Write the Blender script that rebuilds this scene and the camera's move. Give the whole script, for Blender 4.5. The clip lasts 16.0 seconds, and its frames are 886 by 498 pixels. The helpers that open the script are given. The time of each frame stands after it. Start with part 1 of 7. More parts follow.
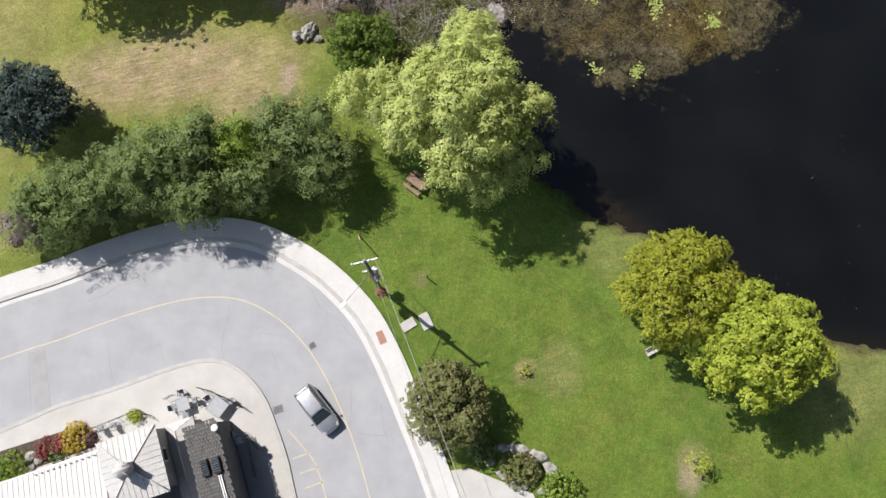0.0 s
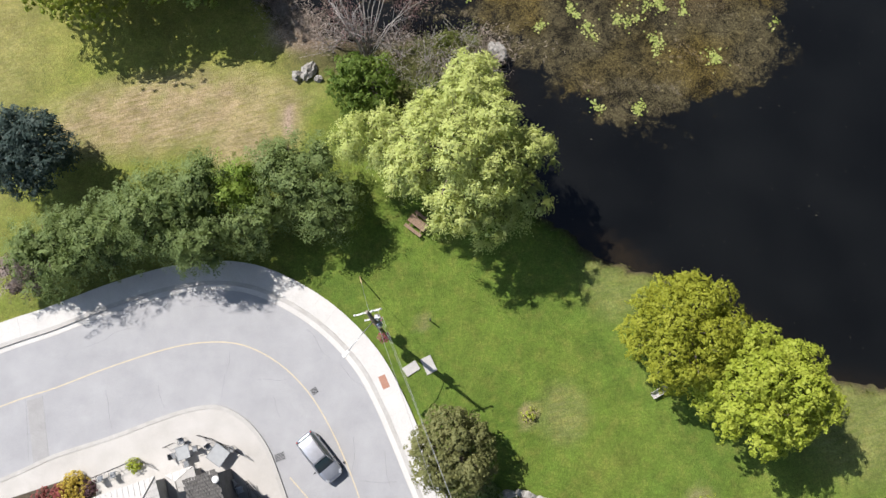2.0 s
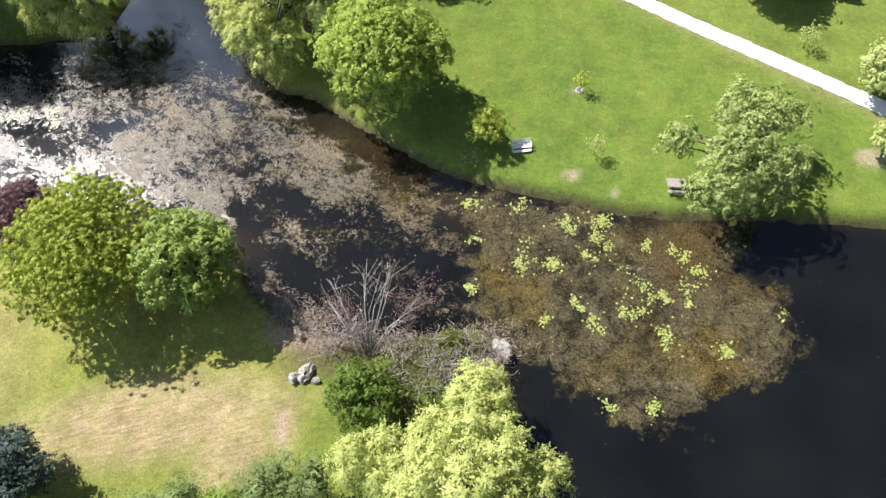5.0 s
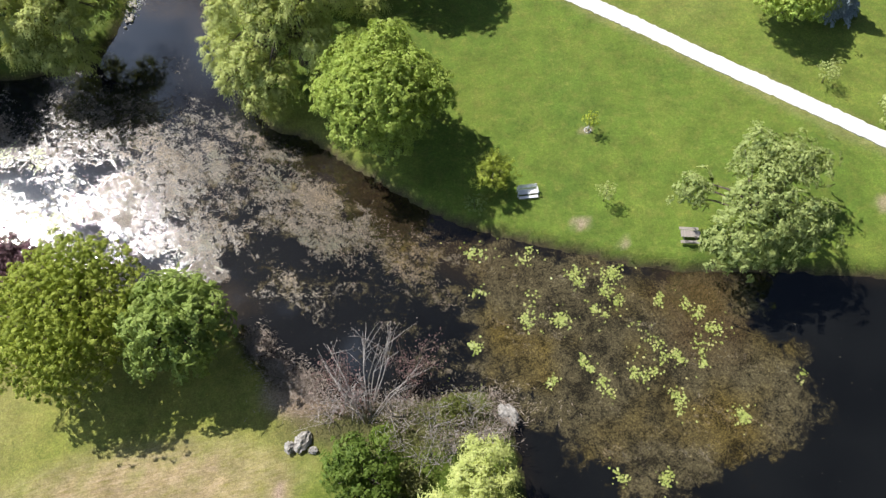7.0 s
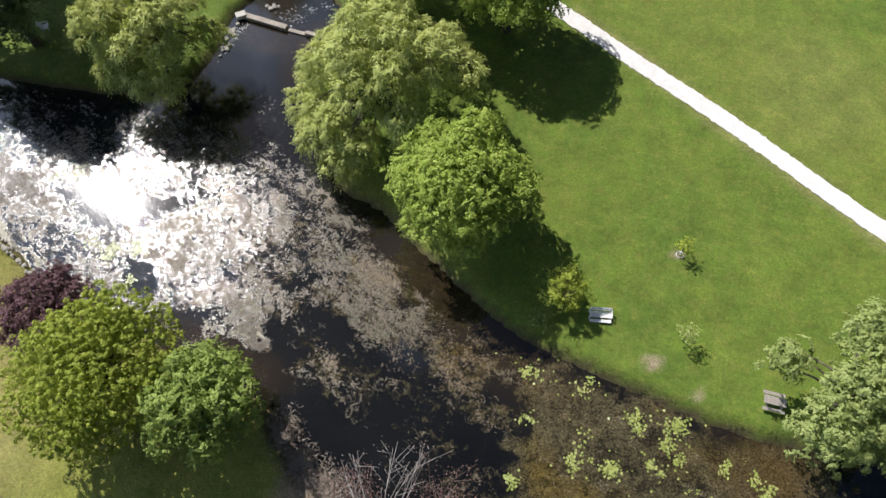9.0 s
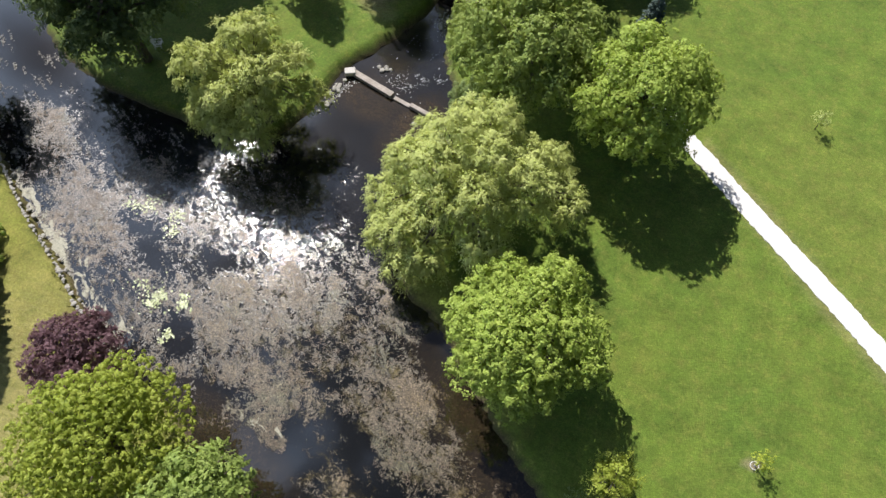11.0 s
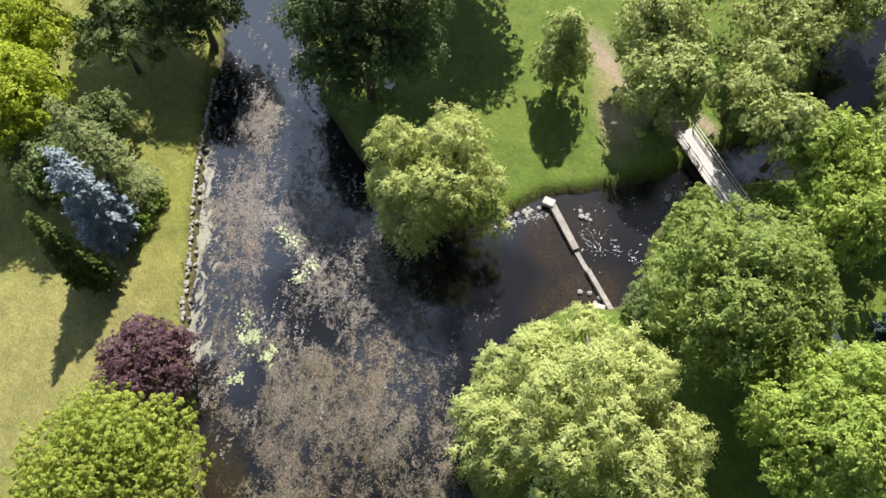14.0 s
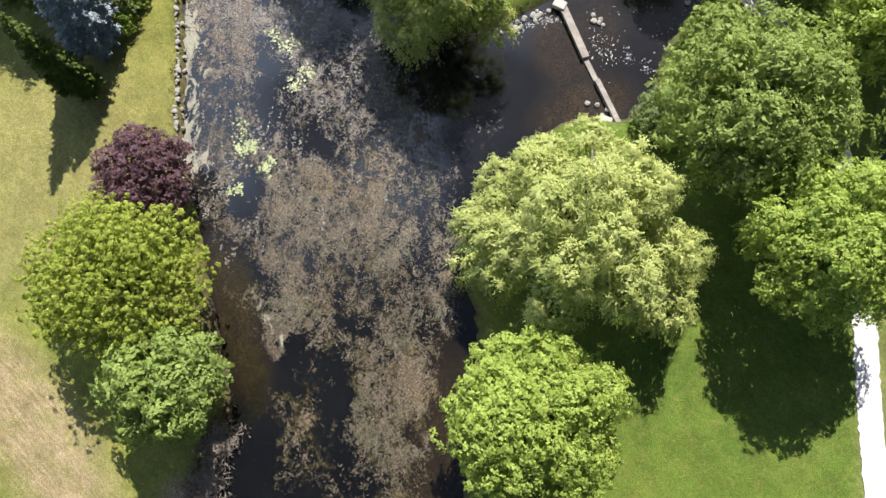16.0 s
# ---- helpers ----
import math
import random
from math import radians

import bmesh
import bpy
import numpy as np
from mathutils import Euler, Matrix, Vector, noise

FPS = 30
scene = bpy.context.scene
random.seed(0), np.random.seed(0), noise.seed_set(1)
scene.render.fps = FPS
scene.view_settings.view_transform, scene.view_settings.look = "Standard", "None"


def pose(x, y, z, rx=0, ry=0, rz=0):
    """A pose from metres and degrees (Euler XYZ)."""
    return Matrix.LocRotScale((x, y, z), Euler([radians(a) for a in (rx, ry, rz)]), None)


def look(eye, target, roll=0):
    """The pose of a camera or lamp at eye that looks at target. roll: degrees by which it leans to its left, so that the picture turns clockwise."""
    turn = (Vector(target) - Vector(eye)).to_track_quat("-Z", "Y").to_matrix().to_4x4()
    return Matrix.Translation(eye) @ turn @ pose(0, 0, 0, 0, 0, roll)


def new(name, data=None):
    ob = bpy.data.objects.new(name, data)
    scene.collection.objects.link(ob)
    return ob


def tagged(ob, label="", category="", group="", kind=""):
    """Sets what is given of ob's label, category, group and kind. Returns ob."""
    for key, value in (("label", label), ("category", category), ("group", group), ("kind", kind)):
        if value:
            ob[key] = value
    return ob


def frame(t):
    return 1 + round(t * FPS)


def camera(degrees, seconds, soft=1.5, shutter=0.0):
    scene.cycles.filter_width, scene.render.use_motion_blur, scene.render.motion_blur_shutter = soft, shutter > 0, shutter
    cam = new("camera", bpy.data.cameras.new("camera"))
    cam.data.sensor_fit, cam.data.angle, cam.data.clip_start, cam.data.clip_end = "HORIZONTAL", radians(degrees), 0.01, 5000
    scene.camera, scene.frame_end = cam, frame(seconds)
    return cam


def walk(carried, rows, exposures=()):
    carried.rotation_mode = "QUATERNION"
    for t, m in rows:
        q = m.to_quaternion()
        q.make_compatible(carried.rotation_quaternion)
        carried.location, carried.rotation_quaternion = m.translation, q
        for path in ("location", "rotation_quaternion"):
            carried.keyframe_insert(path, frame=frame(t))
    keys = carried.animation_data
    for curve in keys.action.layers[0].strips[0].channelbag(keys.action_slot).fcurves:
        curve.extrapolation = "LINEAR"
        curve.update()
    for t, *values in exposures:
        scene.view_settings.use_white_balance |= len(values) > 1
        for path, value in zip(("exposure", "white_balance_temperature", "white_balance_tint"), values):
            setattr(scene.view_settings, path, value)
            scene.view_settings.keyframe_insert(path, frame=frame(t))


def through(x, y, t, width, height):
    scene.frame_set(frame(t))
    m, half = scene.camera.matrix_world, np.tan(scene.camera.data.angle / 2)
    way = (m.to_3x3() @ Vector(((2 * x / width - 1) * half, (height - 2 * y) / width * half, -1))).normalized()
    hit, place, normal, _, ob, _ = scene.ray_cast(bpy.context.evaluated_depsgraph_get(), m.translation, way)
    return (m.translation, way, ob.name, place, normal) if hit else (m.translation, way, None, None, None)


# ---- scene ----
# ---------------------------------------------------------------- camera
cam = camera(64.6, 16.0)
METRES, EYE, TILT, LEAN, TURN = 64.0, 60.7, -78.0, 0.0, 0.0
ROWS = [
    (0.0, 0.0, 0.0, 0.0, 0.0, 0.0, 0.0),
    (0.5, -0.0038, 0.0007, 0.0051, -0.17, -0.05, 0.1),
    (1.0, -0.0072, 0.0023, 0.0108, -0.32, 0.04, 0.22),
    (1.5, -0.0056, 0.0048, 0.0251, -0.19, -0.11, 0.34),
    (2.0, -0.0062, 0.0091, 0.0433, -0.18, 0.84, 0.47),
    (2.5, -0.0066, 0.0137, 0.0647, -0.17, 3.66, 0.61),
    (3.0, -0.0075, 0.0186, 0.0899, -0.2, 6.72, 0.73),
    (3.5, -0.0085, 0.0235, 0.1181, -0.23, 9.82, 0.78),
    (4.0, -0.0092, 0.0287, 0.1481, -0.25, 12.96, 0.84),
    (4.5, -0.0095, 0.0335, 0.1778, -0.22, 15.85, 0.92),
    (4.7, -0.0095, 0.0357, 0.1886, -0.17, 16.56, 0.96),
    (7.0, -0.011, 0.0584, 0.3163, -0.08, 15.44, 1.08),
    (7.5, -0.0109, 0.066, 0.3524, -0.06, 15.43, 1.13),
    (8.0, -0.0117, 0.075, 0.3921, 0.18, 15.47, 0.01),
    (8.5, -0.0125, 0.0848, 0.4371, 1.57, 15.37, -6.04),
    (8.7, -0.0133, 0.0895, 0.4562, 2.06, 15.31, -8.25),
    (10.8, -0.0405, 0.1335, 0.6628, 5.1, 14.72, -21.9),
    (11.0, -0.0473, 0.1367, 0.6826, 5.87, 14.48, -25.56),
    (11.5, -0.064, 0.1461, 0.7335, 10.33, 12.05, -40.6),
    (12.0, -0.0808, 0.1554, 0.7838, 16.23, 7.72, -52.99),
    (12.5, -0.1009, 0.1618, 0.8335, 18.61, 5.64, -56.15),
    (13.0, -0.1256, 0.1663, 0.8767, 18.78, 5.38, -56.48),
    (13.5, -0.1479, 0.169, 0.9103, 18.75, 5.33, -56.51),
    (14.0, -0.1611, 0.1724, 0.928, 18.8, 5.37, -56.57),
    (14.5, -0.1653, 0.1756, 0.9319, 18.95, 3.96, -56.7),
    (15.0, -0.1671, 0.1806, 0.9319, 19.06, -2.83, -56.89),
    (15.5, -0.1681, 0.1873, 0.931, 19.18, -7.71, -56.95),
    (16.0, -0.1701, 0.1918, 0.9313, 19.17, -10.44, -57.03),
]
EXPOSURE = [(0.0, 0.39), (1.5, 0.40), (3.0, 0.82), (4.0, 1.03), (4.5, 1.05), (7.0, 0.64), (8.5, 0.35), (11.0, 0.57), (12.5, 0.76), (14.0, 0.80), (16.0, 0.78)]
walk(cam, [(t, pose(0, 0, EYE, TILT, LEAN, TURN) @ pose(METRES * x, METRES * y, METRES * z, 90 + pitch, roll, yaw)) for t, x, y, z, yaw, pitch, roll in ROWS], EXPOSURE)

# ---------------------------------------------------------------- daylight
SUN_EL, SUN_AZ = 49.2, 142.0          # degrees; azimuth counted from +x to +y
world = bpy.data.worlds.new("daylight")
scene.world = world
world.use_nodes = True
wn, wl = world.node_tree.nodes, world.node_tree.links
sky = wn.new("ShaderNodeTexSky")
sky.sky_type, sky.sun_disc = "NISHITA", False
sky.air_density, sky.dust_density = 0.40, 0.5     # clear, deep blue between the clouds
sky.sun_elevation, sky.sun_rotation = radians(SUN_EL), radians(90 - SUN_AZ)
wn["Background"].inputs["Strength"].default_value = 0.05
# scattered fair-weather clouds
way = wn.new("ShaderNodeTexCoord")
puff = wn.new("ShaderNodeTexNoise")
puff.inputs["Scale"].default_value, puff.inputs["Detail"].default_value, puff.inputs["Roughness"].default_value = 7.0, 5.0, 0.55
wl.new(way.outputs["Generated"], puff.inputs["Vector"])
edge = wn.new("ShaderNodeValToRGB")
edge.color_ramp.elements[0].position, edge.color_ramp.elements[1].position = 0.675, 0.81
# the cloud thickens towards the west
parts = wn.new("ShaderNodeSeparateXYZ")
wl.new(way.outputs["Generated"], parts.inputs[0])
west = wn.new("ShaderNodeMath")
west.operation = "MULTIPLY_ADD"
west.inputs[1].default_value = -0.53
wl.new(parts.outputs[0], west.inputs[0])
wl.new(puff.outputs["Fac"], west.inputs[2])
wl.new(west.outputs[0], edge.inputs["Fac"])
veil = wn.new("ShaderNodeMix")
veil.data_type = "RGBA"
# clouds on the sun's side are lit through and brighter
glow = wn.new("ShaderNodeMapRange")
glow.inputs["From Min"].default_value, glow.inputs["From Max"].default_value = -0.35, -0.75
wl.new(parts.outputs[0], glow.inputs["Value"])
lit = wn.new("ShaderNodeMix")
lit.data_type = "RGBA"
lit.inputs[6].default_value, lit.inputs[7].default_value = (9.6, 12.0, 17.0, 1), (15.5, 19.0, 25.5, 1)
wl.new(glow.outputs["Result"], lit.inputs[0])
wl.new(lit.outputs[2], veil.inputs[7])
wl.new(edge.outputs["Color"], veil.inputs[0])
wl.new(sky.outputs["Color"], veil.inputs[6])
wl.new(veil.outputs[2], wn["Background"].inputs["Color"])
sun = new("sun", bpy.data.lights.new("sun", "SUN"))
sun.data.energy, sun.data.angle, sun.data.color = 5.0, radians(0.53), (1.0, 0.948, 0.912)
to_sun = Vector((math.cos(radians(SUN_EL)) * math.cos(radians(SUN_AZ)), math.cos(radians(SUN_EL)) * math.sin(radians(SUN_AZ)), math.sin(radians(SUN_EL))))
sun.matrix_world = look(to_sun * 150, (0, 0, 0))

WATER = -1.05                          # level of the pond below the lawn


# ---------------------------------------------------------------- node helpers
def material(name):
    m = bpy.data.materials.new(name)
    m.use_nodes = True
    return m, m.node_tree.nodes, m.node_tree.links, m.node_tree.nodes["Principled BSDF"]


def node(m, kind, **values):
    n = m.node_tree.nodes.new(kind)
    for key, value in values.items():
        n.inputs[key.replace("_", " ")].default_value = value
    return n


def coords(m, scale=(1, 1, 1), turn=0.0):
    """World-size coordinates, turned first and then scaled along the turned axes."""
    t = m.node_tree.nodes.new("ShaderNodeTexCoord")
    k = m.node_tree.nodes.new("ShaderNodeMapping")
    k.vector_type = "TEXTURE"
    k.inputs["Scale"].default_value = tuple(1 / q for q in scale)
    k.inputs["Rotation"].default_value = (0, 0, radians(turn))
    m.node_tree.links.new(t.outputs["Object"], k.inputs["Vector"])
    return k.outputs["Vector"]


def noise_tex(m, vector, scale, detail=4.0, rough=0.6, distort=0.0):
    n = node(m, "ShaderNodeTexNoise", Scale=scale, Detail=detail, Roughness=rough, Distortion=distort)
    m.node_tree.links.new(vector, n.inputs["Vector"])
    return n.outputs["Fac"]


def ramp(m, fac, stops):
    r = m.node_tree.nodes.new("ShaderNodeValToRGB")
    e = r.color_ramp.elements
    while len(e) < len(stops):
        e.new(0.5)
    for el, (pos, col) in zip(e, stops):
        el.position = pos
        el.color = (*col, 1) if len(col) == 3 else (col[0],) * 3 + (1,)
    m.node_tree.links.new(fac, r.inputs["Fac"])
    return r.outputs["Color"]


def mix(m, fac, a, b, mode="MIX"):
    n = m.node_tree.nodes.new("ShaderNodeMix")
    n.data_type, n.blend_type = "RGBA", mode
    for sock, v in ((n.inputs[0], fac), (n.inputs[6], a), (n.inputs[7], b)):
        if isinstance(v, (int, float)):
            sock.default_value = v
        elif isinstance(v, tuple):
            sock.default_value = (*v, 1)
        else:
            m.node_tree.links.new(v, sock)
    return n.outputs[2]


def calc(m, op, a, b=0.0, clamp=False):
    n = m.node_tree.nodes.new("ShaderNodeMath")
    n.operation, n.use_clamp = op, clamp
    for sock, v in ((n.inputs[0], a), (n.inputs[1], b)):
        if isinstance(v, (int, float)):
            sock.default_value = v
        else:
            m.node_tree.links.new(v, sock)
    return n.outputs[0]


def attribute(m, name):
    a = m.node_tree.nodes.new("ShaderNodeAttribute")
    a.attribute_name = name
    return a.outputs["Fac"]


def bump(m, bsdf, height, strength, distance=0.05):
    b = m.node_tree.nodes.new("ShaderNodeBump")
    b.inputs["Strength"].default_value, b.inputs["Distance"].default_value = strength, distance
    m.node_tree.links.new(height, b.inputs["Height"])
    m.node_tree.links.new(b.outputs["Normal"], bsdf.inputs["Normal"])


# ---------------------------------------------------------------- materials
def lawn_material():
    m, n, l, p = material("lawn")
    v = coords(m)
    wide = noise_tex(m, v, 0.11, 4, 0.6)
    mid = noise_tex(m, v, 0.9, 5, 0.65)
    fine = noise_tex(m, v, 7.0, 5, 0.75)
    streak = noise_tex(m, coords(m, (0.25, 2.2, 1), 33), 0.6, 3, 0.6)
    green = ramp(m, wide, [(0.3, (0.070, 0.136, 0.017)), (0.55, (0.098, 0.165, 0.020)), (0.75, (0.132, 0.182, 0.027))])
    green = mix(m, calc(m, "MULTIPLY", streak, 0.5), green, (0.125, 0.17, 0.02))
    warm = ramp(m, mid, [(0.3, (0.170, 0.196, 0.032)), (0.7, (0.240, 0.246, 0.052))])
    col = mix(m, attribute(m, "warm"), green, warm)
    straw = ramp(m, noise_tex(m, coords(m, (0.5, 2.5, 1), 14), 1.4, 5, 0.7), [(0.3, (0.20, 0.175, 0.055)), (0.52, (0.34, 0.268, 0.145)), (0.75, (0.47, 0.38, 0.235))])
    dry = calc(m, "MULTIPLY", attribute(m, "dry"), calc(m, "ADD", mid, 0.45), clamp=True)
    col = mix(m, dry, col, straw)
    # clover and worn tufts, a hand's width across
    col = mix(m, calc(m, "MULTIPLY", ramp(m, mid, [(0.48, (0,)), (0.70, (1,))]), 0.65), col, mix(m, 0.55, col, (0.21, 0.20, 0.045)))
    col = mix(m, 1.0, col, ramp(m, noise_tex(m, v, 0.32, 5, 0.7), [(0.3, (0.76,)), (0.5, (1.0,)), (0.7, (1.24,))]), "MULTIPLY")
    soil = ramp(m, fine, [(0.3, (0.28, 0.20, 0.13)), (0.7, (0.44, 0.35, 0.26))])
    bare = calc(m, "MULTIPLY", attribute(m, "bare"), calc(m, "ADD", fine, 0.62), clamp=True)
    col = mix(m, bare, col, soil)
    mud_shade = attribute(m, "mud_shade")
    col = mix(m, mud_shade, col, ramp(m, fine, [(0.3, (0.035, 0.025, 0.014)), (0.7, (0.10, 0.075, 0.045))]))
    tuft = ramp(m, noise_tex(m, v, 1.9, 4, 0.7), [(0.34, (0.88,)), (0.5, (1.0,)), (0.66, (1.12,))])
    col = mix(m, 1.0, col, tuft, "MULTIPLY")
    clump = ramp(m, noise_tex(m, v, 3.6, 3, 0.6, 0.4), [(0.36, (0.91,)), (0.5, (1.0,)), (0.64, (1.10,))])
    col = mix(m, 1.0, col, clump, "MULTIPLY")
    blade = ramp(m, fine, [(0.28, (0.60,)), (0.5, (0.97,)), (0.74, (1.42,))])
    col = mix(m, 1.0, col, blade, "MULTIPLY")
    col = mix(m, 1.0, col, (1.03, 0.99, 1.08), "MULTIPLY")
    l.new(col, p.inputs["Base Color"])
    p.inputs["Roughness"].default_value = 0.85
    p.inputs["Specular IOR Level"].default_value = 0.25
    bump(m, p, fine, 0.9, 0.12)
    return m


def water_material():
    m, n, l, p = material("pond_water")
    v = coords(m)
    drift = coords(m, (0.7, 1.2, 1.0), -30)
    weed, sunk, flow = attribute(m, "weed"), attribute(m, "sunk"), attribute(m, "flow")
    large = noise_tex(m, drift, 0.16, 3, 0.55, 0.6)
    mats = noise_tex(m, drift, 0.62, 7, 0.62, 1.2)
    shred = noise_tex(m, v, 2.6, 7, 0.76, 1.2)
    thread = noise_tex(m, coords(m, (1.0, 1.0, 1.0), 20), 8.5, 5, 0.8, 2.0)
    # matted stalks lying across one another
    stalk = calc(m, "MAXIMUM", noise_tex(m, coords(m, (3.0, 11.0, 1.0), 24), 1.0, 3, 0.6, 0.7), noise_tex(m, coords(m, (3.2, 12.0, 1.0), -47), 1.0, 3, 0.6, 0.7))
    def swing(noise, k):
        return calc(m, "MULTIPLY", calc(m, "SUBTRACT", noise, 0.5), k)
    field = calc(m, "ADD", swing(large, 1.5), calc(m, "ADD", swing(mats, 1.6), swing(shred, 2.9)))
    gate = calc(m, "MULTIPLY", weed, 5.0, clamp=True)
    cover = calc(m, "MULTIPLY", calc(m, "ADD", calc(m, "SUBTRACT", weed, 0.46), field), 4.5, clamp=True)
    cover = calc(m, "MULTIPLY", cover, gate)
    speck = noise_tex(m, v, 8.0, 5, 0.8, 0.6)
    tone = calc(m, "ADD", calc(m, "MULTIPLY", speck, 0.50), calc(m, "ADD", calc(m, "MULTIPLY", thread, 0.20), calc(m, "MULTIPLY", stalk, 0.28)))
    weed_col = ramp(m, tone, [(0.42, (0.008, 0.007, 0.006)), (0.475, (0.040, 0.032, 0.023)), (0.53, (0.106, 0.086, 0.056)), (0.605, (0.30, 0.25, 0.172))])
    weed_col = mix(m, 1.0, weed_col, ramp(m, calc(m, "ADD", calc(m, "MULTIPLY", large, 0.5), calc(m, "MULTIPLY", mats, 0.5)), [(0.40, (0.65,)), (0.5, (0.95,)), (0.60, (1.3,))]), "MULTIPLY")
    rust = noise_tex(m, v, 0.13, 3, 0.5)
    weed_col = mix(m, ramp(m, rust, [(0.50, (0,)), (0.68, (0.45,))]), weed_col, mix(m, 1.0, weed_col, (1.2, 0.95, 0.55), "MULTIPLY"))
    weed_col = mix(m, ramp(m, noise_tex(m, v, 0.21, 4, 0.6), [(0.54, (0,)), (0.66, (0.5,))]), weed_col, mix(m, 1.0, weed_col, (0.78, 1.06, 0.85), "MULTIPLY"))
    # sky sheen on the river weed, painted paler and bluer than the still pond's
    weed_col = mix(m, attribute(m, "sky_sheen"), weed_col, mix(m, 1.0, weed_col, (1.28, 1.36, 1.75), "MULTIPLY"))
    # pale scum drifted against the stone edging
    scum = calc(m, "MULTIPLY", calc(m, "ADD", calc(m, "SUBTRACT", attribute(m, "scum"), 0.55), swing(mats, 3.6)), calc(m, "MULTIPLY", calc(m, "MULTIPLY", attribute(m, "scum"), 4.0, clamp=True), 7.0), clamp=True)
    weed_col = mix(m, scum, weed_col, ramp(m, tone, [(0.40, (0.13, 0.125, 0.085)), (0.60, (0.40, 0.39, 0.30))]))
    cover = calc(m, "MAXIMUM", cover, scum)
    # weed below the surface shows as a dim brown, cut by narrow dark channels
    brown = ramp(m, tone, [(0.40, (0.014, 0.011, 0.007)), (0.49, (0.044, 0.037, 0.019)), (0.56, (0.120, 0.102, 0.052)), (0.64, (0.25, 0.22, 0.125))])
    brown = mix(m, ramp(m, rust, [(0.50, (0,)), (0.68, (0.8,))]), brown, mix(m, 1.0, brown, (1.3, 1.12, 0.5), "MULTIPLY"))
    vein = calc(m, "ABSOLUTE", calc(m, "SUBTRACT", noise_tex(m, v, 0.34, 3, 0.55, 0.9), 0.5))
    brown = mix(m, 1.0, brown, ramp(m, vein, [(0.0, (0.5,)), (0.012, (0.75,)), (0.03, (1.0,))]), "MULTIPLY")
    brown = mix(m, 1.0, brown, ramp(m, noise_tex(m, v, 0.42, 5, 0.65, 0.5), [(0.36, (0.4,)), (0.5, (0.95,)), (0.64, (1.35,))]), "MULTIPLY")
    soft_field = calc(m, "ADD", swing(large, 1.2), calc(m, "ADD", swing(noise_tex(m, v, 0.8, 5, 0.6, 0.8), 1.5), swing(shred, 1.1)))
    seen = calc(m, "MULTIPLY", calc(m, "MULTIPLY", calc(m, "ADD", calc(m, "SUBTRACT", sunk, 0.40), soft_field), 2.5, clamp=True), calc(m, "MULTIPLY", sunk, 4.0, clamp=True))
    under = mix(m, seen, mix(m, 1.0, mix(m, flow, (0.0056, 0.0060, 0.0058), (0.010, 0.011, 0.013)), ramp(m, rust, [(0.3, (0.7,)), (0.7, (1.35,))]), "MULTIPLY"), brown)
    bed = calc(m, "MULTIPLY", attribute(m, "shallow"), calc(m, "MULTIPLY", mats, 1.6), clamp=True)
    deep = mix(m, bed, under, ramp(m, tone, [(0.40, (0.012, 0.008, 0.004)), (0.50, (0.048, 0.031, 0.013)), (0.62, (0.17, 0.115, 0.05))]))
    col = mix(m, cover, deep, weed_col)
    l.new(col, p.inputs["Base Color"])
    l.new(calc(m, "ADD", 0.05, calc(m, "MULTIPLY", cover, calc(m, "ADD", 0.34, calc(m, "MULTIPLY", speck, 0.26)))), p.inputs["Roughness"])
    p.inputs["IOR"].default_value = 1.50
    l.new(calc(m, "SUBTRACT", 0.82, calc(m, "MULTIPLY", cover, 0.56)), p.inputs["Specular IOR Level"])
    ripple = noise_tex(m, v, 1.6, 3, 0.5)
    chop = noise_tex(m, coords(m, (0.8, 1.5, 1.0), -30), 2.6, 4, 0.6, 0.8)
    h = calc(m, "ADD", calc(m, "MULTIPLY", ripple, 0.22), calc(m, "MULTIPLY", cover, calc(m, "MULTIPLY", calc(m, "ADD", stalk, speck), 0.30)))
    h = calc(m, "ADD", h, calc(m, "MULTIPLY", flow, calc(m, "MULTIPLY", chop, 0.30)))
    tumble = noise_tex(m, v, 1.5, 5, 0.68, 0.8)
    h = calc(m, "ADD", h, calc(m, "MULTIPLY", attribute(m, "rapid"), calc(m, "MULTIPLY", tumble, 2.6)))
    bump(m, p, h, 0.12, 0.05)
    return m


def mottled(name, dark, light, scale=3.0, rough=0.8, fine=22.0, relief=0.3, metal=0.0, spec=0.4):
    m, n, l, p = material(name)
    v = coords(m)
    a, b = noise_tex(m, v, scale, 5, 0.65), noise_tex(m, v, fine, 4, 0.7)
    col = ramp(m, a, [(0.3, dark), (0.7, light)])
    col = mix(m, 1.0, col, ramp(m, b, [(0.25, (0.78,)), (0.75, (1.2,))]), "MULTIPLY")
    l.new(col, p.inputs["Base Color"])
    p.inputs["Roughness"].default_value, p.inputs["Metallic"].default_value = rough, metal
    p.inputs["Specular IOR Level"].default_value = spec
    bump(m, p, b, relief, 0.03)
    return m


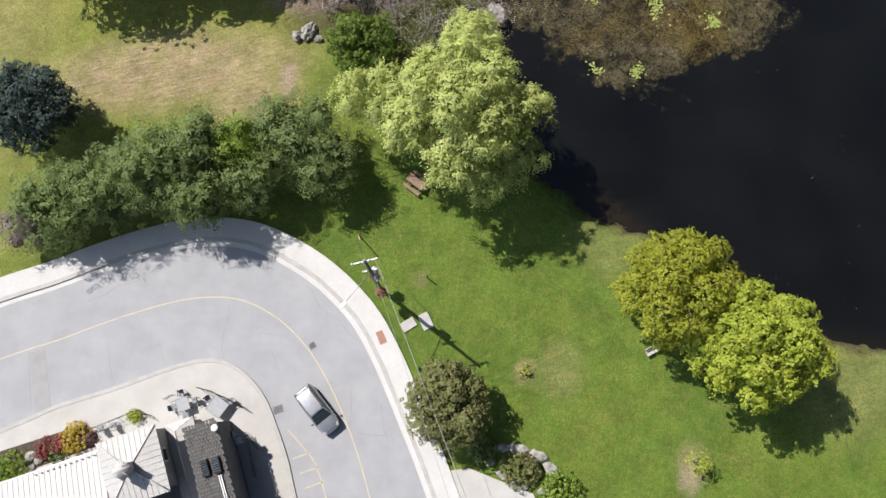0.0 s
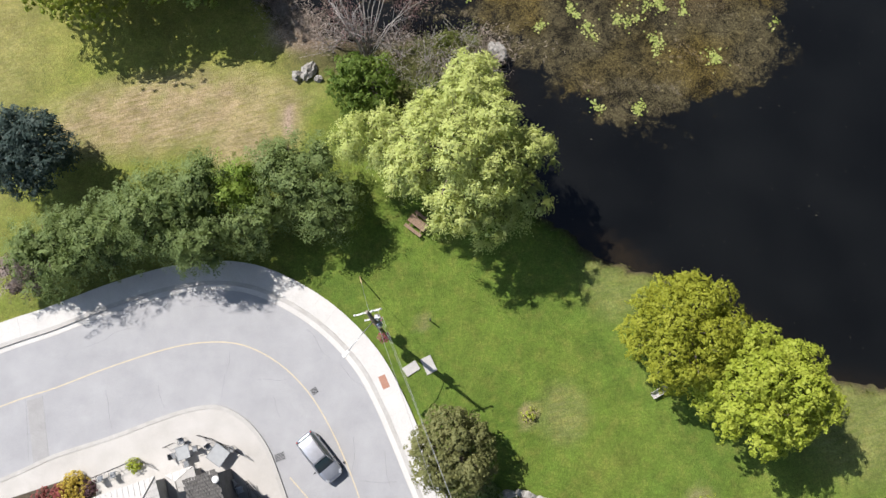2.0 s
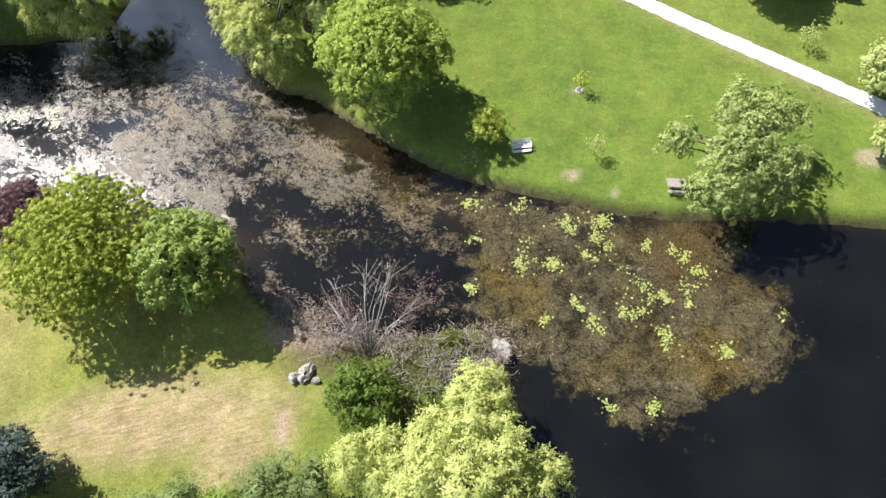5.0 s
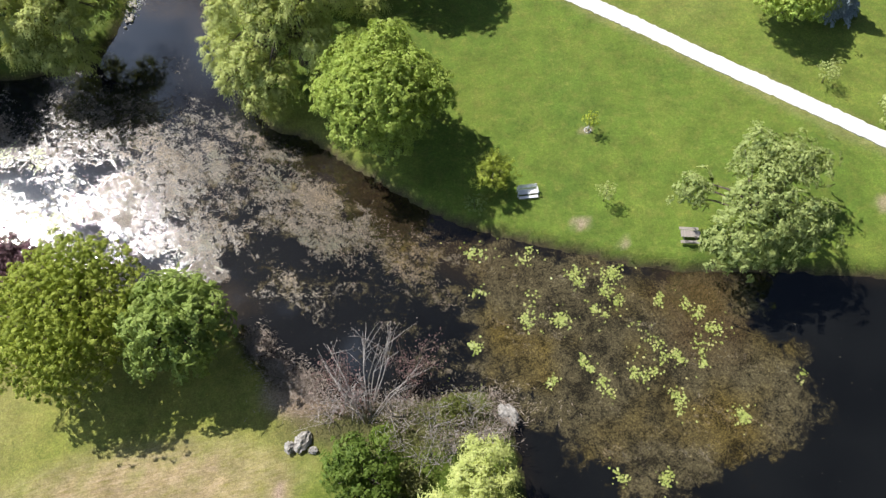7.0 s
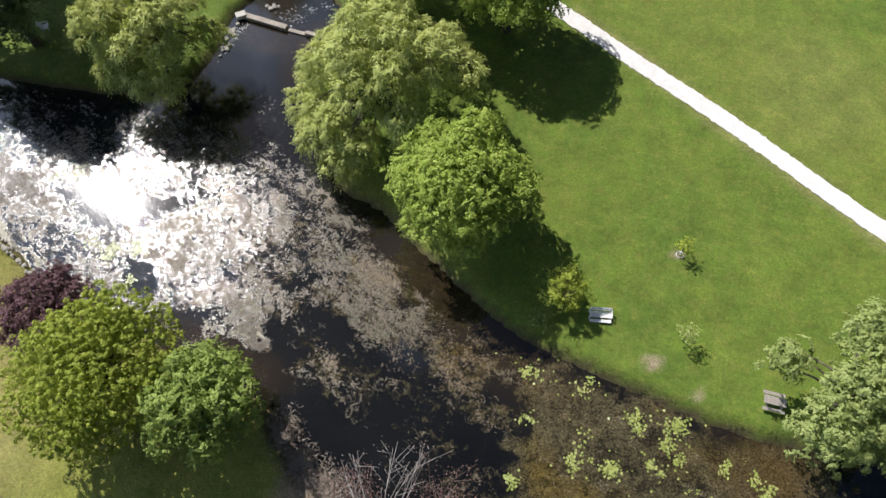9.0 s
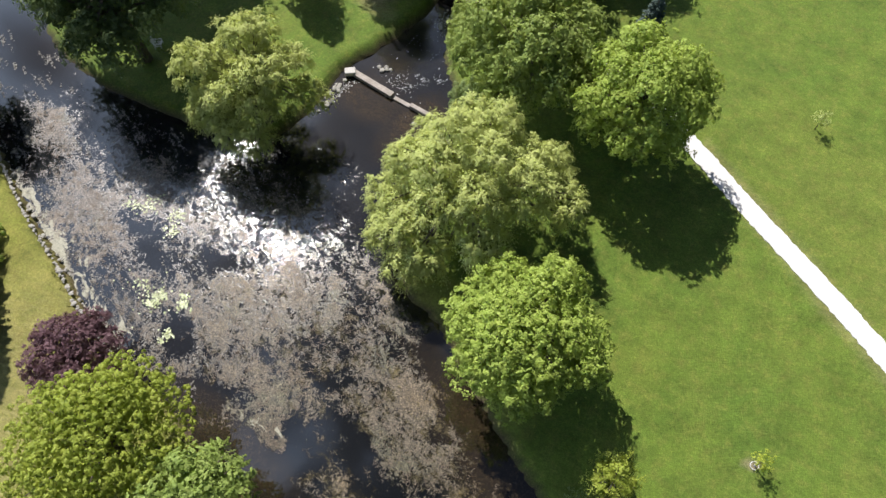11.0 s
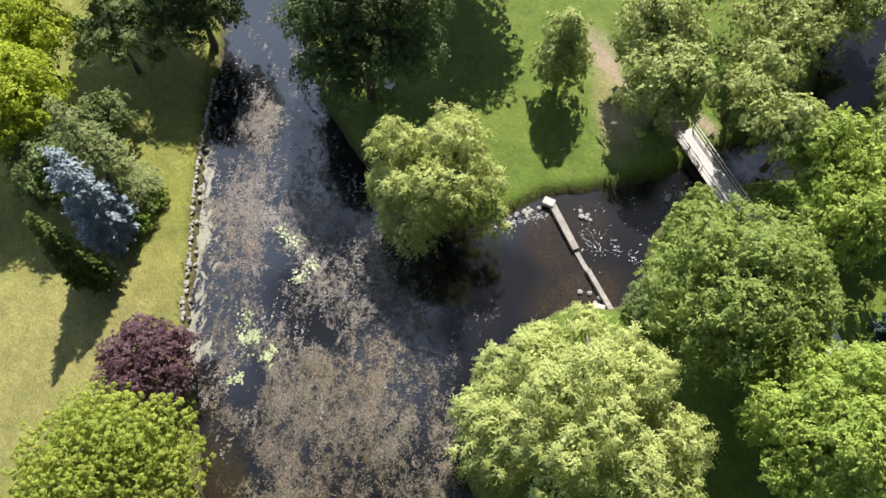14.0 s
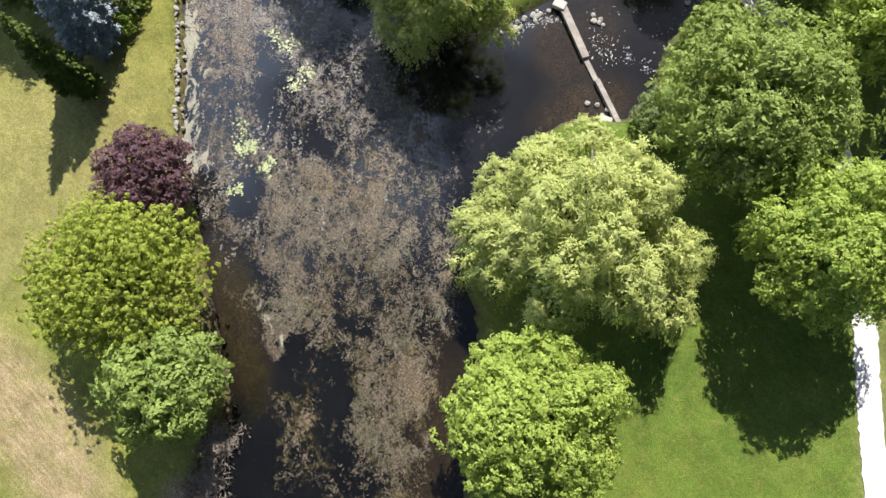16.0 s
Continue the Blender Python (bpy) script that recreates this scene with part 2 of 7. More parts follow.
def leaf_material(name, dark, mid, light, through=0.33):
    m, n, l, p = material(name)
    g = n.new("ShaderNodeNewGeometry")
    patch = noise_tex(m, coords(m), 1.0, 3, 0.6)
    fac = calc(m, "ADD", calc(m, "ADD", calc(m, "MULTIPLY", g.outputs["Random Per Island"], 0.16), 0.06), calc(m, "MULTIPLY", patch, 0.80))
    col = ramp(m, fac, [(0.16, dark), (0.46, mid), (0.82, light)])
    col = mix(m, 1.0, col, (1.02, 0.988, 1.07), "MULTIPLY")
    l.new(col, p.inputs["Base Color"])
    p.inputs["Roughness"].default_value = 0.6
    p.inputs["Specular IOR Level"].default_value = 0.22
    t = n.new("ShaderNodeBsdfTranslucent")
    l.new(mix(m, 1.0, col, (1.14, 1.11, 0.9), "MULTIPLY"), t.inputs["Color"])
    s = n.new("ShaderNodeMixShader")
    s.inputs["Fac"].default_value = through
    l.new(p.outputs["BSDF"], s.inputs[1])
    l.new(t.outputs["BSDF"], s.inputs[2])
    l.new(s.outputs["Shader"], n["Material Output"].inputs["Surface"])
    return m


LAWN = lawn_material()
POND = water_material()
ASPHALT = mottled("old_asphalt", (0.30, 0.30, 0.308), (0.365, 0.365, 0.37), 0.35, 0.9, 30, 0.2)
PAVING = mottled("pavement_concrete", (0.50, 0.485, 0.46), (0.57, 0.555, 0.53), 0.5, 0.88, 18, 0.2)
CONCRETE = mottled("pale_concrete", (0.42, 0.40, 0.37), (0.50, 0.48, 0.45), 0.5, 0.88, 18, 0.2)
KERB = mottled("kerb_concrete", (0.37, 0.355, 0.33), (0.46, 0.445, 0.42), 1.2, 0.88, 18, 0.2)
GRAVEL = mottled("limestone_screenings", (0.54, 0.53, 0.51), (0.68, 0.67, 0.65), 0.9, 0.95, 11, 0.5)
YELLOW = mottled("worn_yellow_paint", (0.46, 0.40, 0.30), (0.58, 0.49, 0.33), 2.0, 0.7, 16, 0.1)
ROCK = mottled("pale_rock", (0.15, 0.14, 0.125), (0.46, 0.44, 0.40), 3.2, 0.95, 9, 1.0)
EDGE = mottled("pale_edging_stone", (0.20, 0.19, 0.165), (0.50, 0.48, 0.435), 1.6, 0.95, 9, 0.8)
BARK = mottled("bark", (0.075, 0.06, 0.045), (0.17, 0.14, 0.11), 3.0, 0.95, 14, 0.8)
DEADWOOD = mottled("bleached_twigs", (0.27, 0.245, 0.225), (0.45, 0.42, 0.39), 3.0, 0.9, 12, 0.5)
PLANK = mottled("weathered_planks", (0.20, 0.175, 0.15), (0.40, 0.36, 0.32), 2.0, 0.85, 12, 0.4)
BROWNWOOD = mottled("brown_planks", (0.17, 0.11, 0.07), (0.33, 0.23, 0.16), 2.0, 0.8, 12, 0.4)
LEAF = {
    "maple": leaf_material("maple_leaves", (0.125, 0.195, 0.030), (0.31, 0.42, 0.072), (0.51, 0.61, 0.145)),
    "yellow_maple": leaf_material("yellowing_maple_leaves", (0.135, 0.180, 0.016), (0.30, 0.37, 0.036), (0.48, 0.53, 0.09)),
    "olive_maple": leaf_material("olive_maple_leaves", (0.113, 0.134, 0.012), (0.252, 0.286, 0.025), (0.41, 0.435, 0.056)),
    "willow": leaf_material("willow_leaves", (0.215, 0.265, 0.062), (0.435, 0.505, 0.145), (0.60, 0.655, 0.245)),
    "pale": leaf_material("pale_green_leaves", (0.17, 0.215, 0.06), (0.385, 0.455, 0.145), (0.58, 0.64, 0.25)),
    "ash": leaf_material("feathery_green_leaves", (0.115, 0.175, 0.038), (0.255, 0.355, 0.080), (0.44, 0.54, 0.15)),
    "shrub": leaf_material("deep_green_shrub_leaves", (0.045, 0.085, 0.012), (0.11, 0.18, 0.028), (0.20, 0.275, 0.05)),
    "aspen": leaf_material("grey_green_aspen_leaves", (0.13, 0.175, 0.05), (0.29, 0.365, 0.11), (0.46, 0.53, 0.19)),
    "bough": leaf_material("dull_green_leaves", (0.105, 0.158, 0.035), (0.245, 0.33, 0.072), (0.42, 0.51, 0.14)),
    "hedge": leaf_material("grey_green_leaves", (0.064, 0.098, 0.034), (0.160, 0.226, 0.070), (0.28, 0.355, 0.125)),
    "dark": leaf_material("dark_green_leaves", (0.042, 0.070, 0.024), (0.105, 0.155, 0.05), (0.20, 0.26, 0.09)),
    "pine": leaf_material("blue_green_needles", (0.017, 0.036, 0.026), (0.045, 0.078, 0.06), (0.11, 0.15, 0.12), 0.15),
    "golden": leaf_material("golden_green_leaves", (0.16, 0.21, 0.012), (0.34, 0.43, 0.03), (0.52, 0.59, 0.07)),
    "larch": leaf_material("feathery_larch_needles", (0.085, 0.115, 0.035), (0.20, 0.25, 0.08), (0.36, 0.41, 0.15), 0.25),
    "spruce": leaf_material("silver_blue_needles", (0.12, 0.168, 0.172), (0.28, 0.355, 0.355), (0.46, 0.55, 0.55), 0.12),
    "cypress": leaf_material("cypress_sprays", (0.035, 0.060, 0.010), (0.082, 0.128, 0.018), (0.19, 0.25, 0.04), 0.2),
    "purple": leaf_material("purple_leaves", (0.045, 0.023, 0.028), (0.125, 0.068, 0.074), (0.24, 0.15, 0.155), 0.25),
    "olive": leaf_material("olive_brown_leaves", (0.065, 0.072, 0.022), (0.155, 0.170, 0.055), (0.28, 0.285, 0.11), 0.25),
    "thicket": leaf_material("dry_thicket_leaves", (0.10, 0.085, 0.065), (0.235, 0.195, 0.155), (0.37, 0.315, 0.265), 0.2),
    "fresh": leaf_material("fresh_green_leaves", (0.11, 0.165, 0.018), (0.275, 0.35, 0.045), (0.47, 0.53, 0.10)),
    "bushy": leaf_material("bright_bush_leaves", (0.075, 0.13, 0.017), (0.18, 0.275, 0.040), (0.32, 0.42, 0.075)),
    "red": leaf_material("red_leaves", (0.12, 0.025, 0.02), (0.26, 0.07, 0.06), (0.38, 0.15, 0.12), 0.25),
    "gold": leaf_material("golden_yellow_leaves", (0.22, 0.16, 0.02), (0.45, 0.35, 0.05), (0.60, 0.50, 0.12), 0.2),
}


# ---------------------------------------------------------------- plan helpers
def curve_through(pts, steps=6, closed=False):
    """A smooth line through plan points."""
    p = np.array(pts, float)
    n = len(p)
    out = []
    for i in range(n if closed else n - 1):
        a, b, c, d = (p[(i + k) % n] if closed else p[min(max(i + k, 0), n - 1)] for k in (-1, 0, 1, 2))
        for s in range(steps):
            t = s / steps
            out.append(0.5 * (2 * b + (c - a) * t + (2 * a - 5 * b + 4 * c - d) * t * t + (3 * b - a - 3 * c + d) * t ** 3))
    if not closed:
        out.append(p[-1])
    return np.array(out)


def outside(points, poly):
    """Distance to a closed outline, minus inside it."""
    x, y = points[:, 0], points[:, 1]
    best, odd = np.full(len(points), 1e18), np.zeros(len(points), bool)
    for a, b in zip(poly, np.roll(poly, -1, axis=0)):
        e = b - a
        t = np.clip(((x - a[0]) * e[0] + (y - a[1]) * e[1]) / max(e @ e, 1e-12), 0, 1)
        best = np.minimum(best, (x - a[0] - t * e[0]) ** 2 + (y - a[1] - t * e[1]) ** 2)
        if a[1] != b[1]:
            odd ^= ((a[1] > y) != (b[1] > y)) & (x < a[0] + (y - a[1]) * e[0] / e[1])
    return np.where(odd, -1, 1) * np.sqrt(best)


def wobble(x, y, scale, seed=0):
    """Smooth random field of about -1 to 1."""
    rng = np.random.default_rng(seed)
    total = 0
    for k in range(9):
        a, ph, f = rng.uniform(0, 2 * np.pi), rng.uniform(0, 2 * np.pi), rng.uniform(0.6, 2.2) / scale
        total = total + np.sin((x * np.cos(a) + y * np.sin(a)) * f * 2 * np.pi + ph)
    return total / 4.5


def soft(d, width):
    return np.clip(0.5 - d / width, 0, 1)


def mesh_of(name, verts, faces, mat, smooth=False):
    me = bpy.data.meshes.new(name)
    me.from_pydata([tuple(map(float, v)) for v in verts], [], [tuple(map(int, f)) for f in faces])
    me.materials.append(mat)
    if smooth:
        me.polygons.foreach_set("use_smooth", [True] * len(me.polygons))
    return me


def quads_mesh(name, quads, mat):
    """Many separate four-cornered leaves, (n, 4, 3), as one mesh."""
    n = len(quads)
    me = bpy.data.meshes.new(name)
    me.vertices.add(4 * n)
    me.vertices.foreach_set("co", np.ascontiguousarray(quads, dtype=np.float32).ravel())
    me.loops.add(4 * n)
    me.loops.foreach_set("vertex_index", np.arange(4 * n, dtype=np.int32))
    me.polygons.add(n)
    me.polygons.foreach_set("loop_start", np.arange(0, 4 * n, 4, dtype=np.int32))
    me.update(calc_edges=True)
    me.materials.append(mat)
    return me


def part(name, data, parent, label="", m=None):
    """A mesh or bmesh as one object under a thing or a part."""
    ob = new(name, data)
    ob.parent = parent
    if m is not None:
        ob.matrix_basis = m
    return tagged(ob, label)


def finish(bm, name, mat, smooth=False):
    bmesh.ops.recalc_face_normals(bm, faces=bm.faces)
    me = bpy.data.meshes.new(name)
    bm.to_mesh(me)
    bm.free()
    me.materials.append(mat)
    if smooth:
        me.polygons.foreach_set("use_smooth", [True] * len(me.polygons))
    return me


def box(name, size, mat, at=(0, 0, 0), turn=(0, 0, 0), edge=0.0, bm=None):
    """A bevelled block about its middle; into bm where one is given."""
    own = bm is None
    b = bmesh.new()
    bmesh.ops.create_cube(b, size=1)
    bmesh.ops.scale(b, vec=size, verts=b.verts)
    if edge:
        bmesh.ops.bevel(b, geom=b.edges[:], offset=edge, segments=2, affect="EDGES", profile=0.6)
    bmesh.ops.transform(b, matrix=pose(*at, *turn), verts=b.verts)
    if own:
        return finish(b, name, mat)
    tmp = bpy.data.meshes.new("tmp")
    b.to_mesh(tmp)
    b.free()
    bm.from_mesh(tmp)
    bpy.data.meshes.remove(tmp)


def tubes(name, runs, mat, sides=7):
    """Round tapering rods: each run is a list of (point, radius)."""
    verts, faces = [], []
    for run in runs:
        pts = [Vector(p) for p, _ in run]
        start = len(verts)
        for i, (p, (_, r)) in enumerate(zip(pts, run)):
            d = (pts[min(i + 1, len(pts) - 1)] - pts[max(i - 1, 0)]).normalized()
            u = d.orthogonal().normalized() if abs(d.z) < 0.9 else d.cross(Vector((0, 1, 0))).normalized()
            w = d.cross(u)
            for k in range(sides):
                a = 2 * math.pi * k / sides
                verts.append(p + (u * math.cos(a) + w * math.sin(a)) * r)
        for i in range(len(run) - 1):
            for k in range(sides):
                k2 = (k + 1) % sides
                a, b = start + i * sides, start + (i + 1) * sides
                faces.append((a + k, a + k2, b + k2, b + k))
        faces.append(tuple(start + k for k in reversed(range(sides))))
        faces.append(tuple(start + (len(run) - 1) * sides + k for k in range(sides)))
    return mesh_of(name, verts, faces, mat, True)


def ribbon(line, left, right):
    """Two lines beside a plan line, left and right of its course by those distances."""
    d = np.gradient(line, axis=0)
    d /= np.linalg.norm(d, axis=1)[:, None]
    nrm = np.stack([-d[:, 1], d[:, 0]], 1)
    return line + nrm * left, line - nrm * right


def slab_between(name, a, b, top, bottom, mat):
    """A slab with thickness between two plan lines of the same number of points."""
    n = len(a)
    verts = [(x, y, z) for line, z in ((a, top), (b, top), (b, bottom), (a, bottom)) for x, y in line]
    faces = []
    for i in range(n - 1):
        for k in range(4):
            p, q = k * n, ((k + 1) % 4) * n
            faces.append((p + i, p + i + 1, q + i + 1, q + i))
    faces += [(0, n, 2 * n, 3 * n), (n - 1, 4 * n - 1, 3 * n - 1, 2 * n - 1)]
    bm = bmesh.new()
    vs = [bm.verts.new(v) for v in verts]
    for f in faces:
        bm.faces.new([vs[i] for i in f])
    return finish(bm, name, mat)


def resample(line, n):
    line = np.array(line, float)
    s = np.concatenate([[0], np.cumsum(np.linalg.norm(np.diff(line, axis=0), axis=1))])
    t = np.linspace(0, s[-1], n)
    return np.stack([np.interp(t, s, line[:, 0]), np.interp(t, s, line[:, 1])], 1)


# ---------------------------------------------------------------- ground and pond
SHORE = curve_through([
    (-110, 86), (-88, 74), (-76, 69.5), (-68.7, 65.1), (-64, 62.6), (-58, 59.1), (-50.1, 55.3), (-44, 52.1), (-38, 50.2), (-33.4, 48.8), (-28, 47.2),
    (-21.9, 45.5), (-18.6, 43.4), (-14.5, 39.6), (-10.1, 37.6), (-5.8, 37.3), (-0.9, 37.9), (3.6, 37.8), (5.3, 35.2), (6.0, 32), (6.4, 27), (7.0, 22.5), (8.6, 19.8),
    (11.2, 18.2), (12.9, 16.3), (15.4, 15.3), (18.6, 14.1), (24, 11.6), (29, 8.2), (33, 5.2), (38.7, 4.0), (52, 3), (78, 3), (92, 16), (88, 34), (70, 45),
    (45.9, 48.6), (36.3, 49.5), (30.5, 49.8), (24.2, 50.1), (18.7, 50.7), (13, 52.3), (7.1, 53.9), (1.1, 56), (-5, 59.8), (-10.2, 63.5), (-14.2, 66.6), (-18.4, 68.2),
    (-21.2, 71.5), (-24.5, 77.6), (-26.6, 81), (-26.4, 85), (-24.2, 88.8), (-25.4, 93), (-28.4, 97), (-30.2, 103), (-27, 112), (-23.5, 118), (-25.5, 125), (-31, 132), (-36, 141),
    (-40, 139), (-37.5, 130), (-33.2, 123.5), (-32.2, 117), (-33.3, 108), (-33.6, 102.5), (-35.4, 97), (-37, 92.6), (-38.4, 90), (-38.6, 84.5), (-40.5, 78), (-46.4, 76.2),
    (-54, 75.7), (-62, 76), (-71.3, 78.6), (-80, 85), (-108, 100)], 5, True)


def blob(P, x, y, rx, ry, turn=0.0, edge=0.5):
    a = radians(turn)
    u, w = P[:, 0] - x, P[:, 1] - y
    d = np.hypot((u * math.cos(a) + w * math.sin(a)) / rx, (w * math.cos(a) - u * math.sin(a)) / ry)
    return np.clip((1 + edge - d) / edge, 0, 1)


def graded(lo, hi, step, far):
    inner = np.arange(lo, hi + step / 2, step)
    out = np.cumsum(step * 1.35 ** np.arange(1, 24))
    out = out[out < far]
    return np.concatenate([lo - out[::-1], inner, hi + out])


def grid_mesh(name, xs, ys, z, mat, fields):
    nx, ny = len(xs), len(ys)
    X, Y = np.meshgrid(xs, ys)
    me = bpy.data.meshes.new(name)
    n = nx * ny
    i = (np.arange(ny - 1)[:, None] * nx + np.arange(nx - 1)[None]).ravel()
    loops = np.stack([i, i + 1, i + nx + 1, i + nx], 1).ravel().astype(np.int32)
    me.vertices.add(n)
    me.vertices.foreach_set("co", np.stack([X.ravel(), Y.ravel(), z], 1).astype(np.float32).ravel())
    me.loops.add(len(loops))
    me.loops.foreach_set("vertex_index", loops)
    me.polygons.add(len(loops) // 4)
    me.polygons.foreach_set("loop_start", np.arange(0, len(loops), 4, dtype=np.int32))
    me.update(calc_edges=True)
    me.polygons.foreach_set("use_smooth", np.ones(len(loops) // 4, bool))
    for key, values in fields.items():
        me.attributes.new(key, "FLOAT", "POINT").data.foreach_set("value", values.astype(np.float32))
    me.materials.append(mat)
    return me


def weed_cover(P, share=0):
    """How thick the waterweed lies, 0 to 1: afloat (share 0) or sunken (1)."""
    P = P + np.stack([wobble(P[:, 0], P[:, 1], 4, 12), wobble(P[:, 0], P[:, 1], 4, 13)], 1) * 0.9
    weed = np.zeros(len(P))
    for row in WEEDS:
        weed = np.maximum(weed, row[share] * soft(outside(P, np.array(row[3])) + 1.2 * wobble(P[:, 0], P[:, 1], 6, 11), row[2] * 1.6))
    for s, x, y, rx, ry, turn in GAPS:
        weed *= 1 - s * blob(P, x, y, rx * 0.7, ry * 0.7, turn, 1.0)
    return weed


def build_ground():
    xs, ys = graded(-90, 62, 0.7, 3000), graded(-14, 126, 0.7, 3000)
    X, Y = np.meshgrid(xs, ys)
    P = np.stack([X.ravel(), Y.ravel()], 1)
    d = outside(P, SHORE) + 0.18 * wobble(P[:, 0], P[:, 1], 3.0, 2) + 0.10 * wobble(P[:, 0], P[:, 1], 1.1, 3)
    bank = np.clip(d / 0.75, 0, 1)
    z = np.where(d > 0, WATER * (1 - bank) ** 1.6, WATER + np.maximum(d * 0.55, -1.6))
    z += np.where(d > 1.0, 0.05 * wobble(P[:, 0], P[:, 1], 14, 5), 0)
    w2 = wobble(P[:, 0], P[:, 1], 9, 7)
    warm = np.clip(soft(P[:, 0] + 10 + 3 * w2 + np.maximum(0, 22 - P[:, 1]) * 0.8, 12) * soft(P[:, 1] - 70, 6) + 0.16 * w2, 0, 1)
    warm *= 0.62 + 0.38 * np.clip((P[:, 1] - 28) / 12, 0, 1)
    warm = np.maximum(warm, 0.25 * blob(P, 36, 84, 26, 7, -33, 0.8))
    dry = 1.1 * blob(P, -26, 29.9, 6.4, 2.0, 8, 1.5) * np.clip(0.85 + 0.35 * wobble(P[:, 0], P[:, 1], 3.0, 8), 0, 1)
    dry = np.maximum(dry, 0.8 * blob(P, -18.6, 27.2, 2.2, 3.0, 0, 1.0))
    dry = np.maximum(dry, 0.7 * blob(P, -14.4, 29.6, 0.7, 1.8, 5, 1.6))
    dry = np.maximum(dry, 0.30 * blob(P, -48, 36, 7, 12, 0, 1.0))
    for x, y, r, s in ((20.7, -5.3, 0.9, 0.5), (6.8, 2.2, 0.5, 0.8), (9.9, 2.4, 1.4, 0.25), (34.4, 2.6, 3.5, 0.25), (15, 14, 2.2, 0.2), (-1.9, 10.1, 0.45, 0.4), (30, 90, 5, 0.08)):
        dry = np.maximum(dry, s * blob(P, x, y, r, r * 1.2, 0, 0.9))
    dry = np.maximum(dry, 0.5 * blob(P, -43.8, 103.0, 5.6, 1.3, -32, 0.9))
    dry = np.maximum(dry, 0.35 * np.clip(1.9 - np.abs((P[:, 0] - 19.6) * 0.585 + (P[:, 1] - 83.8) * 0.811 + 0.4 * w2), 0, 1) * (P[:, 0] > 2) * (P[:, 0] < 90))
    bare = np.zeros(len(P))
    for x, y, rx, ry, s in ((13.6, 55.1, 0.6, 0.5, 0.62), (17.7, 52.7, 0.42, 0.36, 0.5), (15.5, 66.4, 0.4, 0.36, 0.6), (45.6, 56.6, 1.2, 0.9, 0.55), (20.5, -6.6, 0.6, 0.9, 0.5), (-14.5, 29.0, 0.4, 1.1, 0.8), (-13.0, 38.0, 2.6, 1.5, 0.75), (-9.4, 37.4, 2.4, 1.0, 0.5), (-39.6, 107.6, 2.0, 0.9, 0.8), (-44.5, 106.0, 3.2, 0.7, 0.5), (-50.5, 106.3, 3.2, 0.9, 0.6), (-41.0, 102.0, 2.4, 0.9, 0.4), (-37.0, 107.0, 1.2, 0.7, 0.8), (-36.0, 110.0, 1.4, 0.6, 0.6), (-52, 107, 2.6, 1.6, 0.3), (-41, 103.5, 1.2, 2.0, 0.3)):
        bare = np.maximum(bare, s * blob(P, x, y, rx, ry, 0, 0.7))
    mud_shade = np.clip(1.0 - d / 0.5, 0, 1)
    mud_shade = np.maximum(mud_shade, 0.7 * blob(P, -4, 35.5, 9, 2.2, 0, 0.5))
    # bank strip by the ash: mud plus the crown's shade, put into the colour
    mud_shade = np.maximum(mud_shade, 0.95 * blob(P, -25.6, 47.6, 5.6, 1.5, -14, 0.6))
    mud_shade = np.maximum(mud_shade, 0.85 * blob(P, -17.2, 42.2, 1.0, 3.4, 42, 0.6))
    ob = new("ground", grid_mesh("ground", xs, ys, z, LAWN, dict(warm=warm, dry=np.clip(dry, 0, 1), bare=bare, mud_shade=mud_shade)))
    tagged(ob, "mown green lawn with straw-dry patches sloping to the pond", "lawn", kind="structure")
    xs, ys = np.arange(-118, 100.1, 0.95), np.arange(-2, 150, 0.95)
    X, Y = np.meshgrid(xs, ys)
    P = np.stack([X.ravel(), Y.ravel()], 1)
    weed = weed_cover(P)
    d = -outside(P, SHORE)
    shallow = np.maximum.reduce([0.6 * blob(P, -27.0, 86.2, 1.8, 3.0, -10, 1.2), 0.45 * blob(P, -33.6, 87.6, 3.0, 1.8, -8, 1), 0.3 * blob(P, -33.2, 92.0, 2.4, 1.6, -20, 1), 0.05 * blob(P, -31, 95, 5, 4, 0, 1), 0.25 * blob(P, 14.6, 16.8, 3, 0.8, -28, 1), 0.8 * blob(P, 24, 45.5, 2.6, 3.4, 20, 1), 0.42 * blob(P, -26.5, 48.8, 5.5, 1.6, -12, 0.8),
                                 0.35 * blob(P, -4, 56.5, 9, 2.2, -33, 1), 0.15 * np.clip(1 - d / 1.6, 0, 1)])
    rapid = np.maximum(blob(P, -29.5, 94.5, 4.5, 5.5, 0, 0.8), blob(P, -31.0, 101.6, 3.0, 3.0, 0, 0.8))
    flow = np.clip((-18 - P[:, 0] + 0.5 * (P[:, 1] - 60)) / 8, 0, 1)
    bank = np.stack([np.interp(P[:, 0], (-70.5, -64, -58, -50.1, -44, -38), (66.6, 62.6, 59.1, 55.3, 52.1, 50.2))])[0]
    scum = np.clip(0.95 - np.abs(P[:, 1] - bank - 0.5) / 2.6, 0, 1) * soft(P[:, 0] + 39, 4) * np.clip((P[:, 0] + 66) / 6, 0, 1)
    scum = np.maximum(scum, 0.5 * blob(P, -23.6, 51.2, 1.8, 0.6, 10, 0.8))
    ob = new("pond", grid_mesh("pond", xs, ys, np.full(len(P), WATER), POND, dict(flow=flow, sky_sheen=0.9 * np.clip((-34 - P[:, 0]) / 12, 0, 1), rapid=rapid, scum=scum, weed=weed, sunk=weed_cover(P, 1), shallow=shallow)))
    tagged(ob, "dark still pond water with brown drifting waterweed mats", "pond", kind="structure")


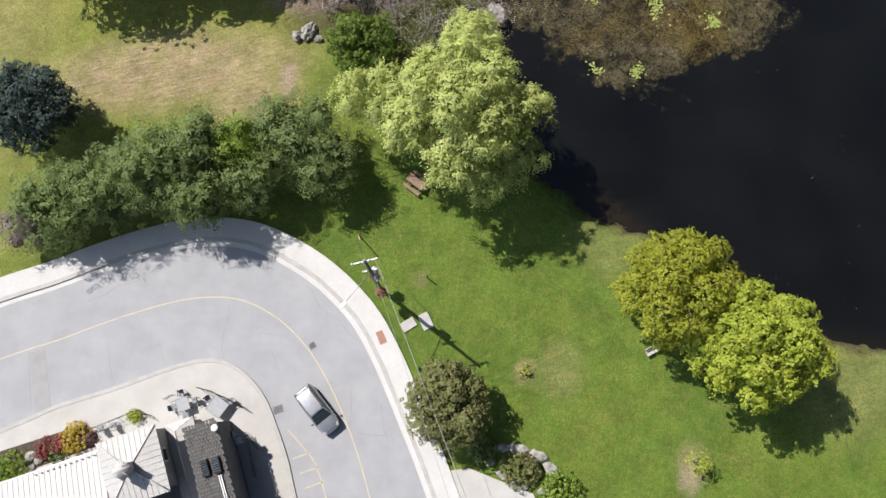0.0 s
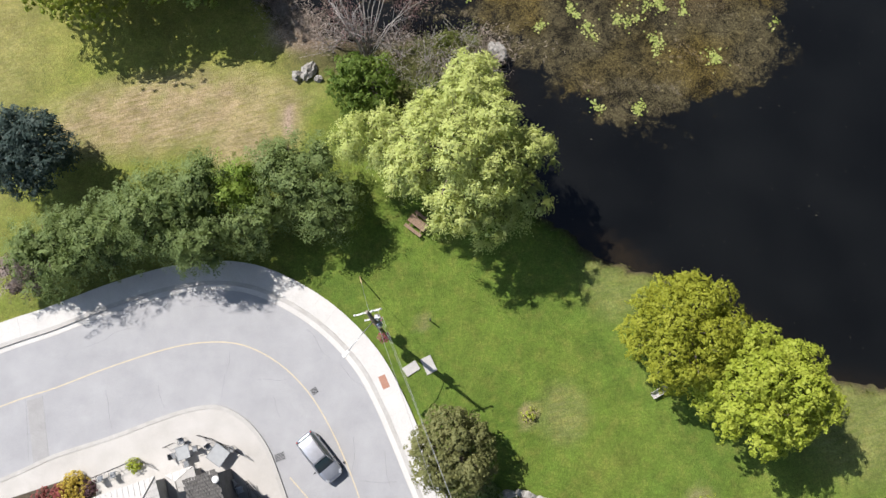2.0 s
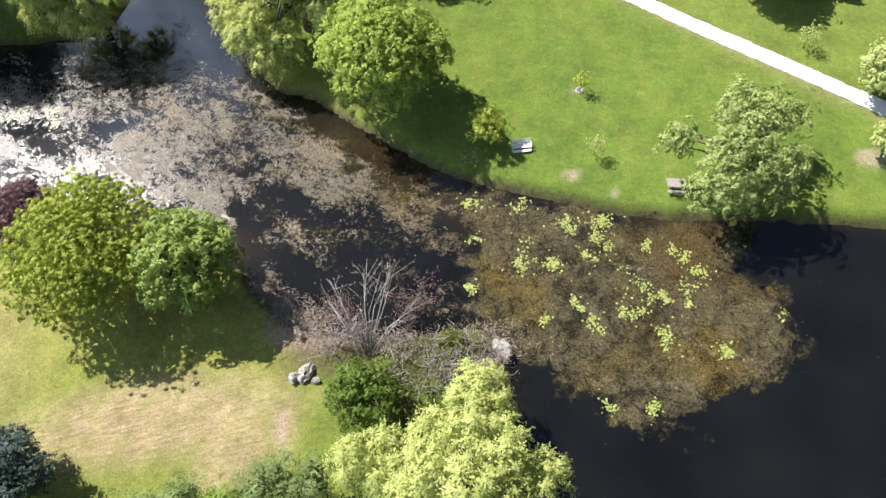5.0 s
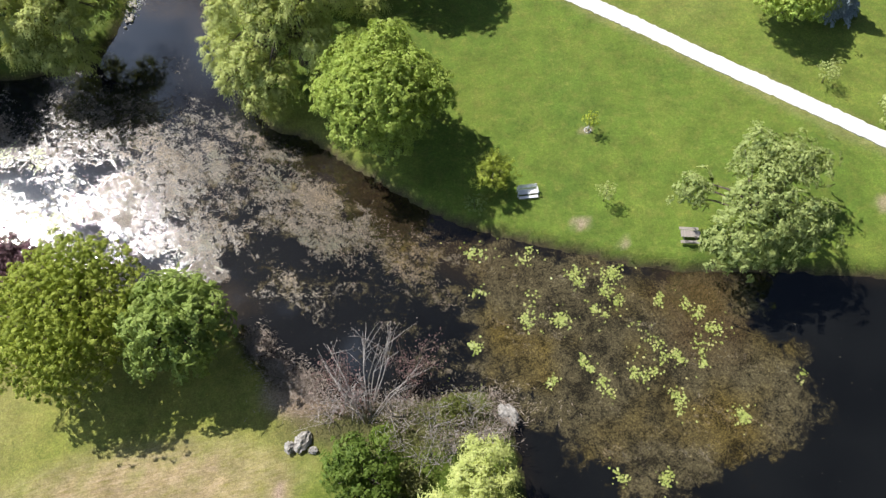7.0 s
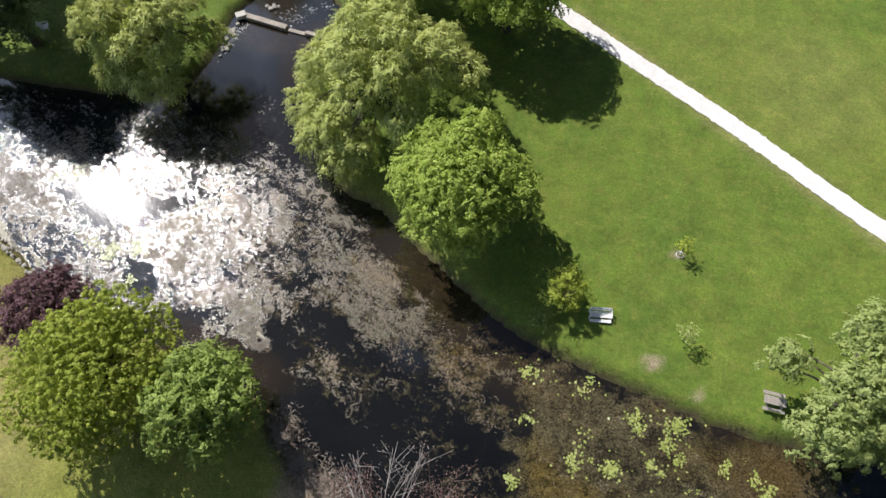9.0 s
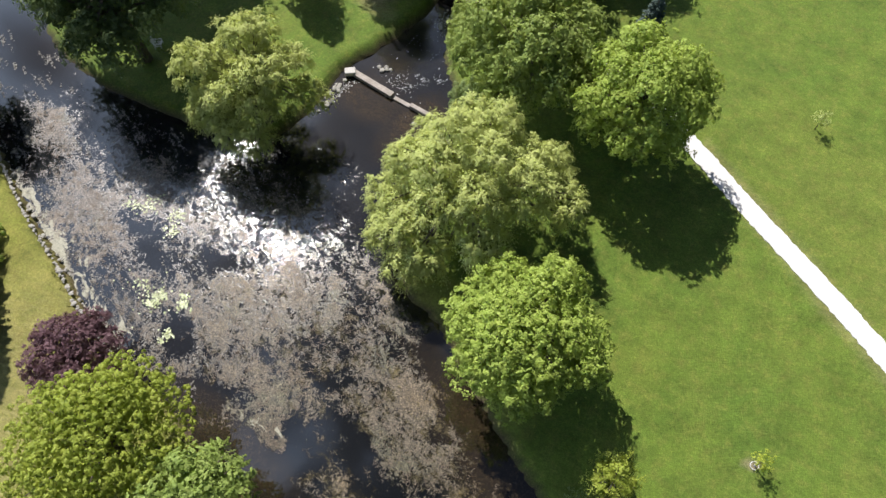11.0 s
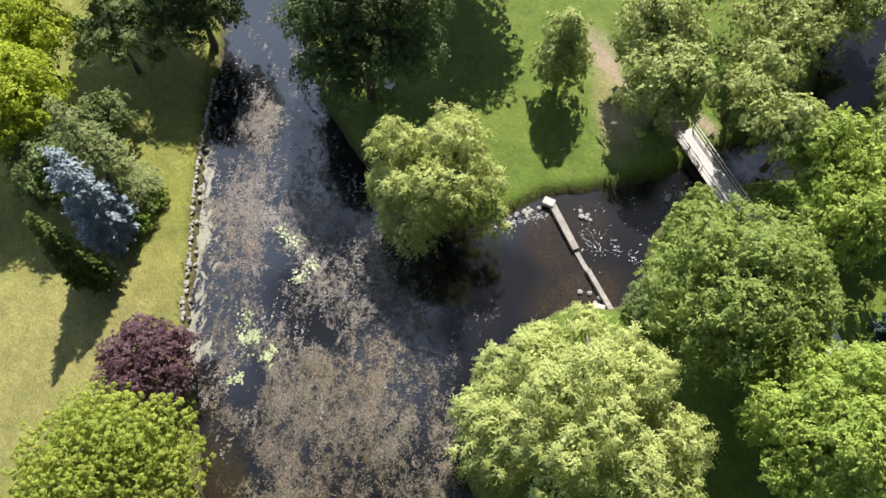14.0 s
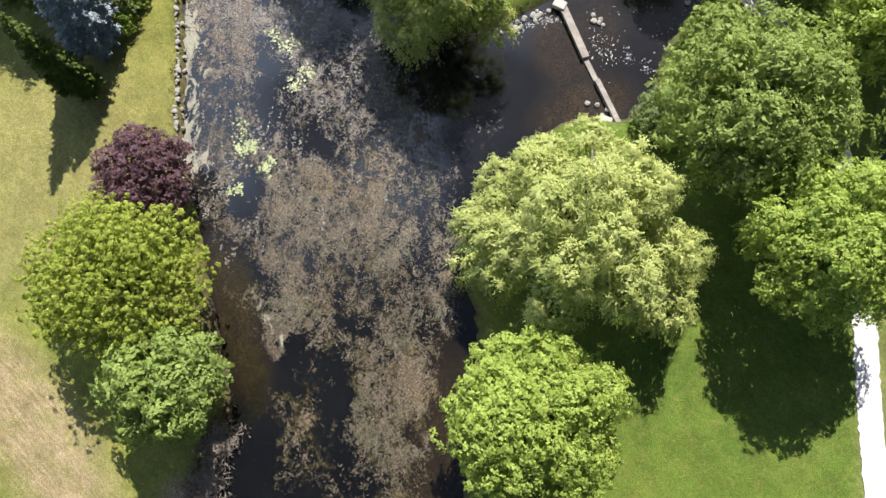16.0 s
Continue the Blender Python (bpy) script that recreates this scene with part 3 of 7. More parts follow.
WEEDS = [       # floating share, sunken share, softness of the edge, outline
    (1.25, 0.9, 0.8, [(-25.6, 52.0), (-22.2, 51.8), (-21.4, 50.2), (-23.8, 49.5)]),
    (0.14, 1.0, 3.0, [(1.1, 53.8), (7.1, 53.2), (12.9, 51.7), (21.6, 49.7), (28.5, 49.0), (30.2, 43.9), (33.2, 39.5), (32.6, 34.8), (25.5, 31.6), (20.4, 28.6), (16.9, 29.2), (13.5, 31.6), (10.1, 33.5), (6.0, 35.3), (2.4, 40.6), (1.5, 45.7)]),
    (0.59, 0.55, 3.0, [(-48, 56.5), (-46.6, 62.0), (-39.4, 60), (-33.7, 64.4), (-27.3, 66.6), (-22.4, 68.6), (-16.6, 65.2), (-11.4, 60.4), (-4.0, 55.5), (-9.1, 49), (-14.3, 51.2), (-18.1, 55.1), (-20.1, 52.2), (-23.6, 50.9), (-27.7, 50.4), (-33.9, 50.2), (-40.6, 51.2), (-45, 53.4)]),
    (0.49, 0.45, 5.0, [(-53.3, 64.6), (-43.0, 74.7), (-33.3, 77.1), (-27.5, 73.6), (-22.6, 68.2), (-27.3, 65.6), (-33.7, 64.4), (-39.4, 59.2)]),
    (0.70, 0.3, 2.0, [(-68, 70.2), (-62, 72.0), (-57.5, 67.5), (-52, 65), (-46.6, 63), (-45.6, 58.5), (-50, 59.5), (-54, 62), (-60, 64.5), (-65, 66)]),
    (0.56, 0.4, 2.5, [(-66, 65.6), (-54, 63.4), (-46, 61), (-44, 53.6), (-50, 55.6), (-58, 60)]),
    (0.47, 0.25, 4.0, [(-64, 73), (-52, 73), (-43, 68), (-46, 62), (-54, 65)]),
    (0.47, 0.7, 3.0, [(-26.2, 64.4), (-19.3, 66.0), (-11.3, 60.6), (-4.9, 56), (1.1, 53.6), (1.5, 45.7), (-1.4, 46.0), (-8.5, 50.9), (-13.2, 52.0), (-18.2, 54.2), (-22.7, 52.2), (-27.6, 57.3)]),
    (0.26, 0.45, 3.0, [(-18.2, 54.2), (-8.5, 51.9), (-1.4, 47.0), (2.4, 40.6), (4.5, 38.2), (-0.9, 39.5), (-12.8, 45.9), (-19.8, 47.3)]),
]
GAPS = [(0.9, -16.0, 53.4, 0.9, 2.6, 40), (0.85, -21.4, 52.0, 1.3, 1.2, 0), (0.6, -20.3, 57.6, 0.8, 2.2, -50), (0.8, -36, 54.5, 1.2, 2.6, 50), (0.7, -43.5, 60.5, 1.2, 3.0, 60),
        (0.7, -30.5, 51.0, 2.2, 1.3, 0), (0.8, -9.5, 57.5, 0.6, 2.0, -10), (0.8, -1.5, 45, 1.0, 3.0, 30), (0.6, -62.6, 64.4, 2.2, 1.0, -25)]
build_ground()


# ---------------------------------------------------------------- trees
def unit(v):
    return v / np.maximum(np.linalg.norm(v, axis=-1, keepdims=True), 1e-9)


def leaf_quads(centre, normal, along, length, width, rng):
    """Folded diamond leaves with their long side near 'along'."""
    t = unit(along - normal * np.sum(along * normal, 1, keepdims=True))
    s = np.cross(normal, t)
    L, Wd = (length * rng.uniform(0.7, 1.3, len(centre)))[:, None], (width * rng.uniform(0.7, 1.3, len(centre)))[:, None]
    fold = normal * Wd * 0.22
    return np.stack([centre - t * L / 2, centre + s * Wd / 2 + fold, centre + t * L / 2, centre - s * Wd / 2 + fold], 1)


def dome(n, rng, low=-0.45):
    """Well spread directions from 'low' up to the zenith."""
    i = np.arange(n) + 0.5
    zc = 1 - (1 - low) * i / n
    a = i * 2.399963 + rng.uniform(0, 6.28)
    r = np.sqrt(np.maximum(0, 1 - zc * zc))
    return unit(np.stack([r * np.cos(a), r * np.sin(a), zc], 1) + rng.normal(0, 0.04 + 0.5 / math.sqrt(n + 60), (n, 3)))


def crown_quads(lobes, rng, clump=0.75, leaf=0.26, dense=1.0, droop=0.0, ragged=0.12, gaps=0.0, narrow=0.7, spike=0.0):
    """Leaves in clumps over the lobes of a crown. A lobe: x, y, z, across, high."""
    out = []
    for li, (lx, ly, lz, rr, rh) in enumerate(lobes):
        area = 2 * math.pi * rr * (rr * 0.6 + rh * 0.55)
        n = max(6, int(area / (clump * clump * 1.35)))
        d = dome(n, rng)
        k = 1 + ragged * rng.normal(0, 1, n) + ragged * wobble(d[:, 0] * 5 + lx, d[:, 1] * 5 + d[:, 2] * 4 + ly, 3.0, 20 + li)
        if gaps:
            keep = wobble(d[:, 0] * 6 + ly, d[:, 1] * 6 + d[:, 2] * 5 + lx, 2.4, 40 + li) > -1 + gaps
            d, k = d[keep], k[keep]
        c = np.array((lx, ly, lz)) + d * np.array((rr, rr, rh)) * k[:, None]
        inside = np.zeros(len(c), bool)
        for lj, (ox, oy, oz, orr, orh) in enumerate(lobes):
            if lj != li:
                inside |= np.sum(((c - (ox, oy, oz)) / (orr, orr, orh)) ** 2, 1) < 0.72
        c, d = c[~inside], d[~inside]
        per = int(dense * 46 * (clump / 0.75) ** 2 * (0.26 / leaf) ** 2)
        size = clump * rng.uniform(0.38, 0.95, len(c))
        c, d, size = np.repeat(c, per, 0), np.repeat(d, per, 0), np.repeat(size, per)
        o = unit(rng.normal(0, 1, (len(c), 3)) + d * 0.7 + (0, 0, 0.3))
        depth = rng.uniform(0.5, 1.0, len(c)) ** 0.4
        pts = c + o * (size * depth)[:, None] * (1, 1, 0.9)
        if droop:
            pts[:, 2] -= droop * rng.uniform(0, 1, len(c)) ** 1.5
        if spike:
            u = rng.uniform(0, 1, len(c))
            pts = c + (pts - c) * (1 - 0.65 * u)[:, None] + d * (1, 1, 0.5) * (spike * u)[:, None]
        nor = unit(o * 1.0 + np.repeat(rng.normal(0, 0.25, (len(c) // per, 3)), per, 0) + (0, 0, 0.3) + rng.normal(0, 0.17, (len(c), 3)))
        out.append(leaf_quads(pts, nor, rng.normal(0, 1, (len(c), 3)) + d * 0.8, leaf, leaf * narrow, rng))
        # the shaded inner leaves
        m = int(area * 9 * dense)
        dd = dome(m, rng, -0.6)
        pts = np.array((lx, ly, lz)) + dd * np.array((rr, rr, rh)) * rng.uniform(0.3, 0.86, m)[:, None]
        out.append(leaf_quads(pts, unit(dd + rng.normal(0, 0.5, (m, 3))), rng.normal(0, 1, (m, 3)), leaf * 2.4, leaf * 2.0, rng))
    return np.concatenate(out)


def spray_quads(lobes, rng, reach=1.4, leaf=0.22, dense=1.0, gaps=0.0, ragged=0.14):
    """Pointed fans of leaves in loose layers over the lobes."""
    out = []
    for li, (lx, ly, lz, rr, rh) in enumerate(lobes):
        area = 2 * math.pi * rr * (rr * 0.6 + rh * 0.55)
        n = max(8, int(area / 0.85 * dense))
        d = dome(n, rng, -0.35)
        k = 0.90 + 1.3 * ragged * rng.normal(0, 1, n) + ragged * wobble(d[:, 0] * 5 + lx, d[:, 1] * 5 + d[:, 2] * 4 + ly, 2.6, 60 + li)
        keep = wobble(d[:, 0] * 6 + ly, d[:, 1] * 6 + d[:, 2] * 5 + lx, 2.2, 80 + li) > -1.6 + gaps
        d, k = d[keep], k[keep]
        c = np.array((lx, ly, lz)) + d * np.array((rr, rr, rh)) * k[:, None]
        inside = np.zeros(len(c), bool)
        for lj, (ox, oy, oz, orr, orh) in enumerate(lobes):
            if lj != li:
                inside |= np.sum(((c - (ox, oy, oz)) / (orr, orr, orh)) ** 2, 1) < 0.6
        c, d = c[~inside], d[~inside]
        head = unit(d * (1, 1, 0.4) + rng.normal(0, 0.5, d.shape) * (1, 1, 0.3))
        side = unit(np.cross(head, (0, 0, 1.0)) + 1e-6)
        long = reach * rng.uniform(0.6, 1.25, len(c))
        per = int(30 * (0.22 / leaf) ** 2 * (reach / 1.4))
        c, d, head, side, long = (np.repeat(a, per, 0) for a in (c, d, head, side, long))
        u = rng.uniform(0, 1, len(c)) ** 0.8
        w = rng.normal(0, 0.24, len(c)) * (1.12 - u) + rng.choice((-0.28, 0, 0.28), len(c)) * u
        pts = c + head * (long * (u - 0.3))[:, None] + side * (long * w)[:, None] + rng.normal(0, 0.07, c.shape)
        pts[:, 2] += 0.15 * long - 0.30 * long * u * u
        nor = unit(np.array((0, 0, 0.5)) + d * 0.9 + head * 0.35 * u[:, None] + np.repeat(rng.normal(0, 0.42, (len(c) // per, 3)), per, 0) + rng.normal(0, 0.2, c.shape))
        out.append(leaf_quads(pts, nor, head + side * np.sign(w)[:, None] * 0.7 + rng.normal(0, 0.2, c.shape), leaf, leaf * 0.55, rng))
        m = int(area * 12 * dense)
        dd = dome(m, rng, -0.6)
        pts = np.array((lx, ly, lz)) + dd * np.array((rr, rr, rh)) * rng.uniform(0.25, 0.66, m)[:, None]
        out.append(leaf_quads(pts, unit(dd + rng.normal(0, 0.5, (m, 3))), rng.normal(0, 1, (m, 3)), leaf * 2.4, leaf * 1.9, rng))
    return np.concatenate(out)


def bough_quads(lobes, rng, size=1.1, leaf=0.19, cover=1.5, droop=0.35, gaps=0.3, ragged=0.10, narrow=0.6, space=0.42):
    """Leaves lying along arched boughs that overlap in loose tiers over the lobes."""
    out = []
    for li, (lx, ly, lz, rr, rh) in enumerate(lobes):
        area = 2 * math.pi * rr * (rr * 0.6 + rh * 0.55)
        n = max(6, int(area / (space * size * size)))
        d = unit(dome(n, rng, -0.35) + rng.normal(0, 0.10, (n, 3)))
        k = 0.90 + ragged * rng.normal(0, 1, n) + ragged * wobble(d[:, 0] * 5 + lx, d[:, 1] * 5 + d[:, 2] * 4 + ly, 2.6, 60 + li)
        keep = wobble(d[:, 0] * 6 + ly, d[:, 1] * 6 + d[:, 2] * 5 + lx, 2.2, 80 + li) > -1.6 + gaps
        d, k = d[keep], k[keep]
        c = np.array((lx, ly, lz)) + d * np.array((rr, rr, rh)) * k[:, None]
        inside = np.zeros(len(c), bool)
        for lj, (ox, oy, oz, orr, orh) in enumerate(lobes):
            if lj != li:
                inside |= np.sum(((c - (ox, oy, oz)) / (orr, orr, orh)) ** 2, 1) < 0.62
        c, d = c[~inside], d[~inside]
        b = len(c)
        if b == 0:
            continue
        long = size * rng.uniform(0.55, 1.35, b)
        wide = long * rng.uniform(0.26, 0.46, b)
        head = unit(d * (1, 1, 0.3) + rng.normal(0, 0.5, (b, 3)) * (1, 1, 0.3))
        top = unit(np.array((0, 0, 0.75)) + d * 0.75 + rng.normal(0, 0.24, (b, 3)))
        side = unit(np.cross(top, head))
        head = np.cross(side, top)
        # side shoots along each bough and one at its end, each with a tilt of its own
        shoots = 9
        c, d, long, wide, head, top, side = (np.repeat(a, shoots, 0) for a in (c, d, long, wide, head, top, side))
        j = np.tile(np.arange(shoots), b)
        sign = np.where(j == shoots - 1, 0.0, np.where(j % 2, 1.0, -1.0))
        at = np.where(j == shoots - 1, 0.55, (j // 2 + 0.5) / 4.6) + rng.normal(0, 0.05, len(j))
        reach = np.where(sign == 0, 0.45 * long, 1.75 * wide * (0.45 + 0.9 * at) * (1.25 - at)) * rng.uniform(0.7, 1.3, len(j))
        base = c + head * (long * (at - 0.38))[:, None] + top * (0.14 * long - droop * long * at * at + rng.normal(0, 0.07 * size, len(j)))[:, None]
        go = unit(head * 0.8 + side * sign[:, None] * 1.0 + rng.normal(0, 0.18, c.shape))
        tilt = unit(top + side * (0.42 * sign)[:, None] + head * (0.9 * droop * at)[:, None] + rng.normal(0, 0.26, c.shape))
        per = max(3, int(1.5 * cover * (size / leaf) ** 2 * 0.6 / narrow / shoots))
        base, go, tilt, reach, at = (np.repeat(a, per, 0) for a in (base, go, tilt, reach, at))
        w = rng.uniform(0, 1, len(base))
        across = np.cross(tilt, go)
        pts = base + go * (reach * w)[:, None] + across * (rng.normal(0, 0.34, len(base)) * leaf * (1.35 - w))[:, None] - tilt * (droop * 0.5 * reach * w * w)[:, None] + rng.normal(0, 0.14 * leaf, base.shape)
        nor = unit(tilt + go * (0.7 * droop * w)[:, None] + rng.normal(0, 0.20, base.shape))
        run = go + across * rng.normal(0, 0.7, (len(base), 1))
        out.append(leaf_quads(pts, nor, run, leaf * 1.25, leaf * narrow * 1.25, rng))
        m = int(area * 6)
        dd = dome(m, rng, -0.6)
        pts = np.array((lx, ly, lz)) + dd * np.array((rr, rr, rh)) * rng.uniform(0.3, 0.76, m)[:, None]
        out.append(leaf_quads(pts, unit(dd + rng.normal(0, 0.5, (m, 3))), rng.normal(0, 1, (m, 3)), leaf * 2.6, leaf * 2.1, rng))
    return np.concatenate(out)


def willow_lobes(r, height, rng, n=13, flat=0.78):
    """A low core and a ring of separate overhanging heads."""
    lobes = [(0, 0, height * 0.42, r * 0.46, height * 0.38)]
    for k, d in enumerate(dome(n, rng, 0.05)):
        q = r * rng.uniform(0.20, 0.34)
        lobes.append((d[0] * (r - q * 0.9) * rng.uniform(0.85, 1.08), d[1] * (r - q * 0.9) * rng.uniform(0.85, 1.08), height * 0.40 + d[2] * (height * 0.58 - q * flat), q, q * rng.uniform(0.85, 1.15)))
    return lobes


def willow_quads(lobes, rng, mop=1.0, leaf=0.235, shoots=27, per=7):
    """Mops of drooping shoots with narrow leaves, crowded over the lobes."""
    out = []
    for li, (lx, ly, lz, rr, rh) in enumerate(lobes):
        area = 2 * math.pi * rr * (rr * 0.6 + rh * 0.55)
        n = max(5, int(area / (1.15 * mop * mop)))
        d = unit(dome(n, rng, -0.3) + rng.normal(0, 0.12, (n, 3)))
        c = np.array((lx, ly, lz)) + d * np.array((rr, rr, rh)) * (0.88 + 0.12 * rng.normal(0, 1, n))[:, None]
        inside = np.zeros(n, bool)
        for lj, (ox, oy, oz, orr, orh) in enumerate(lobes):
            if lj != li:
                inside |= np.sum(((c - (ox, oy, oz)) / (orr, orr, orh)) ** 2, 1) < 0.6
        c, d = c[~inside], d[~inside]
        b = len(c)
        if b == 0:
            continue
        R = mop * rng.uniform(0.55, 1.3, b)
        lean = rng.normal(0, 0.22, (b, 3))
        fan = dome(shoots, rng, -0.1)
        e = unit(fan[None] + rng.normal(0, 0.28, (b, shoots, 3)) + (d * (0.6, 0.6, 0.3) + lean)[:, None])
        reach = R[:, None] * rng.uniform(0.55, 1.25, (b, shoots))
        hang = (0.35 + 0.75 * (1 - d[:, 2]))[:, None] * rng.uniform(0.6, 1.4, (b, shoots))
        flat = lambda q: np.repeat(q.reshape(b * shoots, -1), per, 0)
        c, d, lean = (flat(np.repeat(q[:, None], shoots, 1)) for q in (c, d, lean))
        e, reach, hang = flat(e), flat(reach)[:, 0], flat(hang)[:, 0]
        s = np.tile((np.arange(per) + 0.7) / per, b * shoots) + rng.uniform(-0.06, 0.06, len(c))
        pts = c + e * (reach * s)[:, None] * (1, 1, 0.8) + rng.normal(0, 0.05, c.shape)
        pts[:, 2] -= reach * hang * s * s
        nor = unit(e * 0.75 + d * 0.25 + lean + np.array((0, 0, 0.30)) + rng.normal(0, 0.20, c.shape))
        run = unit(e + np.stack([0 * s, 0 * s, -1.6 * hang * s], 1) + rng.normal(0, 0.30, c.shape))
        out.append(leaf_quads(pts, nor, run, leaf * rng.uniform(0.8, 1.3, len(c)), leaf * 0.40, rng))
        m = int(area * 9)
        dd = dome(m, rng, -0.5)
        pts = np.array((lx, ly, lz)) + dd * np.array((rr, rr, rh)) * rng.uniform(0.4, 0.82, m)[:, None]
        out.append(leaf_quads(pts, unit(dd + rng.normal(0, 0.5, (m, 3))), np.tile((0.1, 0, -1.0), (m, 1)) + rng.normal(0, 0.3, (m, 3)), 0.45, 0.25, rng))
    return np.concatenate(out)


def conifer_quads(height, radius, rng, whorls=20, low=0.6, spray=0.34, power=0.9, lift=0.15):
    """Tiers of boughs with flat sprays, narrowing to a tip."""
    out = []
    for w in range(whorls):
        f = w / whorls
        z = low + (height - low) * f
        reach = radius * (1 - f) ** power + 0.12
        boughs = max(5, int(5 + 13 * (1 - f)))
        for b in range(boughs):
            a = rng.uniform(0, 2 * math.pi)
            R = reach * rng.uniform(0.75, 1.12)
            n = max(6, int(R * 24))
            s = np.sqrt(rng.uniform(0.02, 1, n))
            d = np.array((math.cos(a), math.sin(a), 0))
            side = np.array((-math.sin(a), math.cos(a), 0))
            off = rng.normal(0, 1, n) * 0.16 * R * (1.15 - s)
            pts = np.array((0, 0, z)) + d * (R * s)[:, None] + side * off[:, None]
            pts[:, 2] += lift * R * s - 0.32 * R * s ** 2 + rng.normal(0, 0.06, n) + rng.uniform(-0.2, 0.2)
            nor = unit(np.array((0, 0, 1.0)) + d * 0.35 + rng.normal(0, 0.35, (n, 3)))
            out.append(leaf_quads(pts, nor, d + side * np.sign(off)[:, None] * 0.7 + rng.normal(0, 0.15, (n, 3)), spray, spray * 0.42, rng))
    return np.concatenate(out)


def trunk_mesh(lobes, height, girth, rng, mat=BARK, limbs=3):
    top = Vector((0, 0, height * 0.72))
    bend = [Vector((rng.normal(0, 0.12) * i, rng.normal(0, 0.12) * i, 0)) for i in range(5)]
    runs = [[(Vector((0, 0, height * 0.72 * i / 4 - (0.15 if i == 0 else 0))) + bend[i] * 0.5, girth * (1.35 if i == 0 else 1 - 0.2 * i)) for i in range(5)]]
    for lx, ly, lz, rr, rh in lobes:
        for k in range(limbs):
            a = rng.uniform(0, 2 * math.pi)
            end = Vector((lx + math.cos(a) * rr * 0.62, ly + math.sin(a) * rr * 0.62, lz + rh * rng.uniform(-0.1, 0.55)))
            start = top * rng.uniform(0.35, 0.85)
            mid = start.lerp(end, 0.5) + Vector((0, 0, 0.5))
            runs.append([(start, girth * 0.5), (mid, girth * 0.32), (end, girth * 0.1)])
    return tubes("trunk", runs, mat)


def plant(name, x, y, label, category, leaves, trunk, group=""):
    tree = new(name)
    tree.location = (x, y, 0)
    tagged(tree, label, category, group)
    if trunk is not None:
        part("trunk", trunk, tree)
    part("crown", leaves, tree)
    return tree


def round_lobes(r, height, rng, n=5, base=0.28):
    """A main lobe with smaller ones leaning out of it at different heights."""
    zc = height * (0.5 + base / 4)
    lobes = [(0, 0, zc, r * 0.76, height - zc - 0.5)]
    a0 = rng.uniform(0, 6.28)
    for k in range(n + 2):
        a = a0 + 2 * math.pi * k / (n + 2) + rng.normal(0, 0.25)
        q = r * rng.uniform(0.30, 0.46)
        lobes.append((math.cos(a) * (r - q) * rng.uniform(0.92, 1.06), math.sin(a) * (r - q) * rng.uniform(0.92, 1.06), zc * rng.uniform(0.70, 1.12), q, q * rng.uniform(0.9, 1.2)))
    for k in range(3):
        a, q = rng.uniform(0, 6.28), r * rng.uniform(0.28, 0.4)
        lobes.append((math.cos(a) * r * 0.36, math.sin(a) * r * 0.36, height - q * rng.uniform(0.9, 1.2), q, q))
    return lobes


def broadleaf(seed, name, x, y, r, height, leaf, label, n=5, clump=0.62, size=0.20, gaps=0.0, ragged=0.10, lobes=None, dense=1.0, girth=None, narrow=0.7, spike=0.0):
    rng = np.random.default_rng(seed)
    lobes = lobes or round_lobes(r, height, rng, n)
    q = crown_quads(lobes, rng, clump, size, dense, ragged=ragged, gaps=gaps, narrow=narrow, spike=spike)
    return plant(name, x, y, label, "tree", quads_mesh("crown", q, LEAF[leaf]), trunk_mesh(lobes, height, girth or 0.028 * height, rng))


def heads(r, height, rng, n=16, wide=0.3):
    """Many small separate heads over a slim core."""
    zc = height * 0.52
    lobes = [(0, 0, zc, r * 0.48, (height - zc) * 0.70)]
    for d in dome(n, rng, -0.4):
        q = r * wide * rng.uniform(0.6, 1.25)
        k = rng.uniform(0.78, 1.12)
        lobes.append((d[0] * (r - q) * k, d[1] * (r - q) * k, zc + d[2] * (height - zc - q * 0.7) * k, q, q * rng.uniform(0.6, 0.9)))
    return lobes


def feathery(seed, name, x, y, r, height, leaf, label, n=5, reach=1.4, size=0.22, dense=1.0, gaps=0.0, ragged=0.14, lobes=None):
    rng = np.random.default_rng(seed)
    lobes = lobes or heads(r - 0.3 * reach, height, rng, 3 * n)
    q = spray_quads(lobes, rng, reach, size, dense, gaps, ragged)
    return plant(name, x, y, label, "tree", quads_mesh("crown", q, LEAF[leaf]), trunk_mesh(lobes, height, 0.024 * height, rng))


def crown_lobes(r, height, rng, n=16, core=0.66, wide=0.32, low=-0.35):
    """A full core with many heads of different size standing out of it."""
    zc = height * 0.53
    lobes = [(0, 0, zc, r * core, (height - zc) * 0.80)]
    for d in dome(n, rng, low):
        q = r * wide * rng.uniform(0.65, 1.25)
        k = rng.uniform(0.86, 1.06)
        lobes.append((d[0] * (r - q) * k, d[1] * (r - q) * k, zc + d[2] * (height - zc - q * 0.75) * k, q, q * rng.uniform(0.75, 1.0)))
    return lobes


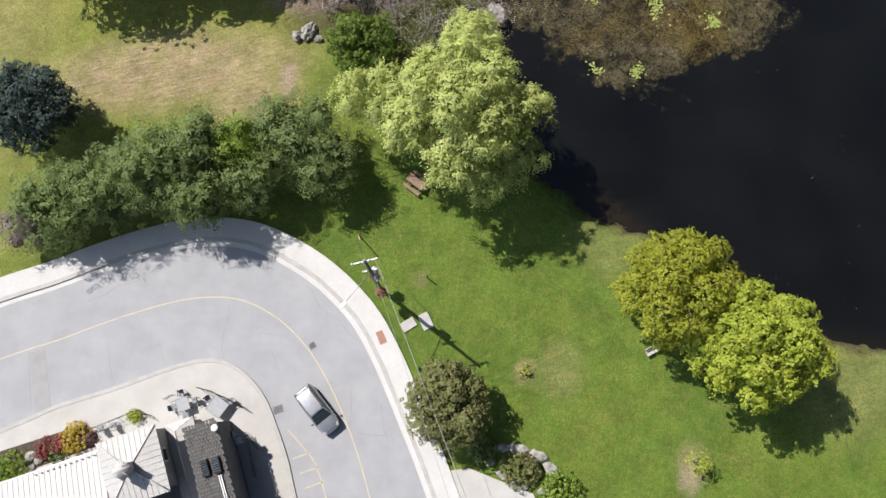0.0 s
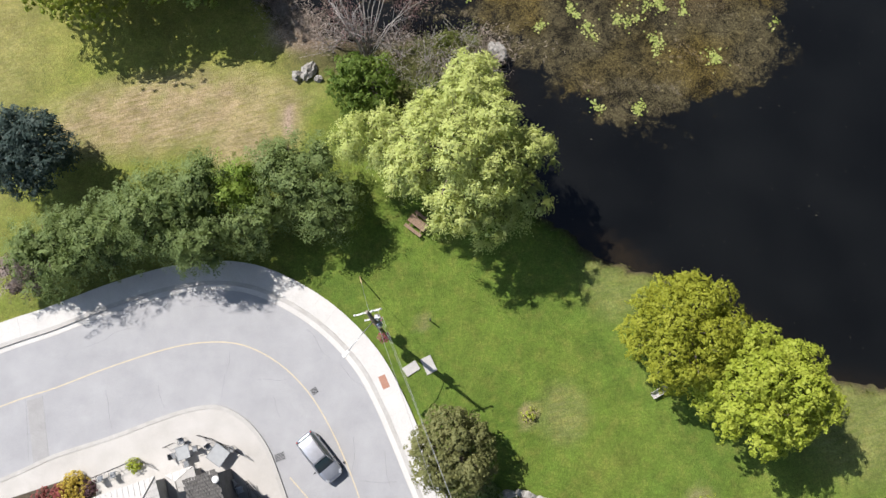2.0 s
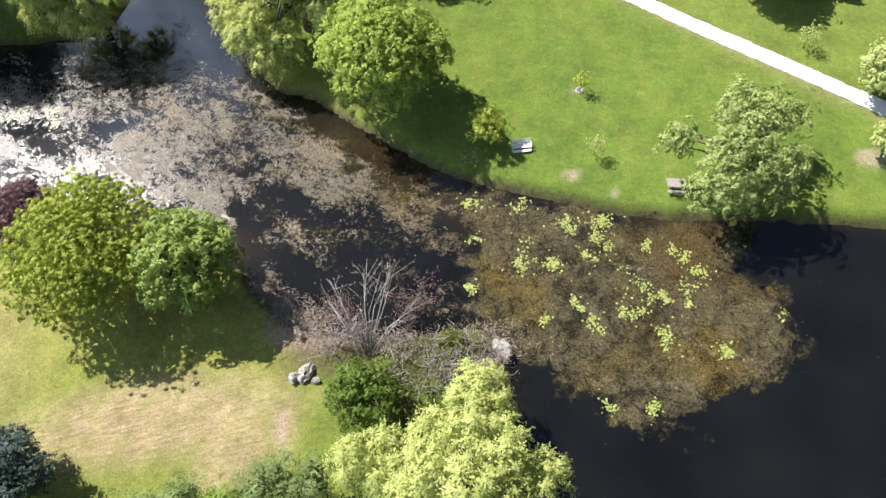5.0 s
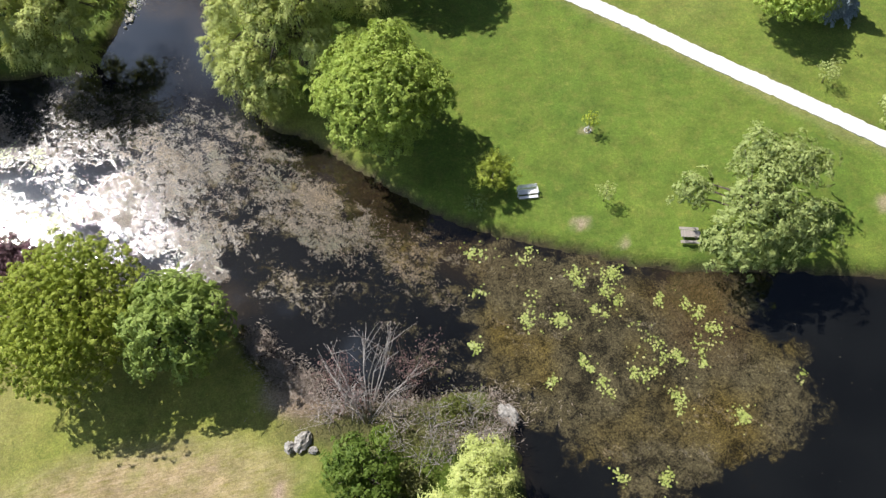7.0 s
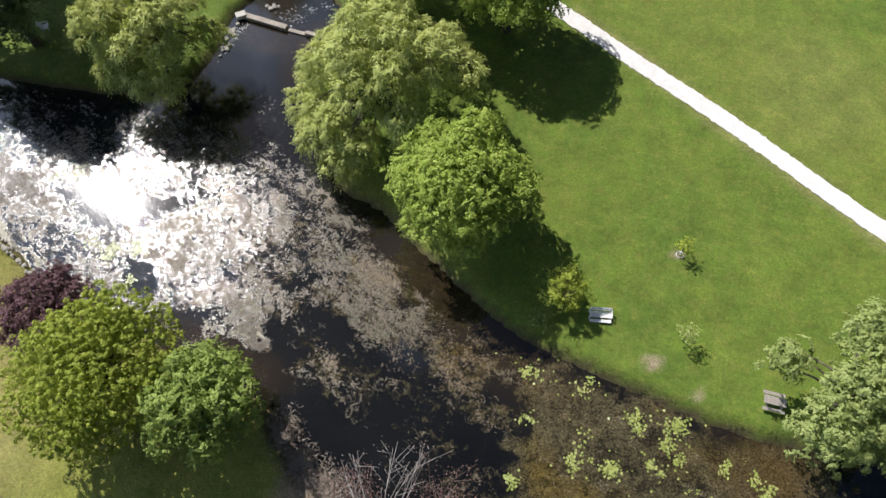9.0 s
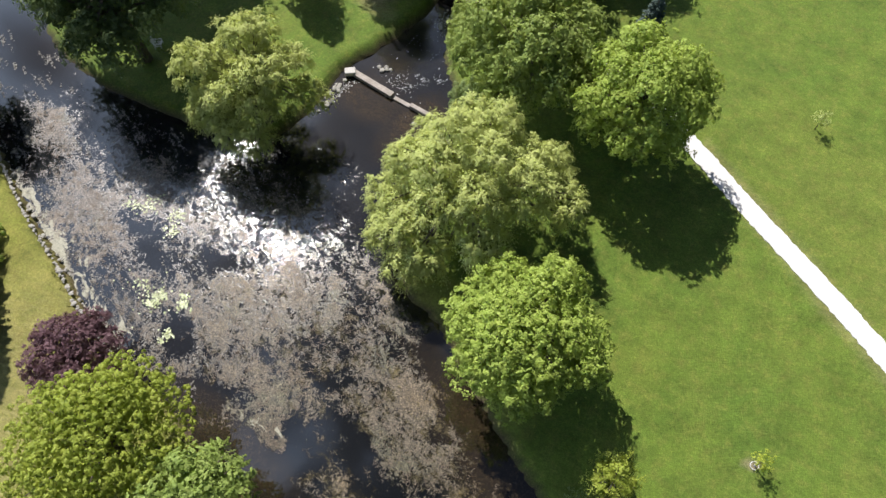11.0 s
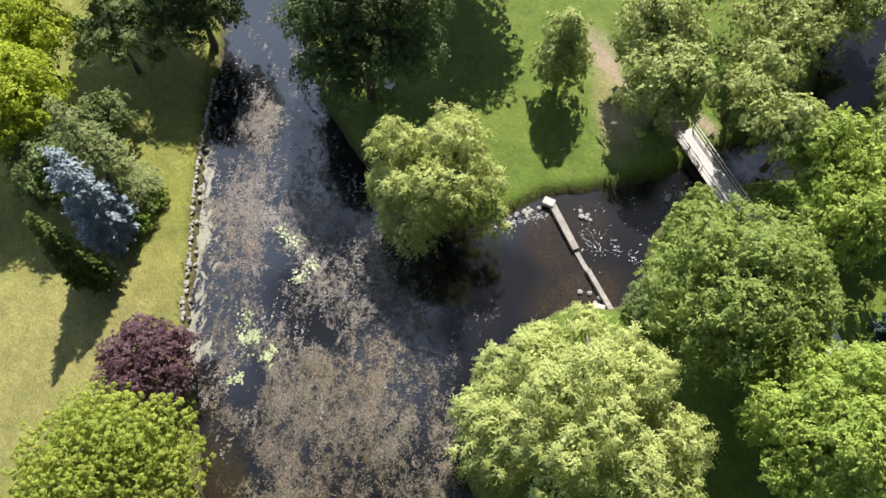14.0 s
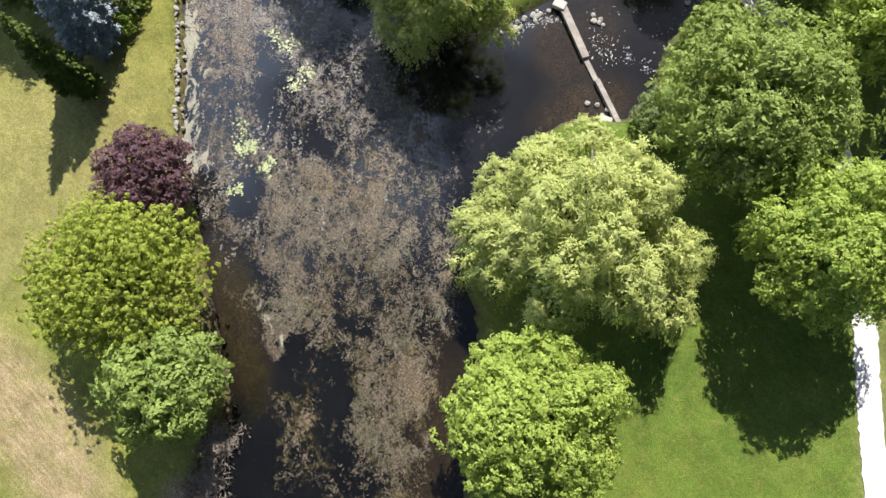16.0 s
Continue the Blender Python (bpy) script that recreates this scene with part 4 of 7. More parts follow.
def boughed(seed, name, x, y, r, height, leaf, label, n=16, size=1.1, lsize=0.19, droop=0.35, gaps=0.3, ragged=0.10, lobes=None, wide=0.32, cover=1.25, core=0.72, narrow=0.6, bare=None):
    """A crown of boughs on heads; bare (x, y, r) names a side, in plan, that carries none."""
    rng = np.random.default_rng(seed)
    lobes = lobes or crown_lobes(r - 0.25 * size, height - 0.2, rng, n, core, wide)
    if bare:
        lobes = lobes[:1] + [o for o in lobes[1:] if math.hypot(o[0] - bare[0], o[1] - bare[1]) > bare[2]]
    q = bough_quads(lobes, rng, size, lsize, cover, droop, gaps, ragged, narrow)
    return plant(name, x, y, label, "tree", quads_mesh("crown", q, LEAF[leaf]), trunk_mesh(lobes, height, 0.026 * height, rng))


def willow(seed, x, y, r, height, extra, label, n=13, clear=None):
    rng = np.random.default_rng(seed)
    lobes = willow_lobes(r, height, rng, n) + extra
    if clear:
        lobes = [o for o in lobes if math.hypot(o[0] - clear[0], o[1] - clear[1]) > o[3] + 0.5]
    return plant("willow_tree", x, y, label, "tree", quads_mesh("crown", willow_quads(lobes, rng), LEAF["willow"]), trunk_mesh(lobes, height, 0.42, rng))


def conifer(seed, name, x, y, r, height, leaf, label, **kw):
    rng = np.random.default_rng(seed)
    runs = [[(Vector((0, 0, -0.15)), 0.02 * height + 0.05), (Vector((0, 0, height * 0.5)), 0.012 * height), (Vector((0, 0, height * 0.96)), 0.02)]]
    return plant(name, x, y, label, "tree", quads_mesh("crown", conifer_quads(height, r, rng, **kw), LEAF[leaf]), tubes("trunk", runs, BARK))


def bush(seed, name, x, y, r, height, leaf, label, size=0.17, clump=0.4, gaps=0.0, n=3, group=""):
    rng = np.random.default_rng(seed)
    lobes = [(0, 0, height * 0.42, r * 0.8, height * 0.52)]
    for k in range(n):
        a = rng.uniform(0, 6.28)
        q = r * rng.uniform(0.4, 0.6)
        lobes.append((math.cos(a) * (r - q), math.sin(a) * (r - q), height * rng.uniform(0.3, 0.45), q, height * 0.4))
    stems = [[(Vector((rng.normal(0, 0.12 * r), rng.normal(0, 0.12 * r), -0.1)), 0.06), (Vector((lx * 0.7, ly * 0.7, lz)), 0.03), (Vector((lx, ly, lz + rh * 0.7)), 0.012)] for lx, ly, lz, rr, rh in lobes]
    q = crown_quads(lobes, rng, clump, size, 0.9, ragged=0.12, gaps=gaps)
    return plant(name, x, y, label, "bush", quads_mesh("crown", q, LEAF[leaf]), tubes("trunk", stems, BARK, 5), group)


def build_trees():
    # south bank
    willow(1, 1.2, 22.4, 6.5, 14.0, [(-8.2, 2.3, 6.2, 2.0, 2.3), (-6.2, 3.2, 6.0, 1.8, 2.0), (-4.5, -0.5, 6.2, 1.9, 2.2), (-5.6, 1.5, 6.4, 2.0, 2.2), (1.6, 8.2, 5.2, 2.2, 2.6), (0.6, 6.0, 7.4, 2.0, 2.4), (5.0, -2.8, 6.0, 1.9, 2.2), (5.9, 1.2, 6.0, 1.8, 2.2), (2.6, -4.8, 5.6, 1.9, 2.4)], "large pale green weeping willow on the pond bank", 14, (-3.6, -3.8))
    boughed(2, "maple_tree", 18.9, 8.6, 5.2, 9.4, "olive_maple", "olive-yellow maple tree beside the pond shore", 22, 0.7, 0.15, 0.3, 0.35, 0.08, wide=0.26, cover=1.1)
    boughed(3, "maple_tree", 24.5, 3.9, 5.4, 10.8, "yellow_maple", "bright yellow-green maple tree beside the pond shore", 20, 0.85, 0.16, 0.3, 0.35, 0.08, wide=0.28)
    boughed(4, "crabapple_tree", 0.5, -0.4, 3.9, 6.2, "olive", "olive-brown crabapple tree beside the pavement", 16, 0.75, 0.15, 0.25, 0.6, 0.16, cover=1.0)
    boughed(5, "pine_tree", -35.7, 24.6, 4.4, 7.4, "pine", "dark blue-green rounded pine on the lawn", 16, 0.9, 0.19, 0.1, 0.3, 0.10, narrow=0.34, cover=0.8)
    for i, (x, y, r, h, leaf, g) in enumerate(((-33.0, 16.0, 3.9, 6.2, "hedge", 0.1), (-29.0, 17.3, 3.6, 6.6, "hedge", 0), (-24.1, 18.9, 4.2, 7.9, "hedge", 0), (-21.0, 20.6, 3.6, 8.0, "hedge", 0), (-20.6, 16.8, 3.3, 6.8, "hedge", 0.1),
                                               (-17.2, 21.0, 2.8, 7.2, "bushy", 0), (-12.8, 22.4, 4.2, 7.2, "hedge", 0), (-10.2, 19.6, 3.3, 6.4, "hedge", 0.15), (-16.0, 18.4, 3.0, 6.4, "hedge", 0.1), (-35.8, 14.4, 2.2, 4.2, "thicket", 0.3))):
        feathery(20 + i, "hedge_tree", x, y, r, h, leaf, "small bushy tree in a grey-green row beside the road" if leaf == "hedge" else "small bright green bushy tree in the row" if leaf == "bushy" else "sparse dry-leaved small tree at the end of the row", 4, 0.95, 0.17, 1.6, 0.35 + g, 0.15,
                 round_lobes(r, h, np.random.default_rng(220 + i), 4))
    broadleaf(6, "maple_tree", -32.2, 43.5, 7.1, 10.8, "fresh", "broad bright green maple on the west lawn", 6, 0.54, 0.17, 0.1, 0.12, dense=0.85, spike=0.2)
    boughed(7, "ash_tree", -23.3, 42.8, 5.5, 10.4, "ash", "feathery light green ash beside the maple", 16, 1.7, 0.19, 0.45, 0.45, 0.14)
    # north bank
    boughed(8, "maple_tree", -6.0, 66.0, 7.4, 13.8, "maple", "dense round green maple on the north bank", 20, 0.95, 0.17, 0.4, 0.4, 0.14, wide=0.32, cover=1.05)
    willow(9, -15.7, 76.7, 8.2, 16, [(-8.0, 1.6, 5.2, 1.9, 2.0), (-7.4, -2.6, 4.6, 2.2, 2.4), (-5.6, -4.4, 5.4, 2.0, 2.6), (-1.6, -6.4, 4.6, 2.2, 2.6), (-6.0, -6.4, 4.4, 1.7, 2.4), (-3.4, -8.0, 3.4, 1.5, 2.0), (-6.8, 5.6, 5.0, 2.2, 2.2), (7.4, 3.0, 6.0, 2.3, 2.6), (5.2, 6.0, 6.2, 2.2, 2.6)], "large pale green weeping willow over the river", 13)
    feathery(10, "small_tree", 4.9, 59.6, 2.4, 4.6, "fresh", "small yellowing tree in the maple's shade", 4, 0.8, 0.17, 1.2, 0.3, 0.2)
    boughed(11, "aspen_tree", 28.6, 53.4, 6.4, 11, "aspen", "airy pale green tree on the north bank", 14, 1.2, 0.17, 0.5, 0.8, 0.24, cover=1.0, lobes=[(0, 0, 6.4, 3.3, 4.2), (-5.2, 2.0, 5.2, 1.7, 2.4), (3.4, 4.2, 6.0, 2.8, 3.0), (1.0, 5.4, 6.0, 1.9, 3.2), (7.0, 4.8, 5.2, 1.5, 1.4), (4.0, -1.8, 5.0, 2.6, 3.2), (-2.2, -3.6, 5.0, 2.8, 3.4), (1.0, -3.0, 4.6, 2.4, 2.8)])
    willow(12, -41.4, 79.4, 6.0, 13.5, [(-4.6, 3.8, 7.0, 2.0, 2.2), (4.6, 2.0, 4.6, 1.9, 2.0), (2.4, -4.8, 3.6, 1.8, 2.4), (-4.2, -2.8, 9.5, 2.2, 2.2), (-2.6, -3.8, 6.5, 2.0, 2.4), (-3.4, -4.4, 4.4, 1.9, 2.2), (-0.4, -5.2, 4.0, 1.8, 2.2)], "pale green weeping willow on the river point", 12)
    boughed(13, "maple_tree", -17.6, 94.4, 8.6, 15.0, "bough", "large spreading green tree beside the weir", 22, 1.6, 0.20, 0.45, 0.5, 0.2, wide=0.3, cover=0.9)
    boughed(14, "maple_tree", -5.4, 92.6, 7.6, 15.5, "maple", "round green maple beside the gravel path", 22, 0.95, 0.18, 0.4, 0.4, 0.14, wide=0.30, cover=1.05)
    TALL = "tall light green tree beside the footbridge"
    boughed(15, "tall_tree", -39.0, 104.6, 5.2, 12.5, "pale", TALL, 12, 1.7, 0.21, 0.45, 0.8, 0.22, cover=1.0)
    boughed(58, "tall_tree", -45.0, 108.6, 5.4, 13.5, "pale", TALL, 12, 1.7, 0.21, 0.45, 0.8, 0.22, cover=1.0)
    boughed(59, "tall_tree", -28.4, 111.4, 3.9, 11.5, "pale", "slim light green tree leaning over the footbridge", 12, 1.7, 0.21, 0.45, 0.8, 0.22, cover=1.0)
    boughed(69, "tall_tree", -35.8, 112.4, 4, 11, "pale", "slim light green tree leaning over the footbridge", 12, 1.7, 0.21, 0.45, 0.8, 0.22, cover=1.0, lobes=[(0, 0, 6, 1.8, 3), (2.4, -1.6, 8.2, 2.2, 1.7), (4.4, -3.0, 7.6, 2.0, 1.5), (1.0, 1.2, 9, 2.2, 1.7)])
    boughed(72, "tall_tree", -26.2, 127.4, 5.0, 13, "pale", "tall light green tree on the stream bank", 12, 1.7, 0.21, 0.45, 0.8, 0.22, cover=0.6)
    boughed(73, "tall_tree", -38.8, 134.0, 5.6, 13, "pale", "tall light green tree on the stream bank", 12, 1.7, 0.21, 0.45, 0.8, 0.22, cover=0.6)
    bush(77, "shrub", -27.2, 99.4, 2.4, 3.2, "bough", "shaded green shrub on the stream bank below the footbridge", 0.2, 0.5, 0.1, 4)
    bush(78, "shrub", -28.6, 102.4, 1.7, 2.2, "bough", "shaded green shrub on the stream bank below the footbridge", 0.2, 0.5, 0.1, 4)
    bush(79, "shrub", -24.6, 108.6, 2.2, 3.0, "bough", "shaded green shrub at the footbridge's end", 0.2, 0.5, 0.1, 4)
    # shrub added to darken a bank that lies in foliage shade
    bush(70, "shrub", -22.4, 90.6, 2.6, 3.0, "hedge", "grey-green shrub added for the shade beside the weir", 0.2, 0.5, 0.1, 4)
    boughed(60, "tall_tree", -39.0, 120.0, 6.4, 11, "pale", "tall light green tree on the stream bank", 12, 1.7, 0.21, 0.45, 0.8, 0.22, cover=0.6)
    boughed(65, "tall_tree", -20.0, 119.5, 5.6, 13, "pale", "tall light green tree on the stream bank", 12, 1.7, 0.21, 0.45, 0.8, 0.22, cover=0.6)
    boughed(67, "tall_tree", -38.6, 127.4, 5.6, 12, "pale", "tall light green tree on the stream bank", 12, 1.7, 0.21, 0.45, 0.8, 0.22, cover=0.6)
    boughed(68, "tall_tree", -26.4, 133.4, 6.0, 13, "pale", "tall light green tree on the stream bank", 12, 1.7, 0.21, 0.45, 0.8, 0.22, cover=0.6)
    boughed(66, "tall_tree", -19.4, 126.4, 6.2, 13, "maple", "green tree behind the mill stream", 12, 1.7, 0.21, 0.45, 0.8, 0.22, cover=0.6)
    boughed(61, "tall_tree", -24.0, 112.6, 5.2, 12, "maple", "green tree on the stream bank", 12, 1.7, 0.21, 0.45, 0.8, 0.22, cover=1.0)
    boughed(17, "tall_tree", -18.8, 109.6, 5.6, 11, "maple", "green tree behind the footbridge", 12, 1.7, 0.21, 0.45, 0.8, 0.22, cover=1.0)
    boughed(18, "small_tree", -48.8, 98.8, 3.2, 10, "pale", "slender light green tree on the point", 14, 1.1, 0.21, 0.5, 0.5, 0.13, lobes=[(0, 0, 4.0, 3.0, 2.2), (0.4, -0.2, 6.2, 2.8, 2.2), (-0.3, 0.3, 8.2, 2.2, 2.0), (0.2, 0, 10.2, 1.2, 1.7)])
    boughed(19, "dark_tree", -58.8, 80.7, 9.0, 20, "dark", "broad dark green tree on the shaded river bank", 20, 1.6, 0.23, 0.45, 0.6, 0.16, cover=0.6, core=0.5, bare=(6.6, -0.8, 4.2))
    boughed(71, "dark_tree", -64.2, 80.4, 6.4, 17, "dark", "tall dark green tree on the shaded river bank", 18, 1.6, 0.23, 0.45, 0.6, 0.16, cover=0.6)
    broadleaf(62, "dark_tree", -68.5, 96.5, 9.6, 20, "dark", "tall dark green tree shading the far lawn", 7, 0.85, 0.34, dense=0.6)
    broadleaf(40, "small_tree", 40.2, 82.4, 4.6, 8, "maple", "green tree beside the flower border", 5, 0.6, 0.26, 0.1)
    conifer(41, "spruce_tree", 46.6, 83.6, 2.8, 8, "spruce", "silver-grey spruce at the flower border")
    broadleaf(42, "small_tree", 48.8, 65.8, 3.2, 6, "pale", "small green tree beside the gravel path", 4, 0.5, 0.24, 0.15)
    broadleaf(43, "small_tree", 47.2, 57.2, 2.4, 5, "pale", "small green tree on a bare patch", 4, 0.5, 0.24, 0.15)
    boughed(54, "tall_tree", -44, 125, 6.2, 14, "pale", "tall light green tree beyond the mill stream", 12, 1.7, 0.21, 0.45, 0.8, 0.22, cover=0.6)
    boughed(55, "tall_tree", -49.5, 117, 5.2, 13, "pale", "tall light green tree on the point", 12, 1.7, 0.21, 0.45, 0.8, 0.22, cover=0.6)
    boughed(56, "tall_tree", -14.6, 121, 5.2, 12, "maple", "green tree behind the mill stream", 12, 1.7, 0.21, 0.45, 0.8, 0.22, cover=0.6)
    conifer(57, "spruce_tree", -8.2, 108.6, 2.0, 8, "pine", "dark narrow spruce beside the gravel path")
    # west bank
    boughed(44, "plum_tree", -40.4, 48.5, 4.7, 6.6, "purple", "dark purple-leaved plum tree at the stone edging", 16, 0.9, 0.16, 0.25, 0.3, 0.14, cover=1.0)
    conifer(45, "cypress_tree", -53.1, 46.3, 1.8, 12.6, "cypress", "tall narrow green cypress on the west lawn", whorls=34, power=0.7, spray=0.3, lift=0.9)
    conifer(46, "cypress_tree", -51.6, 47.4, 1.4, 8, "cypress", "shorter narrow green cypress beside the taller one", whorls=22, power=0.5, spray=0.3, lift=0.9)
    conifer(47, "spruce_tree", -56.3, 50.2, 2.9, 15.4, "spruce", "silver-blue spruce on the west lawn", whorls=26, spray=0.34, power=0.55, lift=0.55)
    conifer(48, "larch_tree", -59.8, 52.2, 4.3, 17, "larch", "feathery green larch beside the blue spruce", whorls=28, spray=0.26, power=0.7, lift=0.35)
    boughed(74, "broad_tree", -63.4, 47.4, 4.2, 9.0, "hedge", "shaded green tree between the larch and the golden tree", 12, 1.2, 0.22, 0.4, 0.5, 0.15, cover=1.0)
    boughed(75, "broad_tree", -67.6, 54.2, 3.4, 7.0, "hedge", "shaded grey-green small tree behind the larch", 12, 1.1, 0.22, 0.4, 0.5, 0.15, cover=1.0)
    bush(76, "shrub", -58.4, 55.0, 1.6, 1.5, "bushy", "low green shrub at the larch's foot", 0.2, 0.5)
    boughed(49, "yellow_tree", -71.0, 46.4, 6.8, 14.5, "golden", "golden-green tree at the garden's edge", 18, 1.3, 0.22, 0.4, 0.5, 0.15, cover=0.8)
    boughed(63, "yellow_tree", -80.0, 51.0, 6.0, 13, "golden", "golden-green tree behind its taller neighbour", 14, 1.3, 0.24, 0.4, 0.5, 0.15, cover=0.75)
    # this tree's shaded side is put into the dark leaf colour
    boughed(50, "broad_tree", -75.2, 68.4, 6.6, 15, "dark", "green tree over the stone edging, shade put into its dark leaves", 18, 1.2, 0.22, 0.4, 0.4, 0.14, cover=0.75)
    broadleaf(64, "broad_tree", -86.0, 64.5, 7.4, 18, "dark", "tall dark green tree behind the garden", 6, 0.8, 0.34)
    feathery(51, "broad_tree", -76.0, 59.4, 5.6, 11, "hedge", "thin-leaved grey-green tree with bare limbs showing", 5, 1.3, 0.24, 0.9, 0.9, 0.2)
    bush(52, "shrub", -57.0, 52.6, 2.0, 2.2, "bushy", "low green shrub under the spruce")
    boughed(53, "tall_shrub", -7.2, 30.5, 3.6, 6.2, "shrub", "dense deep green tall shrub beside the willow", 12, 1.1, 0.17, 0.35, 0.9, 0.24, cover=1.0)


build_trees()


# ---------------------------------------------------------------- road
KERB_OUT = curve_through([(-80, -8), (-55, 2), (-38.6, 8.1), (-33.9, 9.7), (-29.1, 11.6), (-24.2, 13.1), (-20.3, 13.6), (-16.7, 13.1), (-13.1, 11.4), (-10.1, 9.2), (-7.5, 6.4), (-5.8, 3.5), (-4.5, 0.7), (-3.3, -2.1), (-1.4, -6.7), (3.5, -20), (10, -40)])
KERB_IN = curve_through([(-76, -19), (-55, -10), (-37.2, -2.6), (-32.7, -0.6), (-28.0, 0.9), (-23.4, 2.6), (-20.5, 3.3), (-18.6, 3.1), (-16.6, 1.9), (-15.0, 0.0), (-14.0, -2.1), (-12.9, -4.9), (-12.0, -8.1), (-8, -22), (-2, -42)])
CENTRE = curve_through([(-78, -13), (-55, -3.6), (-38, 3.2), (-33.3, 4.8), (-28.6, 6.6), (-23.8, 8.1), (-20.4, 8.6), (-17.4, 8.3), (-14.4, 6.8), (-11.9, 4.5), (-10.1, 1.9), (-8.5, -1.2), (-7.0, -4.9), (-6.0, -8.1), (-2, -21), (4, -41)])


def build_road():
    n = 140
    a, b = resample(KERB_OUT, n), resample(KERB_IN, n)
    tagged(new("road", slab_between("road", a, b, 0.07, -0.2, ASPHALT)), "pale worn asphalt road bending round the corner", "road", kind="structure")
    gl, gr = ribbon(a, 0.0, 0.42)
    tagged(new("gutter", slab_between("gutter", gl, gr, 0.078, -0.2, PAVING)), "pale concrete gutter along the outer kerb", "gutter", kind="structure")
    gl, gr = ribbon(a, -0.42, 0.455)
    tagged(new("gutter_joint", slab_between("gutter_joint", gl, gr, 0.074, 0.05, KERB)), "thin dark joint between gutter and asphalt", "joint", kind="structure")
    kl, kr = ribbon(a, 0.0, -0.36)
    tagged(new("kerb", slab_between("kerb", kl, kr, 0.2, -0.2, KERB)), "pale concrete kerb along the outer bend", "kerb", kind="structure")
    sl, sr = ribbon(resample(KERB_OUT, 400), 2.15, -0.363)
    bed = tagged(new("pavement", slab_between("pavement", sl, sr, 0.178, -0.2, KERB)), "pale concrete pavement round the outer bend", "pavement", kind="structure")
    for i in range(60, 334, 5):
        part("paving_slab", slab_between("paving_slab", sl[i:i + 6] + (sl[i + 1] - sl[i]) * np.array([[0.014]] + [[0]] * 4 + [[-0.014]]), sr[i:i + 6] + (sr[i + 1] - sr[i]) * np.array([[0.014]] + [[0]] * 4 + [[-0.014]]), 0.186, 0.1, PAVING), bed)
    kl, kr = ribbon(b, 0.0, 0.34)
    tagged(new("kerb", slab_between("kerb", kl, kr, 0.2, -0.2, KERB)), "pale concrete kerb along the inner bend", "kerb", kind="structure")
    c = resample(CENTRE, n)
    l1, r1 = ribbon(c, 0.05, 0.05)
    tagged(new("road_line", slab_between("road_line", l1, r1, 0.076, 0.05, YELLOW)), "worn yellow centre line", "road marking", kind="structure")
    # the terrace inside the bend
    kl, kr = ribbon(b, -0.34, 0.34)
    inner = np.concatenate([kr, [(-30, -45), (-76, -45)]])
    bm = bmesh.new()
    f = bm.faces.new([bm.verts.new((x, y, 0.17)) for x, y in inner])
    bmesh.ops.triangulate(bm, faces=[f])
    tagged(new("terrace", finish(bm, "terrace", CONCRETE)), "pale concrete terrace round the house", "pavement", kind="structure")
    path = curve_through([(-25.2, 107.9), (-16, 105.4), (-6, 100.8), (1.9, 96.0), (8.6, 91.4), (19.9, 84.0), (31.0, 76.0), (41.2, 68.9), (52, 61.4), (66, 52.5), (100, 34)], 8)
    path = resample(path, 360)
    l1, r1 = ribbon(path, (1.06 + 0.12 * wobble(path[:, 0], path[:, 1], 1.6, 31))[:, None], (1.06 + 0.12 * wobble(path[:, 0], path[:, 1], 1.3, 32))[:, None])
    tagged(new("gravel_path", slab_between("gravel_path", l1, r1, 0.07, -0.25, GRAVEL)), "white crushed limestone path across the lawn", "path", kind="structure")


build_road()


